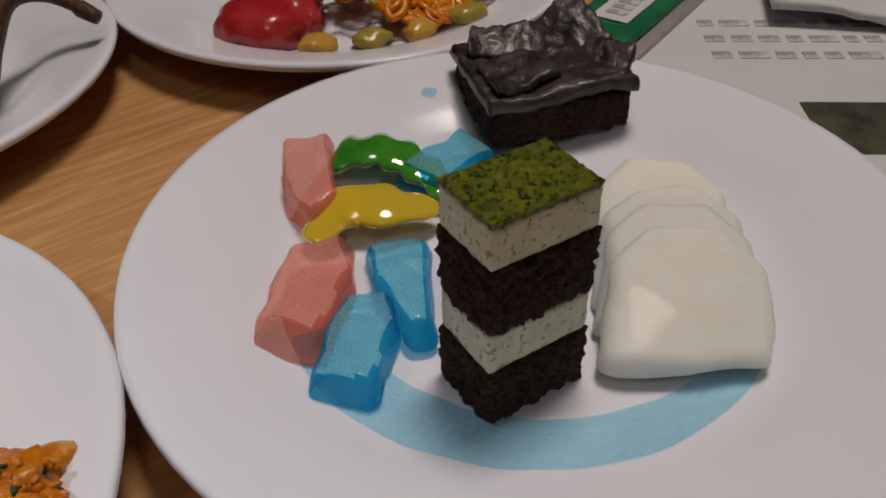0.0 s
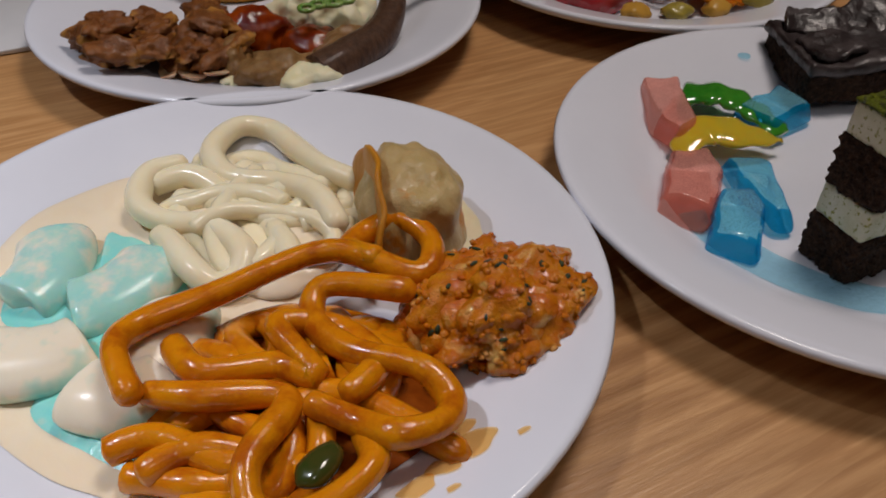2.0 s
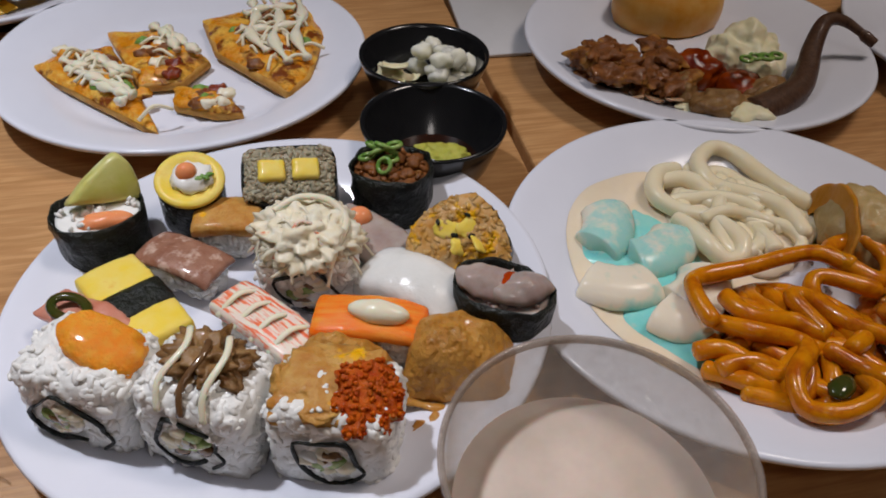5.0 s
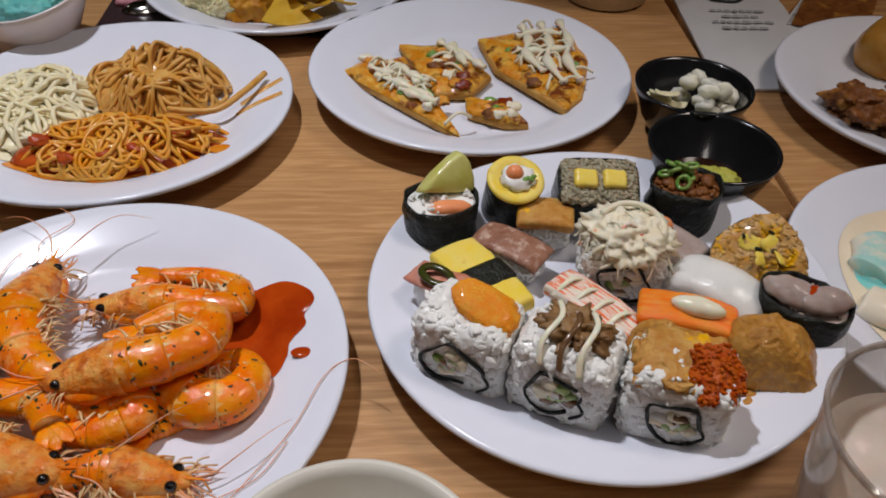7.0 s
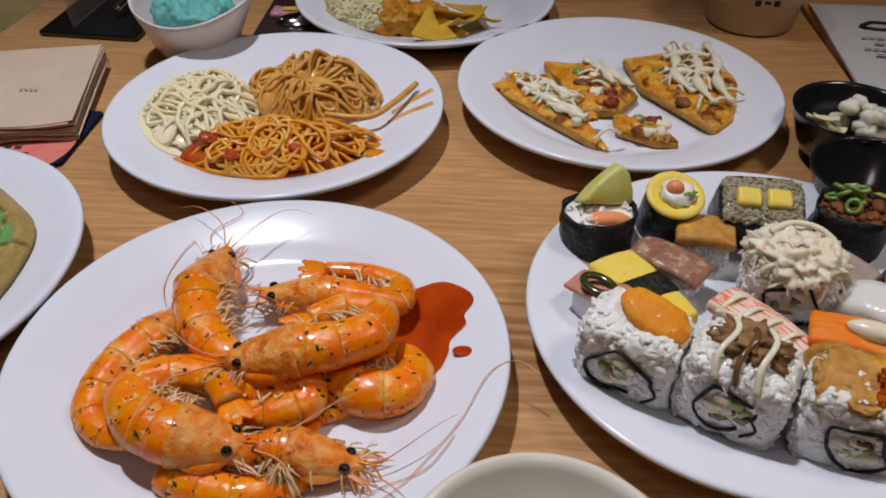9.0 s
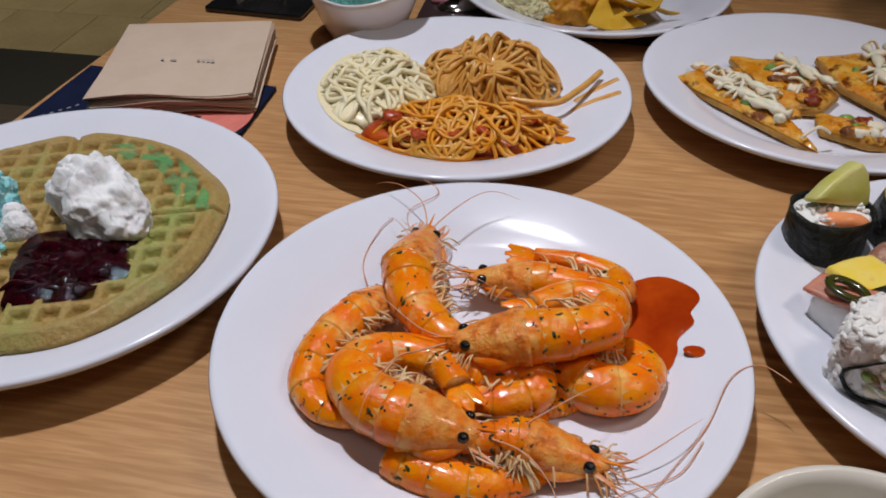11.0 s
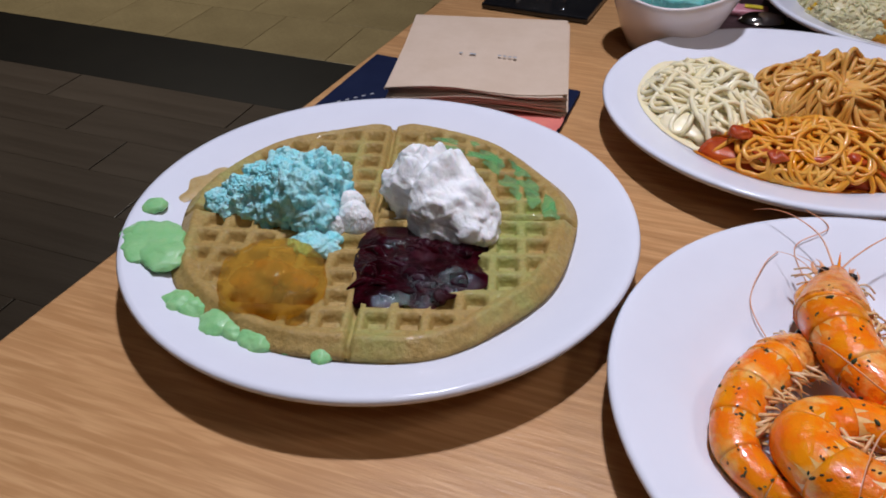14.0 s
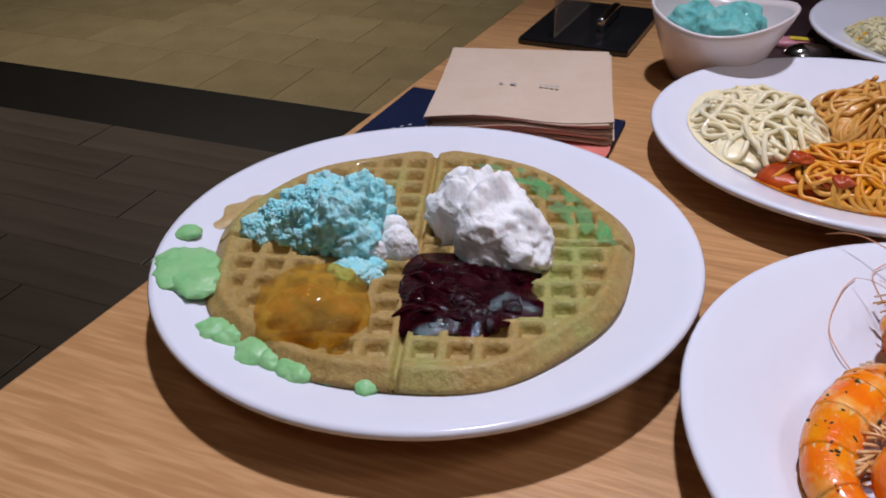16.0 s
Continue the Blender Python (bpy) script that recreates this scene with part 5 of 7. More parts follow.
for v in (q for q in low["geom"] if isinstance(q, bmesh.types.BMVert)):
    s = 0.982
    v.co = Vector((v.co.x * s, v.co.y * s, 0.0025))
bmesh.ops.recalc_face_normals(bm, faces=bm.faces)
part("baked_top", bm, M_WAFFLE, waffle)
part("underside", lathe([(0, 0.0004), (0.095, 0.0004), (0.1015, 0.003), (0.1035, 0.006), (0.100, 0.008), (0, 0.006)], 64), M_WAFFLE, waffle)
rnd = random.Random(3)
for k, (x, y, r) in enumerate(((-0.114, -0.0298, 0.015), (-0.1046, -0.0404, 0.012), (-0.1211, -0.0231, 0.01), (-0.1237, 0.0024, 0.0062), (-0.0826, -0.0712, 0.0072), (-0.0741, -0.0731, 0.0065), (-0.0598, -0.0825, 0.008), (-0.0524, -0.0852, 0.0062), (-0.0407, -0.0927, 0.0068), (-0.0364, -0.0909, 0.005), (-0.0252, -0.0947, 0.0048), (-0.0103, -0.1001, 0.0045))):
    ob = part("batter_drip", blob((1.45 if k > 3 else 1.1) * r, 1.2 * r, min(0.0050 if k > 3 else 0.0034, 0.7 * r), k, 0.26, 130, 4), M_GREENB, waffle, "pale green dripped batter")
    out = 1 + (0.0035 if k > 3 else 0.0) / math.hypot(x, y)
    ob.matrix_basis = pose(x * out, y * out, 0.0062 if k > 3 else 0.0118, 0, 0, 40 * k)
ob = part("batter_drip", blob(0.009, 0.0065, 0.005, 99, 0.2, 120, 3), M_WAFFLE, waffle)
ob.matrix_basis = pose(0.1045 * math.cos(math.radians(-80)), 0.1045 * math.sin(math.radians(-80)), 0.002)
for k in range(16):
    a = math.radians(70 - k * 4.4)
    q0, q1 = rnd.uniform(0.35, 0.95), rnd.uniform(0.080, 0.098)
    ob = part("green_patch", pool([(0.010 * q0 * math.cos(q) * (1 + 0.4 * math.sin(3 * q + k)), 0.0060 * q0 * math.sin(q) * (1 + 0.3 * math.cos(2 * q + k))) for q in (i * 0.524 for i in range(12))], 0.0006, k, wave=0.0008), M_GREENTINT, waffle, "green tinted batter patch")
    ob.matrix_basis = pose(q1 * math.cos(a), q1 * math.sin(a), 0.0135, 0, 0, math.degrees(a) + 90)
solid("batter_lace", pool([(-1.058, 0.238), (-1.070, 0.230), (-1.078, 0.208), (-1.072, 0.190), (-1.060, 0.196), (-1.052, 0.222)], 0.0015, 4, wave=0.002, ground=lambda x, y: 0.021), M_GYOZA, (0, 0, 0), "crisp lacy batter edge", "batter")

TOP = 0.0255


def rugged(bm, grain, seed):
    """Breaks a body's skin into fine, torn grains."""
    bm.normal_update()
    for v in bm.verts:
        q = v.co * 1000 + Vector((31 * seed, 17 * seed, 5))
        n = 0.5 * noise.noise(q * 0.10) + 0.5 * abs(noise.noise(q * 0.42)) + 0.7 * noise.noise(q * 0.85)
        v.co += v.normal * (grain * n)
    return bm


def dollops(name, spots, material, label, category, amp=0.28, freq=110, grain=0.0011):
    t = thing(name, (spots[0][0], spots[0][1], TOP - 0.003), label, category)
    for i, (x, y, rx, ry, rz, z) in enumerate(spots):
        ob = part("dollop", rugged(blob(rx, ry, rz, 7 * i + len(name), amp, freq, 6 if rx > 0.017 else 5), grain, i), material, t)
        ob.location = (x - spots[0][0], y - spots[0][1], z)
    return t


dollops("blue_whipped_cream", [(-0.999, 0.208, 0.024, 0.020, 0.018, 0), (-0.983, 0.216, 0.018, 0.020, 0.024, 0.002), (-1.020, 0.206, 0.018, 0.015, 0.013, 0), (-1.006, 0.226, 0.016, 0.013, 0.018, 0.003), (-1.030, 0.198, 0.012, 0.011, 0.010, 0), (-0.975, 0.196, 0.013, 0.012, 0.016, 0), (-0.969, 0.183, 0.014, 0.012, 0.0055, 0), (-0.985, 0.200, 0.014, 0.012, 0.022, 0.004)] + [(-1.002 + 0.030 * math.cos(k * 2.4) * (k / 14), 0.210 + 0.016 * math.sin(k * 2.4) * (k / 14), 0.008, 0.0075, 0.008, 0.020 - 0.0009 * k) for k in range(14)], M_BLUECREAM,
        "lumpy bright blue whipped cream on the waffle", "cream", 0.24, 160, 0.0016)
dollops("white_whipped_cream", [(-0.917, 0.231, 0.042, 0.024, 0.0285, 0), (-0.957, 0.205, 0.010, 0.009, 0.013, 0), (-0.962, 0.213, 0.008, 0.008, 0.014, 0), (-0.965, 0.196, 0.007, 0.006, 0.009, 0)], M_WHITECREAM,
        "white whipped cream scoop on the waffle", "cream", 0.16, 60, 0.0009)
scoop = next(ob for ob in bpy.data.objects["white_whipped_cream"].children if ob.name.startswith("dollop") and len(ob.data.vertices) > 10000)
for v in scoop.data.vertices:
    x, y, z = v.co
    chip = noise.voronoi((x * 85, y * 85, z * 85))[0][0]
    groove = math.exp(-((x + 0.010 + 0.25 * (y + 0.004)) / 0.0045) ** 2)
    slope = 1.16 - 7.5 * max(0.0, x + 0.012) - 9.0 * max(0.0, -0.026 - x)
    v.co = (x * (1 - 0.05 * chip), y * (1 - 0.30 * groove * (y < 0)) * (0.92 + 0.16 * chip), z * (slope - 0.24 * groove - 0.20 * chip))
scoop.matrix_basis = scoop.matrix_basis @ pose(0, 0, 0, 0, 0, -34)

jam = thing("berry_jam", (0, 0, 0), "glossy dark berry jam spread over the pockets", "jam")
part("spread", pool([(-0.9280, 0.1440), (-0.9370, 0.1600), (-0.9440, 0.1780), (-0.9480, 0.1950), (-0.9451, 0.2057), (-0.9300, 0.2120), (-0.9149, 0.2140), (-0.8905, 0.2178), (-0.8820, 0.2080), (-0.8839, 0.1949), (-0.8718, 0.1853), (-0.8790, 0.1720), (-0.8880, 0.1640), (-0.8952, 0.1479), (-0.9050, 0.1530), (-0.9129, 0.1467)], 0.0030, 6, 22, 4.0, 0.0042, 6, lambda x, y: TOP - 0.0006), M_JAM, jam)
for i in range(16):
    x, y = -0.912 + rnd.uniform(-0.026, 0.026), 0.180 + rnd.uniform(-0.022, 0.022)
    ob = part("berry", blob(0.0060, 0.0048, 0.0034, i, 0.35, 220, 3), M_JAM, jam, "whole dark berry")
    ob.matrix_basis = pose(x, y, TOP - 0.0004, 0, 0, 40 * i)
for i in range(12):
    x, y, a = -0.914 + rnd.uniform(-0.022, 0.022), 0.178 + rnd.uniform(-0.020, 0.022), rnd.uniform(-0.3, 0.9)
    dx, dy = 0.010 * math.cos(a), 0.010 * math.sin(a)
    part("jam_ridge", tube(spline([(x - dx, y - dy, TOP), (x - 0.3 * dx, y - 0.3 * dy + 0.002, TOP + 0.0018), (x + 0.4 * dx, y + 0.4 * dy - 0.001, TOP + 0.0012), (x + dx, y + dy, TOP - 0.0006)], 5), lambda u: 0.0005 + 0.0019 * math.sin(math.pi * u), 10, 0.7), M_JAM, jam, "glossy ridge of jam")
honey = thing("honey_jelly", (-0.972, 0.145, TOP - 0.002), "mound of clear golden honey jelly", "jelly")
part("mound", blob(0.027, 0.026, 0.0150, 44, 0.14, 60, 5), M_HONEY, honey)
for i in range(8):
    ob = part("jelly_lump", blob(0.008, 0.007, 0.005, 50 + i, 0.3, 150, 3), M_HONEY, honey)
    ob.location = (rnd.uniform(-0.017, 0.017), rnd.uniform(-0.016, 0.010), 0.0075)

# ---- the sushi plate ----
M_RICE = food_mat("sushi_rice", (0.86, 0.85, 0.82), 0.3, (0.82, 0.81, 0.78), 200, bump=0.0003, bump_scale=300, sss=0.12, sss_radius=(1, 0.96, 0.90), coat=0.4)
M_GREYRICE = food_mat("seasoned_rice", (0.42, 0.38, 0.29), 0.3, (0.30, 0.26, 0.19), 200, bump=0.0006, bump_scale=300, sss=0.3, coat=0.2)
M_NORI = mat("seaweed", (0.005, 0.006, 0.005), 0.30, (0.012, 0.015, 0.010), 120, spec=0.35, bump=0.0040, bump_scale=150)
M_EGG = food_mat("egg_omelette", (0.8, 0.62, 0.17), 0.4, (0.82, 0.68, 0.28), 60, bump=0.0003, bump_scale=120, coat=0.1, third=(0.70, 0.42, 0.09), third_soft=0.06, third_scale=60, third_at=0.66)
M_AVO = food_mat("avocado", (0.5, 0.49, 0.17), 0.3, (0.62, 0.6, 0.3), 35, bump=0.0003, coat=0.25)
M_SALMON = food_mat("salmon", (0.80, 0.20, 0.035), 0.2, (0.84, 0.36, 0.13), 50, bump=0.0003, sss=0.4, stretch=(1, 6, 1))
M_PINKMAYO = food_mat("pink_mayonnaise", (0.80, 0.36, 0.21), 0.25, (0.76, 0.32, 0.18), 60, bump=0.0002, sss=0.3)
M_ROE = food_mat("orange_roe", (0.56, 0.155, 0.012), 0.2, (0.4, 0.08, 0.006), 200, bump=0.0014, bump_scale=700, sss=0.3)
M_ROESOFT = food_mat("salmon_roe_paste", (0.80, 0.29, 0.045), 0.25, (0.84, 0.40, 0.12), 200, bump=0.0012, bump_scale=600, sss=0.3, coat=0.6)
M_FISH = food_mat("white_fish", (0.44, 0.38, 0.35), 0.15, (0.33, 0.25, 0.23), 60, bump=0.0002, sss=0.6, coat=0.4)
M_SQUID = food_mat("squid", (0.80, 0.80, 0.78), 0.18, (0.74, 0.74, 0.72), 60, bump=0.0008, bump_scale=110, sss=0.9, sss_radius=(1, 0.97, 0.95), sss_scale=0.012, coat=0.4)
M_RAREBEEF = food_mat("seared_beef", (0.34, 0.20, 0.15), 0.18, (0.24, 0.12, 0.085), 90, third=(0.56, 0.42, 0.35), third_scale=110, third_at=0.58, third_soft=0.06, coat=0.6, bump=0.0014, bump_scale=200)
M_CRABSTICK = food_mat("crab_stick", (0.78, 0.70, 0.62), 0.3, (0.74, 0.22, 0.13), 130, low=0.48, high=0.58, bump=0.0004, bump_scale=200, sss=0.4, stretch=(0.5, 4, 1))
M_INARI = food_mat("fried_tofu_pouch", (0.44, 0.22, 0.075), 0.28, (0.54, 0.31, 0.12), 70, bump=0.0024, bump_scale=300, coat=1.0, third=(0.26, 0.11, 0.03), third_scale=55, third_at=0.62, third_soft=0.1)
M_FRIEDRICE = food_mat("fried_rice", (0.44, 0.21, 0.075), 0.3, (0.56, 0.35, 0.15), 150, bump=0.0014, bump_scale=350, third=(0.78, 0.45, 0.03), third_scale=60, third_at=0.62)
M_BROWNSAUCE = mat("eel_sauce", (0.10, 0.045, 0.018), 0.12, (0.20, 0.11, 0.05), 80, coat=0.5)
M_CUCUMBER = mat("cucumber", (0.16, 0.30, 0.06), 0.25, (0.40, 0.48, 0.20), 150, sss=0.2)
M_HAM = food_mat("smoked_slice", (0.50, 0.21, 0.15), 0.25, (0.60, 0.34, 0.28), 60, bump=0.0003)

TILT_I = 2.3


def iz(x):
    """The sushi plate leans on its neighbour, so that its well rises to that side."""
    return WELL + (x + 0.485) * math.tan(radians(TILT_I)) + 0.002


def sushi(name, at, label, group="sushi pieces", turn=0.0):
    return thing(name, (at[0], at[1], iz(at[0])), label, "sushi", group, turn=turn)


def rounded(sx, sy, n=28, e=3.2):
    return [(sx / 2 * math.copysign(abs(math.cos(a)) ** (2 / e), math.cos(a)), sy / 2 * math.copysign(abs(math.sin(a)) ** (2 / e), math.sin(a))) for a in (2 * math.pi * k / n for k in range(n))]


def placed(ob, *where):
    ob.matrix_basis = pose(*where)
    return ob


def roll(at, turn, seed, w=0.050, h=0.047, d=0.039, label="inside-out rice roll with crab and cucumber filling"):
    """A roll that stands with its cut side to the front: rice, seaweed ring and filling."""
    t = sushi("rice_roll", at, label, "rice rolls", turn)
    body = rough_box(w, d, 0.0, h, 0.0018, 0.0020, 170, seed, corner=0.009, bend=lambda p: Vector((p.x * (1.03 - 2.2 * max(0.0, p.z - 0.03)), p.y, p.z + 0.0016 * noise.noise(p * 70 + Vector((seed, 0, 0))))))
    spots = on_skin(body, 820, seed, 0.001, -0.0008, True)
    part("rice_core", body, M_RICE, t)
    seeds(spots, (0.0033, 0.0017, 0.0012), M_RICE, "rice_coat", t, "glossy white rice grains", seed, sub=2)
    r = random.Random(seed)
    y = -d / 2 - 0.0012
    ring = [Vector((0.0150 * (1 + 0.22 * math.sin(2 * a + seed)) * math.cos(a), y, h * 0.5 + 0.0130 * (1 + 0.20 * math.cos(3 * a + seed)) * math.sin(a))) for a in (k * 0.314 for k in range(18))]
    part("seaweed_ring", tube(ring, lambda u: 0.0006 + 0.0006 * abs(math.sin(5 * u + seed)), 8), M_NORI, t, "dark seaweed spiral")
    part("seaweed_tail", tube(spline([ring[0], ring[0] + Vector((0.003, 0, -0.006)), ring[0] + Vector((-0.003, 0, -0.013))], 5), 0.0008, 8), M_NORI, t, "loose end of the seaweed")
    for k in range(18):
        a, q = r.uniform(0, 6.3), r.uniform(0, 0.0088)
        placed(part("filling", blob(0.0045, 0.0028, 0.0032, seed + k, 0.4, 250, 2, False), (M_CRAB, M_RICE, M_CUCUMBER, M_CRAB, M_BROWNSAUCE)[k % 5], t), q * math.cos(a), y + 0.0006, h * 0.5 + q * math.sin(a), 0, 0, 0)
    return t


def wrapped(at, turn, sx, sy, h, topping, seed, label, lean=0.0):
    """An oval of rice in a seaweed band, with a topping."""
    t = sushi("seaweed_sushi", at, label, "seaweed sushi", turn)
    line = rounded(sx, sy, 36, 2.4)
    bm = bmesh.new()
    lo = [bm.verts.new((x * 1.02, y * 1.02, 0)) for x, y in line]
    rows_ = [lo] + [[bm.verts.new((x * (1 + 0.13 * noise.noise((x * 90, y * 90, k * 0.8 + seed))), y * (1 + 0.13 * noise.noise((x * 90, y * 90, k * 0.8 + seed + 5))), h * k / 5 + (0.0015 * noise.noise((x * 120, y * 120, seed)) if k == 5 else 0))) for x, y in line] for k in range(1, 6)]
    inner = [bm.verts.new((v.co.x * 0.94, v.co.y * 0.94, v.co.z - 0.0002)) for v in rows_[-1]]
    deep = [bm.verts.new((v.co.x * 0.94, v.co.y * 0.94, v.co.z - 0.006)) for v in rows_[-1]]
    rows_ += [inner, deep]
    for a, b in zip(rows_, rows_[1:]):
        for i in range(36):
            bm.faces.new((a[i], a[(i + 1) % 36], b[(i + 1) % 36], b[i]))
    part("seaweed_band", bm, M_NORI, t, "crinkled black seaweed")
    core = prism(rounded(sx * 0.93, sy * 0.93, 24, 2.4), 0.001, h - 0.003, 0.002)
    part("rice", core, topping, t)
    seeds([(x * 0.42 * sx, y * 0.42 * sy, h - 0.002) for x, y in ((random.Random(seed + i).uniform(-1, 1), random.Random(seed - i).uniform(-1, 1)) for i in range(60)) if x * x + y * y < 1], (0.003, 0.0015, 0.0014), topping, "grain_layer", t, seed=seed)
    return t


def nigiri(name, at, turn, sx, sy, material, label, thick=0.005, lift=0.016, droop=10.0, seed=1):
    t = sushi(name, at, label, turn=turn)
    body = rough_box(sx * 0.86, sy * 0.8, 0, lift, 0.0028, 0.0012, 240, seed, corner=0.006)
    spots = on_skin(body, 260, seed, 0.001, 0.0001, True)
    part("rice", body, M_RICE, t)
    seeds(spots, (0.0031, 0.0014, 0.0013), M_RICE, "rice_coat", t, "white rice grains", seed)
    part("topping", rough_box(sx, sy, lift, lift + thick, 0.0025, 0.0005, 140, seed + 5, corner=min(0.0022, thick * 0.45), bend=lambda p: Vector((p.x, p.y, p.z - droop * (p.x * p.x * 0.5 + p.y * p.y)))), material, t)
    return t


PL = bpy.data.objects["dinner_plate.008"]
PL.matrix_basis = Matrix.Translation((PLATES["I"][0] - 0.080, PLATES["I"][1], 0.0)) @ pose(0, 0, 0, 0, -TILT_I, 0) @ Matrix.Translation((0.080, 0, 0))

r1 = roll((-0.4775, 0.172), -28, 1)
placed(part("roe_layer", blob(0.020, 0.012, 0.0055, 4, 0.15, 120, 4, power=0.75), M_ROESOFT, r1, "bright orange roe layer"), 0.007, 0.004, 0.0455, 8, 12, -8)
r2 = roll((-0.4285, 0.150), -29, 12)
placed(part("sauced_topping", blob(0.018, 0.014, 0.008, 5, 0.5, 190, 5), M_MUSH, r2, "chopped topping in brown sauce"), 0.001, 0.004, 0.0445)
for k, c in enumerate((M_MAYO, M_BROWNSAUCE, M_MAYO)):
    part("sauce_stripe", tube(spline([(-0.012 + 0.009 * k, 0.014, 0.0525), (-0.007 + 0.009 * k, 0.002, 0.0555), (-0.011 + 0.010 * k, -0.013, 0.0505), (-0.009 + 0.010 * k, -0.0205, 0.041)], 5), 0.0016, 8, 0.6), c, r2)
r3 = roll((-0.3770, 0.131), -20, 23, label="rice roll with brown sauce and orange roe")
placed(part("brown_topping", blob(0.0245, 0.0195, 0.0046, 8, 0.28, 130, 5, power=0.75), M_FRIEDRICE, r3, "toasted brown topping"), -0.001, 0.000, 0.0430, 6, 0, 0)
bm = blob(0.013, 0.016, 0.005, 9, 0.3, 150, 4)
spots = on_skin(bm, 220, 2, 0.0, 0.0004)
placed(part("roe_mound", bm, M_ROE, r3, "orange fish roe"), 0.014, -0.004, 0.0445, 18, 14, 0)
placed(seeds(spots, (0.0011, 0.0011, 0.0011), M_ROE, "roe_coat", r3, "tiny orange roe beads", 5), 0.014, -0.004, 0.0445, 18, 14, 0)

g1 = wrapped((-0.486, 0.284), 20, 0.047, 0.038, 0.034, M_RICE, 3, "seaweed sushi with avocado and pink mayonnaise")
placed(part("avocado_slice", prism([(-0.022, 0.004), (-0.008, 0.014), (0.006, 0.021), (0.014, 0.024), (0.019, 0.016), (0.020, 0.004), (0.018, -0.006), (0.000, -0.002)], -0.006, 0.006, 0.003, 0.9, 3), M_AVO, g1, "pale green avocado wedge"), 0.006, 0.005, 0.033, 62, 0, 5)
placed(part("mayonnaise", blob(0.014, 0.007, 0.006, 3, 0.2, 90, 3), M_PINKMAYO, g1, "pink mayonnaise"), 0.001, -0.009, 0.028, 0, 0, -15)

yr = sushi("egg_roll", (-0.440, 0.306), "seaweed roll topped with a yellow egg sheet", turn=10)
t = placed(part("seaweed_body", lathe([(0, 0), (0.0165, 0), (0.018, 0.002), (0.018, 0.030), (0.0172, 0.0335), (0, 0.0325)], 32), M_NORI, yr), 0, 0, 0.003, 18, 0, 0)
placed(part("egg_sheet", lathe([(0, 0.0), (0.0182, 0.0), (0.0188, 0.0015), (0.0182, 0.003), (0.0142, 0.0032), (0.0128, 0.0018), (0, 0.0016)], 32), M_EGG, yr, "yellow egg sheet"), 0, -0.0105, 0.0345, 18)
placed(part("rice_filling", blob(0.0115, 0.010, 0.004, 5, 0.3, 260, 3), M_RICE, yr), 0.001, -0.011, 0.0365, 18)
placed(part("mayonnaise_dot", blob(0.0058, 0.0055, 0.0058, 2, 0.05, 60, 3), M_PINKMAYO, yr, "pink mayonnaise dot"), -0.001, -0.010, 0.039, 18)
for k in range(4):
    placed(part("green_bit", blob(0.003, 0.002, 0.0015, k, 0.3, 300, 2), M_SCALLION, yr), 0.004 + 0.002 * k, -0.016 + 0.002 * (k % 2), 0.0385, 18, 0, 60 * k)

fu = sushi("square_roll", (-0.384, 0.306), "square seasoned rice roll with egg blocks", turn=-4)
body = rough_box(0.050, 0.034, 0.002, 0.036, 0.0022, 0.0012, 300, 31, corner=0.006)
spots = on_skin(body, 420, 7, 0.033, 0.0001, True)
placed(part("rice", body, M_GREYRICE, fu), 0, 0, 0.004, 26)
placed(seeds(spots, (0.0028, 0.0012, 0.0011), M_GREYRICE, "rice_coat", fu, "brownish rice grains", 9, lie=True), 0, 0, 0.004, 26)
placed(part("seaweed_wrap", prism(rounded(0.0525, 0.0365, 36, 4.5), 0, 0.0335, 0.0015), M_NORI, fu), 0, 0, 0.004, 26)
for s in (-0.0092, 0.0092):
    placed(part("egg_block", rough_box(0.0150, 0.0130, 0, 0.006, 0.002, 0.0005, 200, 3), M_EGG, fu, "yellow egg block"), s, -0.0148, 0.0345, 26)

g2 = wrapped((-0.328, 0.290), -15, 0.046, 0.037, 0.033, M_BEEF, 8, "seaweed sushi with minced beef and green onion")
r = random.Random(5)
for k in range(16):
    placed(part("minced_beef", blob(0.0045, 0.0035, 0.003, k, 0.4, 250, 2), M_BEEF, g2), r.uniform(-0.013, 0.013), r.uniform(-0.010, 0.010), 0.029 + r.uniform(0, 0.003))
for k in range(8):
    placed(part("onion_ring", tube([Vector((0.0042 * math.cos(a), 0.0042 * math.sin(a), 0.0015)) for a in (i * 0.524 for i in range(12))], 0.0014, 6, closed=True), M_SCALLION, g2, "green onion ring"), -0.006 + r.uniform(-0.008, 0.008), r.uniform(-0.007, 0.007), 0.033 + 0.001 * k, r.uniform(-40, 40), r.uniform(-40, 40), 0)

sm = nigiri("rice_bite", (-0.420, 0.277), -10, 0.036, 0.028, M_FRIEDRICE, "small bite of seasoned fried rice", 0.007, 0.020, 8, 3)
nigiri("beef_sushi", (-0.444, 0.254), -38, 0.048, 0.026, M_RAREBEEF, "seared beef slice on rice", 0.004, 0.018, 12, 6)
tm = nigiri("omelette_sushi", (-0.466, 0.222), -60, 0.064, 0.032, M_EGG, "yellow omelette slab on rice with a seaweed band", 0.010, 0.016, 4, 9)
part("seaweed_strip", rough_box(0.019, 0.0335, 0.0, 0.0272, 0.003, 0.0003, 100, 5, corner=0.002, bend=lambda p: p + Vector((0.004, 0, -4 * p.y * p.y))), M_NORI, tm, "black seaweed band")
ham = sushi("smoked_sushi", (-0.486, 0.212), "smoked slice with a green pepper ring", turn=-42)
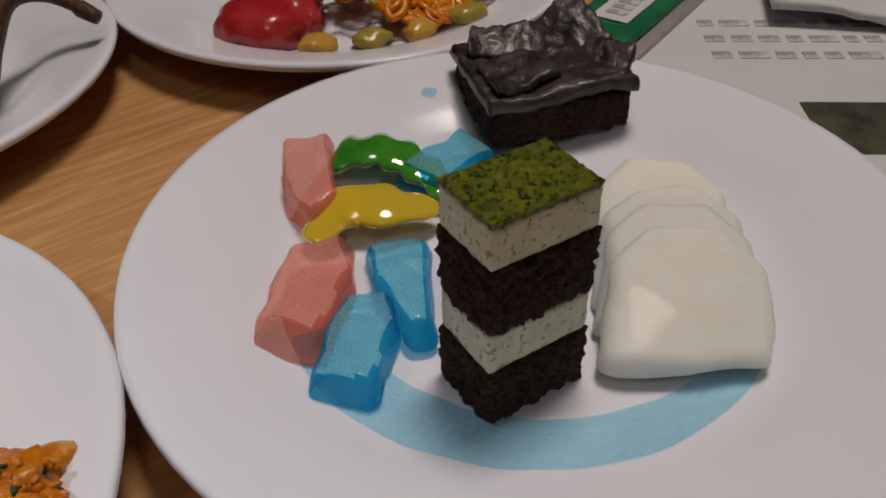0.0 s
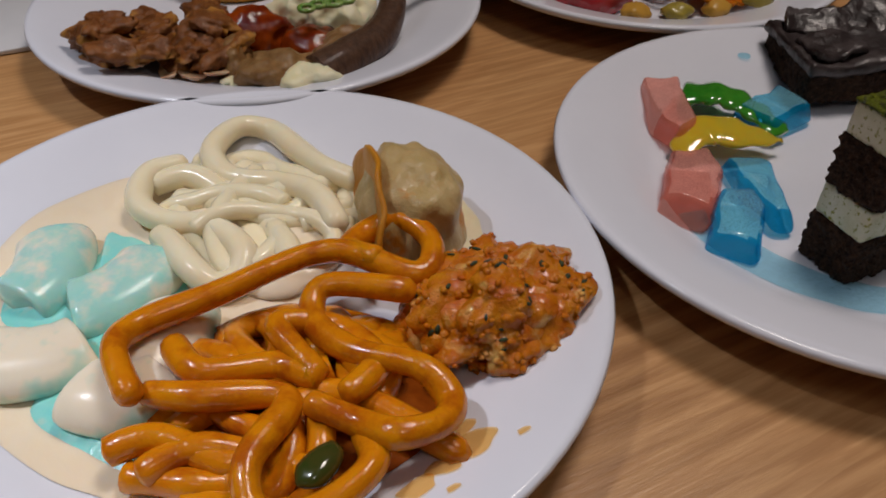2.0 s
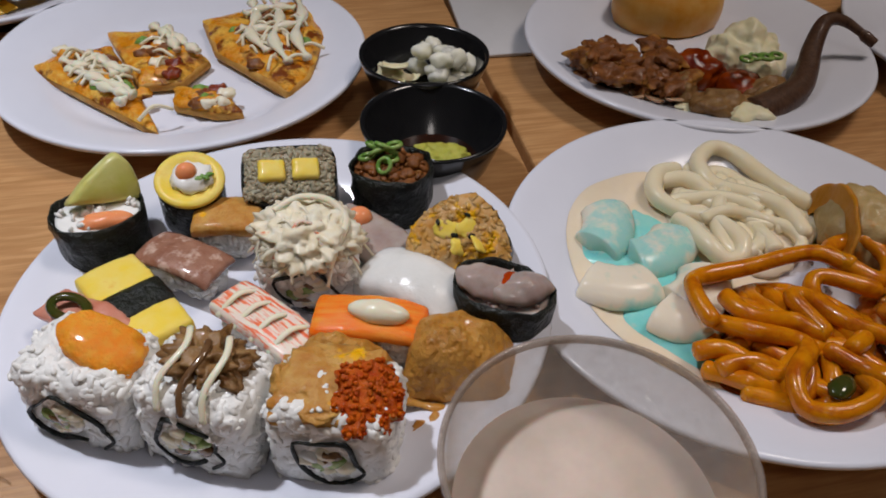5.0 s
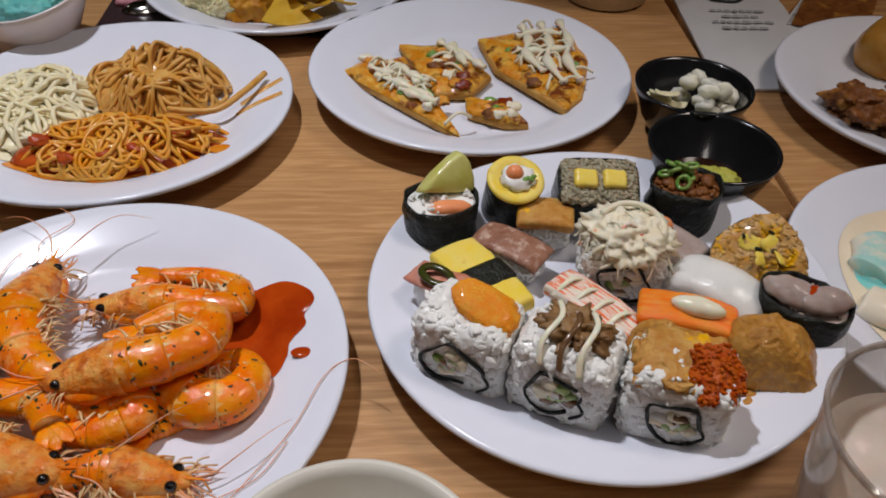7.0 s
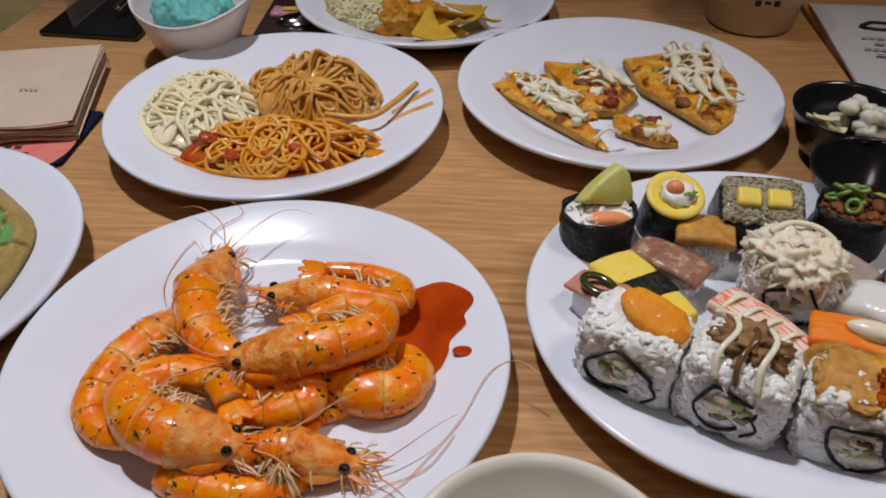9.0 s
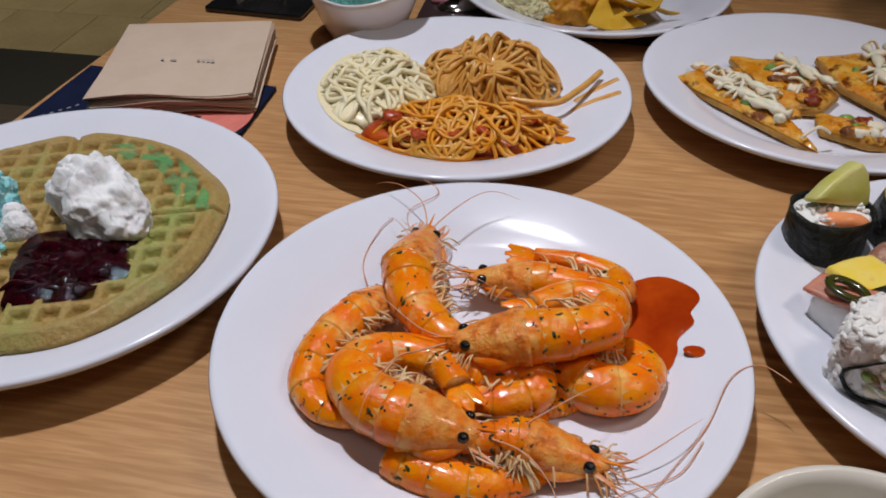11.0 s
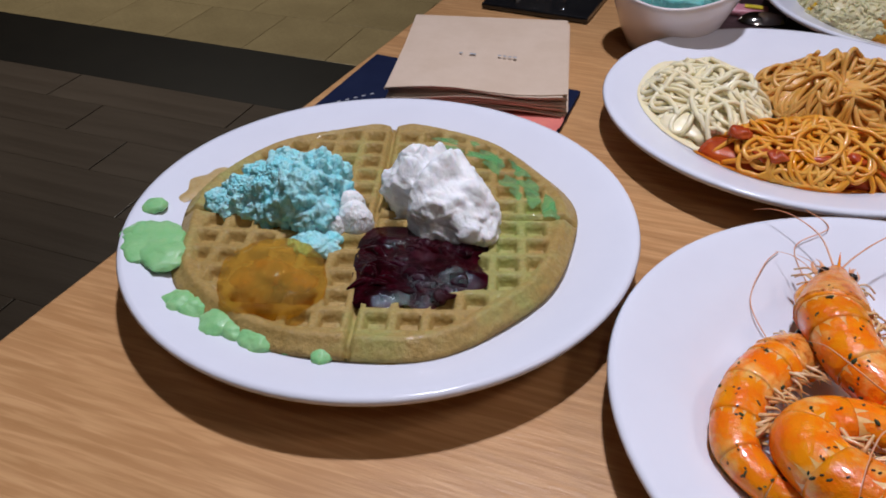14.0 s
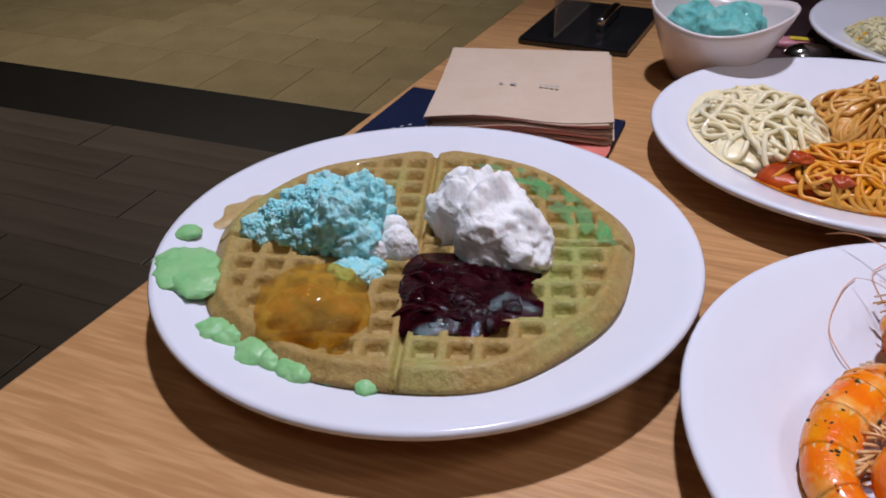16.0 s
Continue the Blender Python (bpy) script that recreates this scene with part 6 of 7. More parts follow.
part("smoked_slice", rough_box(0.050, 0.020, 0.026, 0.029, 0.0025, 0.0006, 120, 2, corner=0.001, bend=lambda p: Vector((p.x, p.y, p.z - 9 * p.x * p.x + 0.002 * math.sin(p.x * 140)))), M_HAM, ham)
part("rice", rough_box(0.040, 0.018, 0, 0.025, 0.003, 0.001, 240, 3, corner=0.005), M_RICE, ham)
placed(part("pepper_ring", tube([Vector((0.010 * math.cos(a), 0.006 * math.sin(a), 0)) for a in (k * 0.35 for k in range(18))], 0.0026, 8, 0.7, closed=True), M_PEPPER, ham, "shiny olive-green pepper ring"), -0.006, -0.002, 0.0305)

cm = roll((-0.380, 0.236), -10, 41, 0.048, 0.034, 0.040, "rice roll heaped with shredded crab and mayonnaise")
r = random.Random(11)
part("crab_mound", blob(0.026, 0.024, 0.0130, 5, 0.30, 200, 5, True, (0, 0, 0.031)), M_CRAB, cm, "shredded crab in mayonnaise")
for k in range(75):
    a, q = r.uniform(0, 6.3), math.sqrt(r.random())
    x, y = 0.026 * q * math.cos(a), 0.024 * q * math.sin(a)
    z = 0.032 + 0.014 * (1 - q * q)
    d = r.uniform(0, 6.3)
    l = r.uniform(0.004, 0.010)
    dome = lambda u, v: 0.033 + 0.014 * (1 - ((u / 0.026) ** 2 + (v / 0.024) ** 2))
    part("crab_shred", tube(spline([(x - l * math.cos(d), y - l * math.sin(d), dome(x - l * math.cos(d), y - l * math.sin(d))), (x, y, z + r.uniform(0, 0.004)), (x + l * math.cos(d + 0.6), y + l * math.sin(d + 0.6), dome(x + l * math.cos(d + 0.6), y + l * math.sin(d + 0.6)))], 4), r.uniform(0.0006, 0.0013), 6, 0.6), M_CRABSTICK if k % 5 == 0 else M_CRAB, cm)
part("mayonnaise_ribbon", tube(spline([(-0.016, 0.006, 0.046), (-0.004, 0.013, 0.049), (0.011, 0.012, 0.048), (0.020, 0.002, 0.044), (0.017, -0.012, 0.041), (0.012, -0.023, 0.034)], 7), 0.0021, 10, 0.8), M_MAYO, cm, "pale mayonnaise ribbon")

cs = nigiri("crab_stick_sushi", (-0.404, 0.198), -52, 0.058, 0.024, M_CRABSTICK, "red and white crab stick with mayonnaise stripes", 0.008, 0.015, 5, 14)
for k in range(4):
    part("mayonnaise_stripe", tube(spline([(-0.020 + 0.012 * k, -0.013, 0.018), (-0.018 + 0.012 * k, 0, 0.0248), (-0.016 + 0.012 * k, 0.013, 0.018)], 5), 0.0017, 8, 0.6), M_MAYO, cs)
nigiri("squid_sushi", (-0.330, 0.207), -46, 0.056, 0.034, M_SQUID, "smooth white squid slice on rice", 0.014, 0.016, 20, 17)
nigiri("fish_sushi", (-0.350, 0.251), -50, 0.050, 0.032, M_FISH, "translucent white fish slice on rice", 0.005, 0.018, 10, 19)
solid("mayonnaise_dot", blob(0.007, 0.0065, 0.006, 3, 0.06, 60, 3), M_PINKMAYO, (-0.351, 0.259, iz(-0.351) + 0.021), "pink mayonnaise dot on the fish", "mayonnaise")
sl = nigiri("salmon_sushi", (-0.356, 0.184), -18, 0.054, 0.026, M_SALMON, "orange salmon slice with mayonnaise on rice", 0.006, 0.022, 8, 21)
placed(part("mayonnaise", blob(0.015, 0.0065, 0.006, 4, 0.12, 70, 3), M_MAYO, sl, "pale mayonnaise dollop"), 0.004, -0.001, 0.027, 0, 0, -5)
M_TANRICE = food_mat("sauced_rice", (0.62, 0.43, 0.24), 0.25, (0.52, 0.28, 0.10), 130, bump=0.0008, bump_scale=300, sss=0.4, sss_radius=(1, 0.9, 0.7), coat=0.6, third=(0.80, 0.44, 0.05), third_scale=95, third_at=0.60, third_soft=0.05)
tr = sushi("triangle_roll", (-0.300, 0.236), "triangular seaweed roll with yellow fried rice", turn=-25)
face = [(-0.024, -0.016), (0.000, -0.020), (0.024, -0.017), (0.025, 0.000), (0.014, 0.015), (0.002, 0.022), (-0.014, 0.014), (-0.025, 0.000)]
placed(part("seaweed_wrap", prism([(1.07 * x, 1.07 * y) for x, y in face], 0, 0.030, 0.003, 1.0, 3), M_NORI, tr), 0.002, 0.006, 0.010, 42)
tri = pool(face, 0.004, 3, 10, 5.0, 0.003)
spots = on_skin(tri, 190, 4, 0.0005, -0.0003, True)
placed(part("rice_face", tri, M_TANRICE, tr, "orange fried rice"), 0.002, -0.0138, 0.0320, 42)
placed(seeds(spots, (0.0026, 0.0013, 0.0009), M_TANRICE, "rice_coat", tr, "orange rice grains", 8, lie=True), 0.002, -0.0138, 0.0320, 42)
for k, (x, y) in enumerate(((-0.006, 0.001), (0.004, 0.003), (0.001, -0.006), (0.010, -0.003))):
    placed(part("egg_piece", blob(0.0072, 0.0050, 0.0013, 70 + k, 0.45, 200, 3), M_EGG, tr, "bright yellow egg piece"), 0.002 + x, -0.0138 + 0.74 * y - 0.0022, 0.0322 + 0.67 * y + 0.0024, 42, 0, 35 * k)
for k, (x, y) in enumerate(((-0.002, -0.002), (0.006, -0.001), (-0.012, 0.003), (0.002, 0.009))):
    placed(part("seaweed_bit", blob(0.0022, 0.0014, 0.0012, 80 + k, 0.4, 300, 2), M_NORI, tr, "black seaweed bit"), 0.002 + x, -0.0138 + 0.74 * y - 0.0028, 0.0322 + 0.67 * y + 0.0036, 42, 0, 50 * k)
g3 = wrapped((-0.2915, 0.185), -34, 0.050, 0.034, 0.030, M_FISH, 15, "seaweed sushi with squid and red sauce")
for k, (x, y) in enumerate(((-0.008, -0.003), (0.008, 0.000))):
    placed(part("squid_strip", blob(0.016, 0.010, 0.007, k, 0.22, 70, 4), M_FISH, g3, "glossy squid strip"), x, y, 0.029, 0, 0, 40 * k)
placed(part("red_sauce", blob(0.0055, 0.0075, 0.0025, 3, 0.2, 100, 3), M_CHILLI, g3), 0.003, -0.002, 0.034)
for at, turn, size in (((-0.3165, 0.157), -22, (0.031, 0.023, 0.029)), ((-0.368, 0.166), -14, (0.028, 0.013, 0.025))):
    pouch = sushi("tofu_pouch", at, "glossy brown fried tofu pouch", "tofu pouches", turn)
    tall = 1.3 * size[2]
    lean = lambda p: Vector((p.x * (1 - 0.42 * max(0.0, p.z / tall) ** 1.6) - 0.005 * p.z / tall, p.y * (1 - 0.45 * max(0.0, p.z / tall) ** 1.5), p.z * (1 - 5.0 * abs(p.x)) + 0.0030 * noise.noise(p * 75 + Vector((turn, 0, 0)))))
    part("skin", rough_box(1.75 * size[0], 1.75 * size[1], 0, tall, 0.0014, 0.0012, 330, 5 + turn, corner=0.010, bend=lean), M_INARI, pouch)
    part("folded_edge", tube(spline([(-0.85 * size[0], -0.80 * size[1], 0.0035), (-0.3 * size[0], -0.93 * size[1], 0.0042), (0.35 * size[0], -0.93 * size[1], 0.0036), (0.85 * size[0], -0.78 * size[1], 0.0040)], 6), lambda u: 0.0024 + 0.0007 * math.sin(21 * u), 10, 0.7), M_INARI, pouch, "folded lower edge of the pouch")
r = random.Random(9)
solid("fried_crumb", blob(0.011, 0.007, 0.006, 3, 0.6, 200, 4), M_FRIEDRICE, (-0.336, 0.131, iz(-0.336)), "golden fried crumb on the plate", "crumb", turn=20)

# ---- the rice and nacho plate ----
M_PILAF = food_mat("yellow_rice", (0.66, 0.60, 0.36), 0.35, (0.72, 0.68, 0.50), 200, third=(0.70, 0.46, 0.03), third_scale=60, third_at=0.66)
M_NACHO = food_mat("corn_chip", (0.62, 0.42, 0.13), 0.4, (0.55, 0.34, 0.09), 60, bump=0.0006, bump_scale=200)
M_GOLDFRY = food_mat("golden_fried_crust", (0.42, 0.18, 0.035), 0.4, (0.55, 0.30, 0.09), 90, bump=0.0018, bump_scale=200)
zj = dish("J")
pil = thing("rice_heap", (-0.690, 0.652, WELL), "heap of yellow fried rice", "rice", turn=-35)
bm = blob(0.050, 0.034, 0.022, 3, 0.2, 60, 4)
spots = on_skin(bm, 700, 2, 0.001, 0.0003, True)
part("rice_core", bm, M_PILAF, pil)
seeds(spots, (0.0034, 0.0014, 0.0013), M_PILAF, "rice_coat", pil, "yellow rice grains", 4)
for x, y, s in ((-0.655, 0.628, 0.028), (-0.625, 0.640, 0.022)):
    solid("fried_chicken", blob(s, s * 0.85, s * 0.8, 7 + s * 500, 0.3, 70, 5), M_GOLDFRY, (x, y, zj(x, y)), "golden fried chicken chunk", "chicken", "fried chicken chunks")
for k, (x, y, a, tilt) in enumerate(((-0.615, 0.592, 20, 18), (-0.590, 0.606, 60, -25), (-0.578, 0.630, 110, 25), (-0.600, 0.620, 160, 35))):
    bm = prism([(-0.028, -0.018), (0.030, -0.016), (0.002, 0.034)], 0, 0.0018, 0.0006)
    bmesh.ops.subdivide_edges(bm, edges=bm.edges, cuts=5, use_grid_fill=True)
    for v in bm.verts:
        v.co.z += 9 * v.co.x * v.co.x + 0.001 * noise.noise(v.co * 120)
    ob = solid("nacho_chip", bm, M_NACHO, (x, y, zj(x, y) + 0.010 + 0.002 * k), "curved yellow corn chip", "chip", "corn chips", turn=a)
    ob.matrix_basis = ob.matrix_basis @ pose(0, 0, 0, tilt, 8, 0)

# ---- what the bowls hold ----
M_PICKLE = food_mat("pickled_onion", (0.86, 0.84, 0.74), 0.12, (0.80, 0.77, 0.62), 60, bump=0.0003, sss=0.9, sss_radius=(1, 0.97, 0.85), sss_scale=0.010, coat=0.4)
M_WASABI = food_mat("wasabi", (0.42, 0.42, 0.12), 0.5, (0.5, 0.49, 0.17), 90, bump=0.0014, bump_scale=300)
M_SOY = mat("soy_sauce", (0.018, 0.006, 0.003), 0.04, (0.03, 0.009, 0.004), 40, coat=0.5)
B1, B2 = (-0.283, 0.4235), (-0.294, 0.338)
r = random.Random(2)
for k in range(18):
    a, q = r.uniform(-1.9, 2.2), math.sqrt(r.random()) * 0.024
    solid("pickled_onion", blob(0.0085, 0.007, 0.0065, k, 0.35, 140, 3, False), M_PICKLE, (B1[0] + 0.010 + q * math.cos(a), B1[1] + q * math.sin(a), 0.022 + 0.0075 * (k % 3)), "glossy white pickled onion piece", "onion", "pickled onions", turn=50 * k)
for k in range(8):
    solid("ginger_slice", slab(0.018, 0.012, 0.0015, k, 22, 0.002), M_POTATO, (B1[0] - 0.020 + r.uniform(-0.008, 0.008), B1[1] + r.uniform(-0.016, 0.010), 0.018 + 0.0022 * k), "thin pale pickled ginger slice", "ginger", "ginger slices", turn=r.uniform(0, 180))
solid("soy_sauce", lathe([(0, 0.0142), (0.0292, 0.0142), (0.0294, 0.0135)], 48), M_SOY, (*B2, 0), "dark soy sauce in the black bowl", "sauce")
solid("wasabi", blob(0.020, 0.013, 0.010, 6, 0.3, 120, 5), M_WASABI, (B2[0] + 0.006, B2[1] - 0.004, 0.0125), "green wasabi lump in the soy sauce", "wasabi", turn=-15)
M_ICE = food_mat("mint_ice_cream", (0.17, 0.44, 0.42), 0.45, (0.26, 0.54, 0.50), 60, bump=0.0018, bump_scale=180, sss=0.3, third=(0.10, 0.30, 0.30), third_scale=50, third_at=0.62)

# ---- the far side of the table ----
SBX, SBY = -0.838, 0.570
bm = lathe([(0, 0.005), (0.026, 0.005), (0.028, 0), (0.031, 0.0008), (0.040, 0.018), (0.0525, 0.050), (0.054, 0.056), (0.0525, 0.057), (0.050, 0.052), (0.036, 0.018), (0.020, 0.010), (0, 0.009)], 72)
for v in bm.verts:
    k = max(0.0, v.co.z - 0.03) / 0.027
    a = math.atan2(v.co.y, v.co.x)
    v.co.z += 0.006 * k * math.cos(2 * a)
    v.co.x *= 1 + 0.10 * k * max(0, math.cos(a))
solid("dessert_bowl", bm, M_PINKBOWL, (SBX, SBY, 0), "white wavy-rimmed bowl of mint ice cream", "bowl")
for k, (x, y) in enumerate(((-0.016, 0.004), (0.014, 0.010), (0.008, -0.014))):
    solid("ice_cream_scoop", blob(0.023, 0.022, 0.020, 60 + k, 0.22, 70, 5), M_ICE, (SBX + x, SBY + y, 0.034), "blue-green mint ice cream scoop", "ice cream", "ice cream scoops")
M_CUP = mat("beige_stoneware", (0.60, 0.52, 0.38), 0.3, (0.55, 0.47, 0.34), 30, coat=0.2)
M_INK = mat("black_print", (0.02, 0.02, 0.022), 0.5, (0.03, 0.03, 0.03), 60)
cup = thing("paper_cup", (-0.292, 0.690, 0), "beige round cup with a small dark print", "cup")
part("body", lathe([(0, 0.002), (0.036, 0.002), (0.040, 0.0), (0.044, 0.003), (0.052, 0.09), (0.051, 0.092), (0.050, 0.09), (0.042, 0.006), (0, 0.005)], 64), M_CUP, cup)
for k in range(3):
    placed(part("printed_mark", box(-0.003, 0.003, -0.0006, 0.0006, 0, 0.006, 0.0004), M_INK, cup, "dark printed mark"), -0.010 + 0.009 * k, -0.0470, 0.034 + 0.002 * (k % 2), -5)

M_PAPER = mat("white_paper", (0.60, 0.60, 0.62), 0.6, (0.56, 0.56, 0.58), 20, bump=0.0008, bump_scale=35)
M_GREY = mat("grey_print", (0.20, 0.20, 0.21), 0.6, (0.55, 0.55, 0.57), 120)


def sheet(name, outline, z, material, label, category, thick=0.0006, crease=0.0008, parent=None, at=(0, 0)):
    bm = prism([Vector(p) - Vector(at) for p in outline], 0, thick, 0)
    bmesh.ops.subdivide_edges(bm, edges=bm.edges, cuts=6, use_grid_fill=True)
    for v in bm.verts:
        v.co.z += crease * noise.noise(v.co * 25 + Vector((z * 900, 0, 0)))
    if parent:
        return part(name, bm, material, parent, label, False)
    return solid(name, bm, material, (at[0], at[1], z), label, category, smooth=False)


bag = thing("paper_sleeve", (-0.170, 0.600, 0.0005), "white paper cutlery sleeve with dark print", "paper sleeve", turn=-3)
bm = box(-0.056, 0.056, -0.115, 0.13, 0, 0.0022, 0.0008)
bmesh.ops.subdivide_edges(bm, edges=bm.edges, cuts=6, use_grid_fill=True)
for v in bm.verts:
    if v.co.z > 0.001:
        v.co.z += 0.0015 * (1 + noise.noise(v.co * 30))
part("sleeve", bm, M_PAPER, bag)
placed(part("printed_emblem", tube([Vector((0.017 * math.cos(a) + 0.003 * math.sin(3 * a), 0.009 * math.sin(a), 0)) for a in (k * 0.35 for k in range(18))], 0.0026, 6, 0.12, closed=True), M_INK, bag, "black outlined oval emblem"), 0.0, 0.072, 0.0056)
r = random.Random(4)
for row, wdt in enumerate((0.052, 0.034, 0.060, 0.046)):
    x = -wdt / 2
    while x < wdt / 2:
        l = r.uniform(0.004, 0.010)
        placed(part("printed_bar", box(0, l, -0.0022, 0.0022, 0, 0.0003), M_GREY, bag, "grey printed text bar", False), x, 0.040 - 0.013 * row, 0.0052)
        x += l + 0.0022
card = thing("picture_card", (-0.070, 0.640, 0.001), "stack of dark printed cards", "card", turn=-38)
for k in range(4):
    placed(part("card", box(-0.034, 0.034, -0.055, 0.055, 0, 0.0012, 0.0003), (M_BEEF, M_PAPER, M_GREY)[k % 3], card, "", False), 0.002 * k, 0.001 * k, 0.0013 * k, 0, 0, 2 * k)

# printed sheet, green packet and tissue beside the dessert plate
M_DARKPIC = mat("dark_photo_print", (0.03, 0.03, 0.03), 0.45, (0.10, 0.11, 0.05), 35, third=(0.22, 0.12, 0.05), third_scale=22, third_at=0.6)
mat_sheet = thing("printed_sheet", (0.36, 0.17, 0.0006), "white printed table sheet with dark pictures", "paper", turn=-40)
part("sheet", box(-0.11, 0.15, -0.10, 0.10, 0, 0.0006), M_PAPER, mat_sheet, "", False)
placed(part("printed_picture", box(-0.06, 0.10, -0.045, 0.0, 0, 0.0004), M_DARKPIC, mat_sheet, "dark food picture", False), 0.02, -0.035, 0.0007)
r = random.Random(8)
for row in range(3):
    x = -0.07
    while x < 0.05:
        l = r.uniform(0.006, 0.016)
        placed(part("printed_bar", box(0, l, -0.004, 0.004, 0, 0.0003), M_GREY, mat_sheet, "grey printed text bar", False), x, 0.055 - 0.020 * row, 0.0007)
        x += l + 0.004
tis = solid("tissue", rough_box(0.15, 0.10, 0.0, 0.006, 0.005, 0.002, 40, 5, corner=0.001, bend=lambda p: p + Vector((0, 0, 0.008 * abs(math.sin(p.x * 20)) + 0.002))), M_PAPER, (0.455, 0.205, 0.001), "crumpled white tissue on the printed sheet", "tissue", turn=-50)
M_GREENPK = mat("green_packet_foil", (0.015, 0.13, 0.055), 0.2, (0.03, 0.18, 0.08), 40, coat=0.4)
pk = thing("green_packet", (0.325, 0.292, 0.001), "long green packet with a pale printed label", "packet", turn=18)
part("wrapper", rough_box(0.115, 0.042, 0, 0.006, 0.004, 0.0008, 80, 3, corner=0.0025), M_GREENPK, pk)
placed(part("label", box(-0.034, 0.034, -0.011, 0.011, 0, 0.0006, 0.0002), M_PAPER, pk, "pale paper label", False), 0.004, 0.0, 0.0066)
for k in range(7):
    placed(part("printed_bar", box(-0.0028, 0.0028, -0.006, 0.006, 0, 0.0003), M_GREY, pk, "dark printed text bar", False), -0.020 + 0.0082 * k, 0, 0.0073)
part("clear_edge", box(-0.058, 0.058, -0.030, -0.0215, 0, 0.003, 0.001), mat("silver_film", (0.5, 0.48, 0.45), 0.25, metal=0.4), pk, "silvery crimped edge")

# napkins, menu and stand at the table's end
M_NAPKIN = mat("kraft_napkin", (0.60, 0.47, 0.36), 0.75, (0.56, 0.43, 0.32), 40, bump=0.0003, bump_scale=500)
M_NAVY = mat("navy_board", (0.006, 0.010, 0.034), 0.6, (0.009, 0.014, 0.042), 40, spec=0.12)
M_FLYER = mat("coral_print", (0.72, 0.22, 0.17), 0.4, (0.66, 0.18, 0.15), 60)
menu = thing("menu_board", (0, 0, 0.0005), "dark navy menu folder lying on the table", "menu")
part("cover", prism([(-1.066, 0.330), (-1.060, 0.462), (-0.885, 0.450), (-0.886, 0.372), (-0.930, 0.330)], 0, 0.004, 0.001), M_NAVY, menu, "", False)
r = random.Random(6)
for k in range(5):
    placed(part("printed_bar", box(-0.0014, 0.0014, -0.0008, 0.0008, 0, 0.0002), M_GREY, menu, "small pale lettering", False), -1.050 + 0.0045 * k, 0.371 + 0.005 * k, 0.0042, 0, 0, 48)
fly = thing("round_flyer", (-0.938, 0.392, 0.0046), "round coral flyer with dark lettering", "flyer")
part("disc", lathe([(0, 0), (0.052, 0), (0.0525, 0.0005), (0.052, 0.0008), (0, 0.0008)], 48), M_FLYER, fly)
for row in range(4):
    for k in range(7 - row):
        placed(part("printed_bar", box(-0.0026, 0.0026, -0.0022, 0.0022, 0, 0.0002), M_INK, fly, "dark printed lettering", False), -0.012 + 0.0085 * k - 0.001 * row, -0.032 + 0.009 * row, 0.0009, 0, 0, r.uniform(-8, 8))
nap = thing("napkin_stack", (-0.965, 0.463, 0.0055), "stack of folded brown paper napkins", "napkins", turn=12)
for k in range(16):
    w = 0.064 + r.uniform(-0.002, 0.002)
    bm = box(-w, w, -0.076 + r.uniform(-0.002, 0.002), 0.062, 0, 0.00105, 0.0003)
    bmesh.ops.subdivide_edges(bm, edges=[e for e in bm.edges if e.calc_length() > 0.05], cuts=7, use_grid_fill=True)
    for v in bm.verts:
        lift = max(0.0, (v.co.y + 0.02)) * 0.02
        v.co.z += 0.00105 * k + (0.0020 * math.sin(v.co.x * 55 + 0.2 * k) * max(0, -v.co.y) / 0.08 + lift * (k / 16))
    placed(part("napkin", bm, M_NAPKIN, nap, "", False), r.uniform(-0.0015, 0.0015), r.uniform(-0.002, 0.002), 0, 0, 0, r.uniform(-1.2, 1.2))
for k, x in enumerate((-0.018, -0.010, -0.0075, 0.012, 0.016, 0.020, 0.024)):
    placed(part("printed_bar", box(-0.0012, 0.0012, -0.0013, 0.0013, 0, 0.0002), M_GREY, nap, "small dark printed bar", False), x, -0.016 - 0.0006 * k, 0.0184, 1)
stand = thing("stand_base", (-0.958, 0.660, 0.0005), "black tray with a clear upright card holder", "card holder", turn=-4)
part("tray", box(-0.052, 0.052, -0.062, 0.075, 0, 0.006, 0.002), M_BLACK, stand, "", False)
placed(part("clear_sheet", box(-0.0015, 0.0015, -0.05, 0.06, 0, 0.14, 0.0004), M_GLASS, stand, "clear upright plastic sheet", False), -0.020, 0, 0.0062)
placed(part("metal_clip", box(-0.004, 0.004, -0.03, 0.03, 0, 0.012, 0.002), mat("chrome", (0.7, 0.7, 0.72), 0.15, metal=1.0), stand, "shiny metal clip"), 0.014, 0.01, 0.0062)
M_DARKMAT = mat("dark_tray", (0.030, 0.016, 0.018), 0.35, (0.045, 0.025, 0.026), 30, bump=0.0004, bump_scale=200)
solid("serving_mat", box(-0.800, -0.500, 0.592, 0.90, 0.0004, 0.0016, 0.0005), M_DARKMAT, (0, 0, 0), "dark wine-coloured table mat under the plate", "mat", smooth=False)
spoon = thing("spoon", (-0.762, 0.652, 0.0030), "shiny steel spoon with a pink sweet", "spoon", turn=15)
M_STEEL = mat("polished_steel", (0.62, 0.61, 0.60), 0.12, metal=1.0)
part("bowl", pool([(-0.022, 0), (-0.012, 0.012), (0.012, 0.012), (0.022, 0), (0.012, -0.012), (-0.012, -0.012)], 0.006), M_STEEL, spoon)
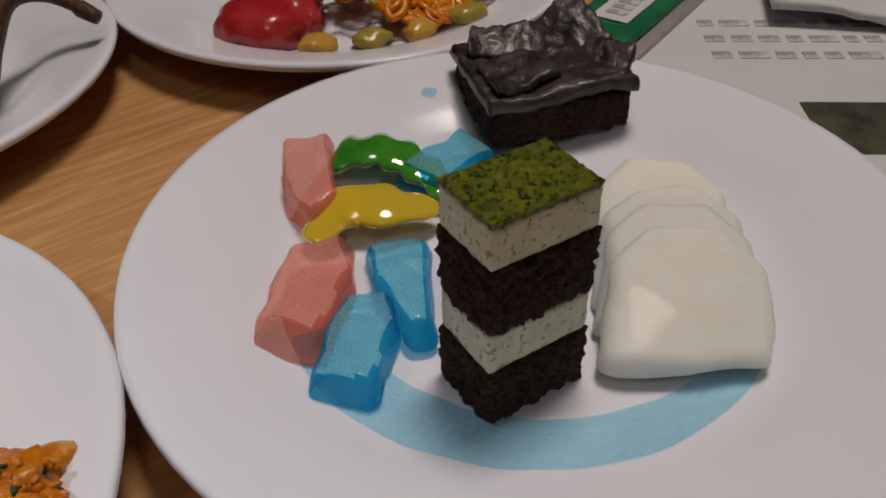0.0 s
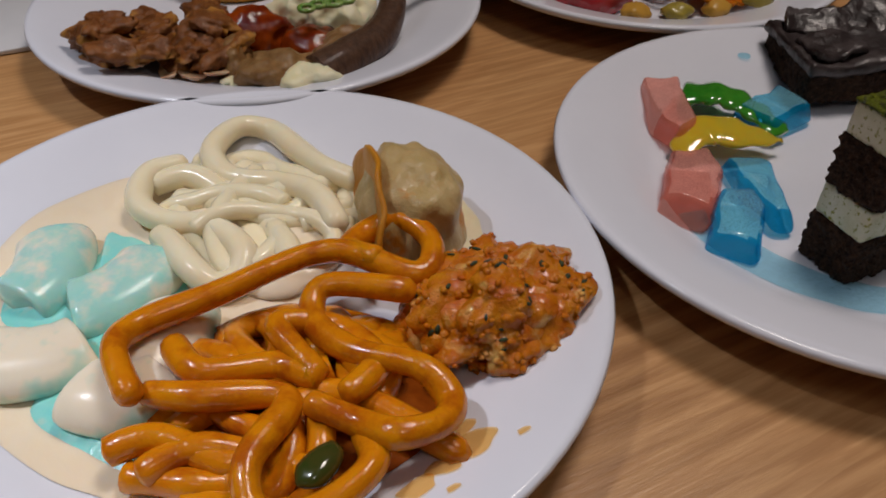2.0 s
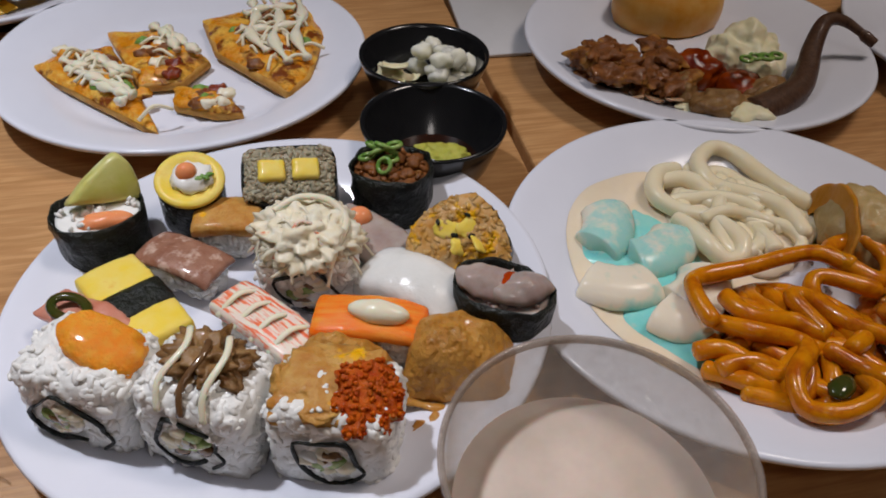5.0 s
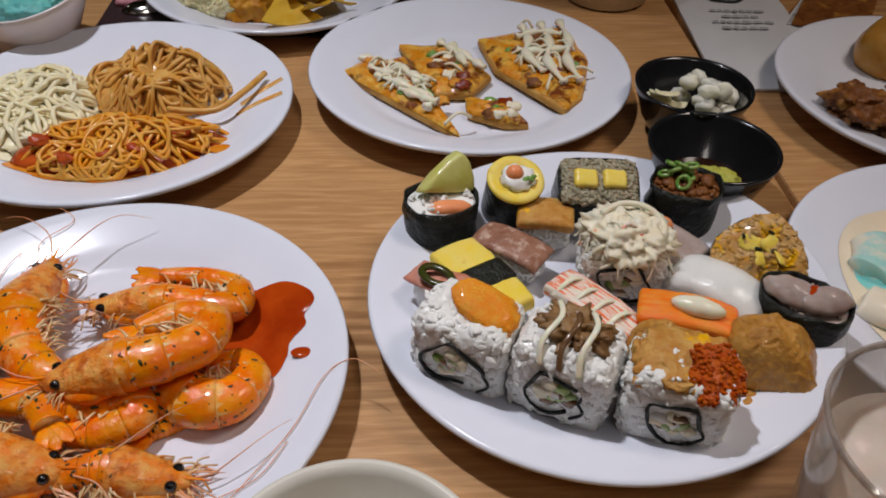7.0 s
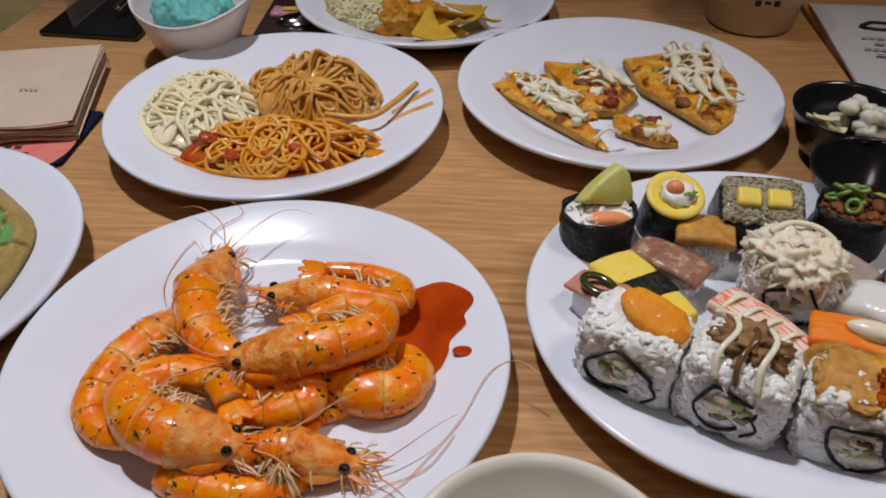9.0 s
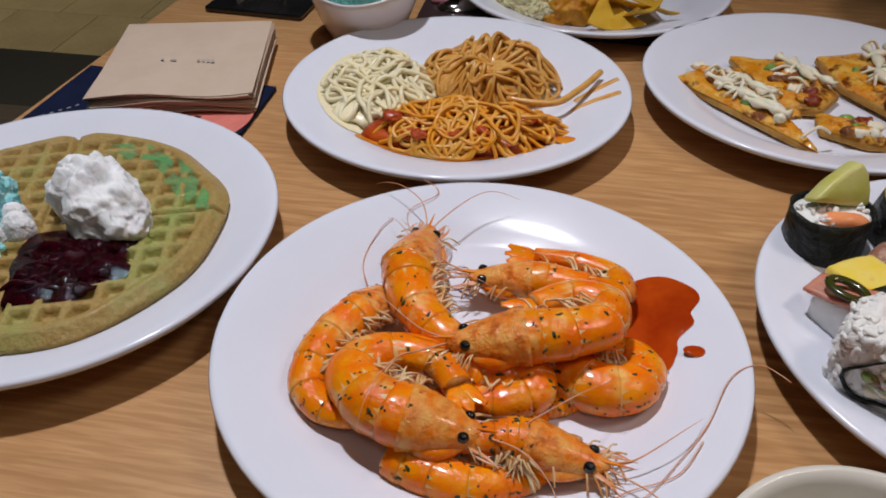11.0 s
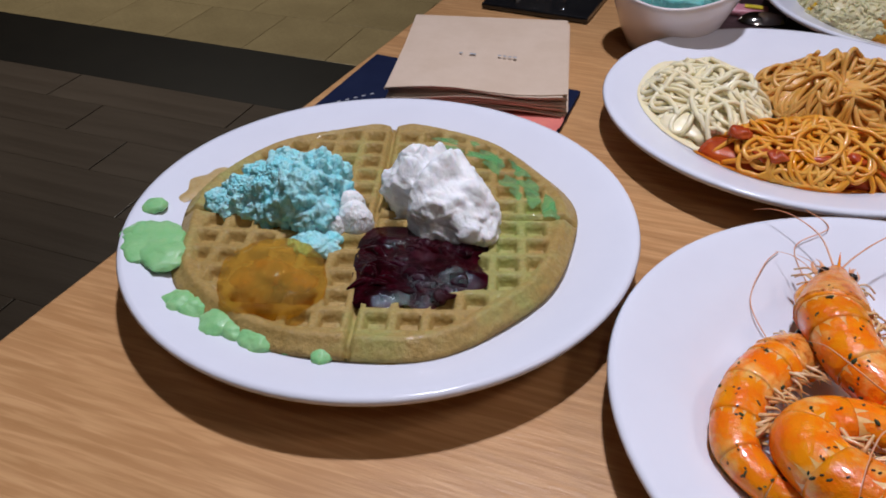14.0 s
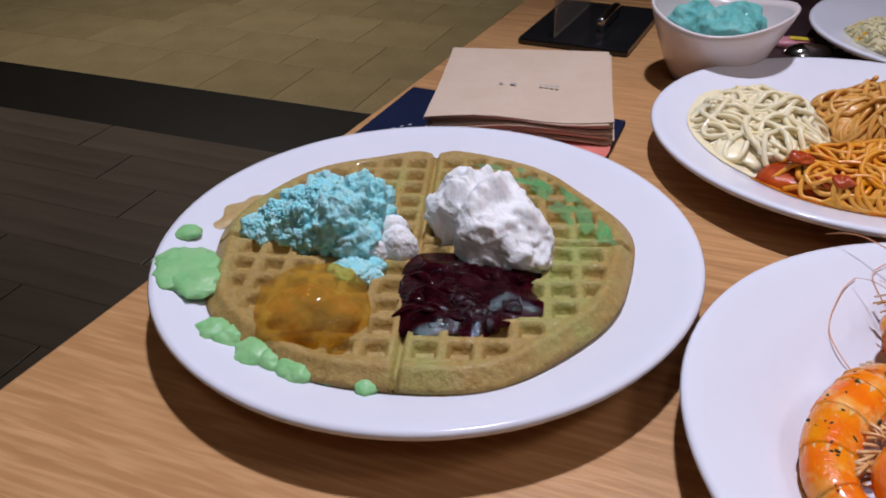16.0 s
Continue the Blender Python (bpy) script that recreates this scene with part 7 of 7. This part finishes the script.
part("handle", tube(spline([(0.020, 0, 0.003), (0.050, 0.004, 0.006), (0.10, 0.008, 0.003)], 6), 0.003, 8, 0.4), M_STEEL, spoon)
sw = thing("wrapped_sweet", (-0.775, 0.668, 0.0018), "small pink and yellow wrapped sweet", "sweet")
part("wrapper", rough_box(0.034, 0.022, 0, 0.006, 0.003, 0.001, 120, 2, corner=0.002), mat("pink_foil", (0.60, 0.25, 0.30), 0.3), sw)
placed(part("label", box(-0.008, 0.008, -0.004, 0.004, 0, 0.0008), mat("yellow_label", (0.75, 0.6, 0.05), 0.3), sw, "yellow label", False), 0.004, 0, 0.0066)

# ---- floor beyond the table ----
M_PLANK = mat("dark_floor_board", (0.115, 0.094, 0.078), 0.30, (0.085, 0.068, 0.055), 3, stretch=(1, 8, 1), bump=0.0006, bump_scale=40, per_piece=0.10)
M_STRIP = mat("black_strip", (0.006, 0.005, 0.004), 0.5, (0.009, 0.008, 0.006), 10)
M_TILE = mat("beige_floor_tile", (0.36, 0.29, 0.16), 0.38, (0.30, 0.24, 0.13), 6, fine=0.2, bump=0.0006, bump_scale=60, per_piece=0.12)
floor = bpy.data.objects["floor"]
# one even black strip across the floor, where boards meet tiles
part("threshold_strip", box(-4.8, 0.6, 1.62, 1.955, -0.75, -0.742), M_STRIP, floor, "black strip between the two floors", False)
me = part("floor_board", box(-0.1498, 0.1498, -0.0748, 0.0748, 0, 0.008, 0.0006), M_PLANK, floor, "", False)
first = True
for row in range(13):
    for k in range(9):
        x, y = -4.1 + 0.6 * k + 0.2 * (row % 3), 1.545 - 0.15 * row
        if first:
            ob, first = me, False
        else:
            ob = new("floor_board", me.data)
            ob.parent = floor
        ob.matrix_basis = pose(x, y, -0.75, 0, 0, 0) @ Matrix.Diagonal((1.99, 1, 1, 1))
me = part("floor_tile", box(-0.1492, 0.1492, -0.1492, 0.1492, 0, 0.008, 0.0012), M_TILE, floor, "", False)
first = True
for row in range(8):
    for k in range(14):
        if first:
            ob, first = me, False
        else:
            ob = new("floor_tile", me.data)
            ob.parent = floor
        ob.matrix_basis = pose(-4.2 + 0.3 * k + 0.15 * (row % 2), 2.105 + 0.3 * row, -0.75)
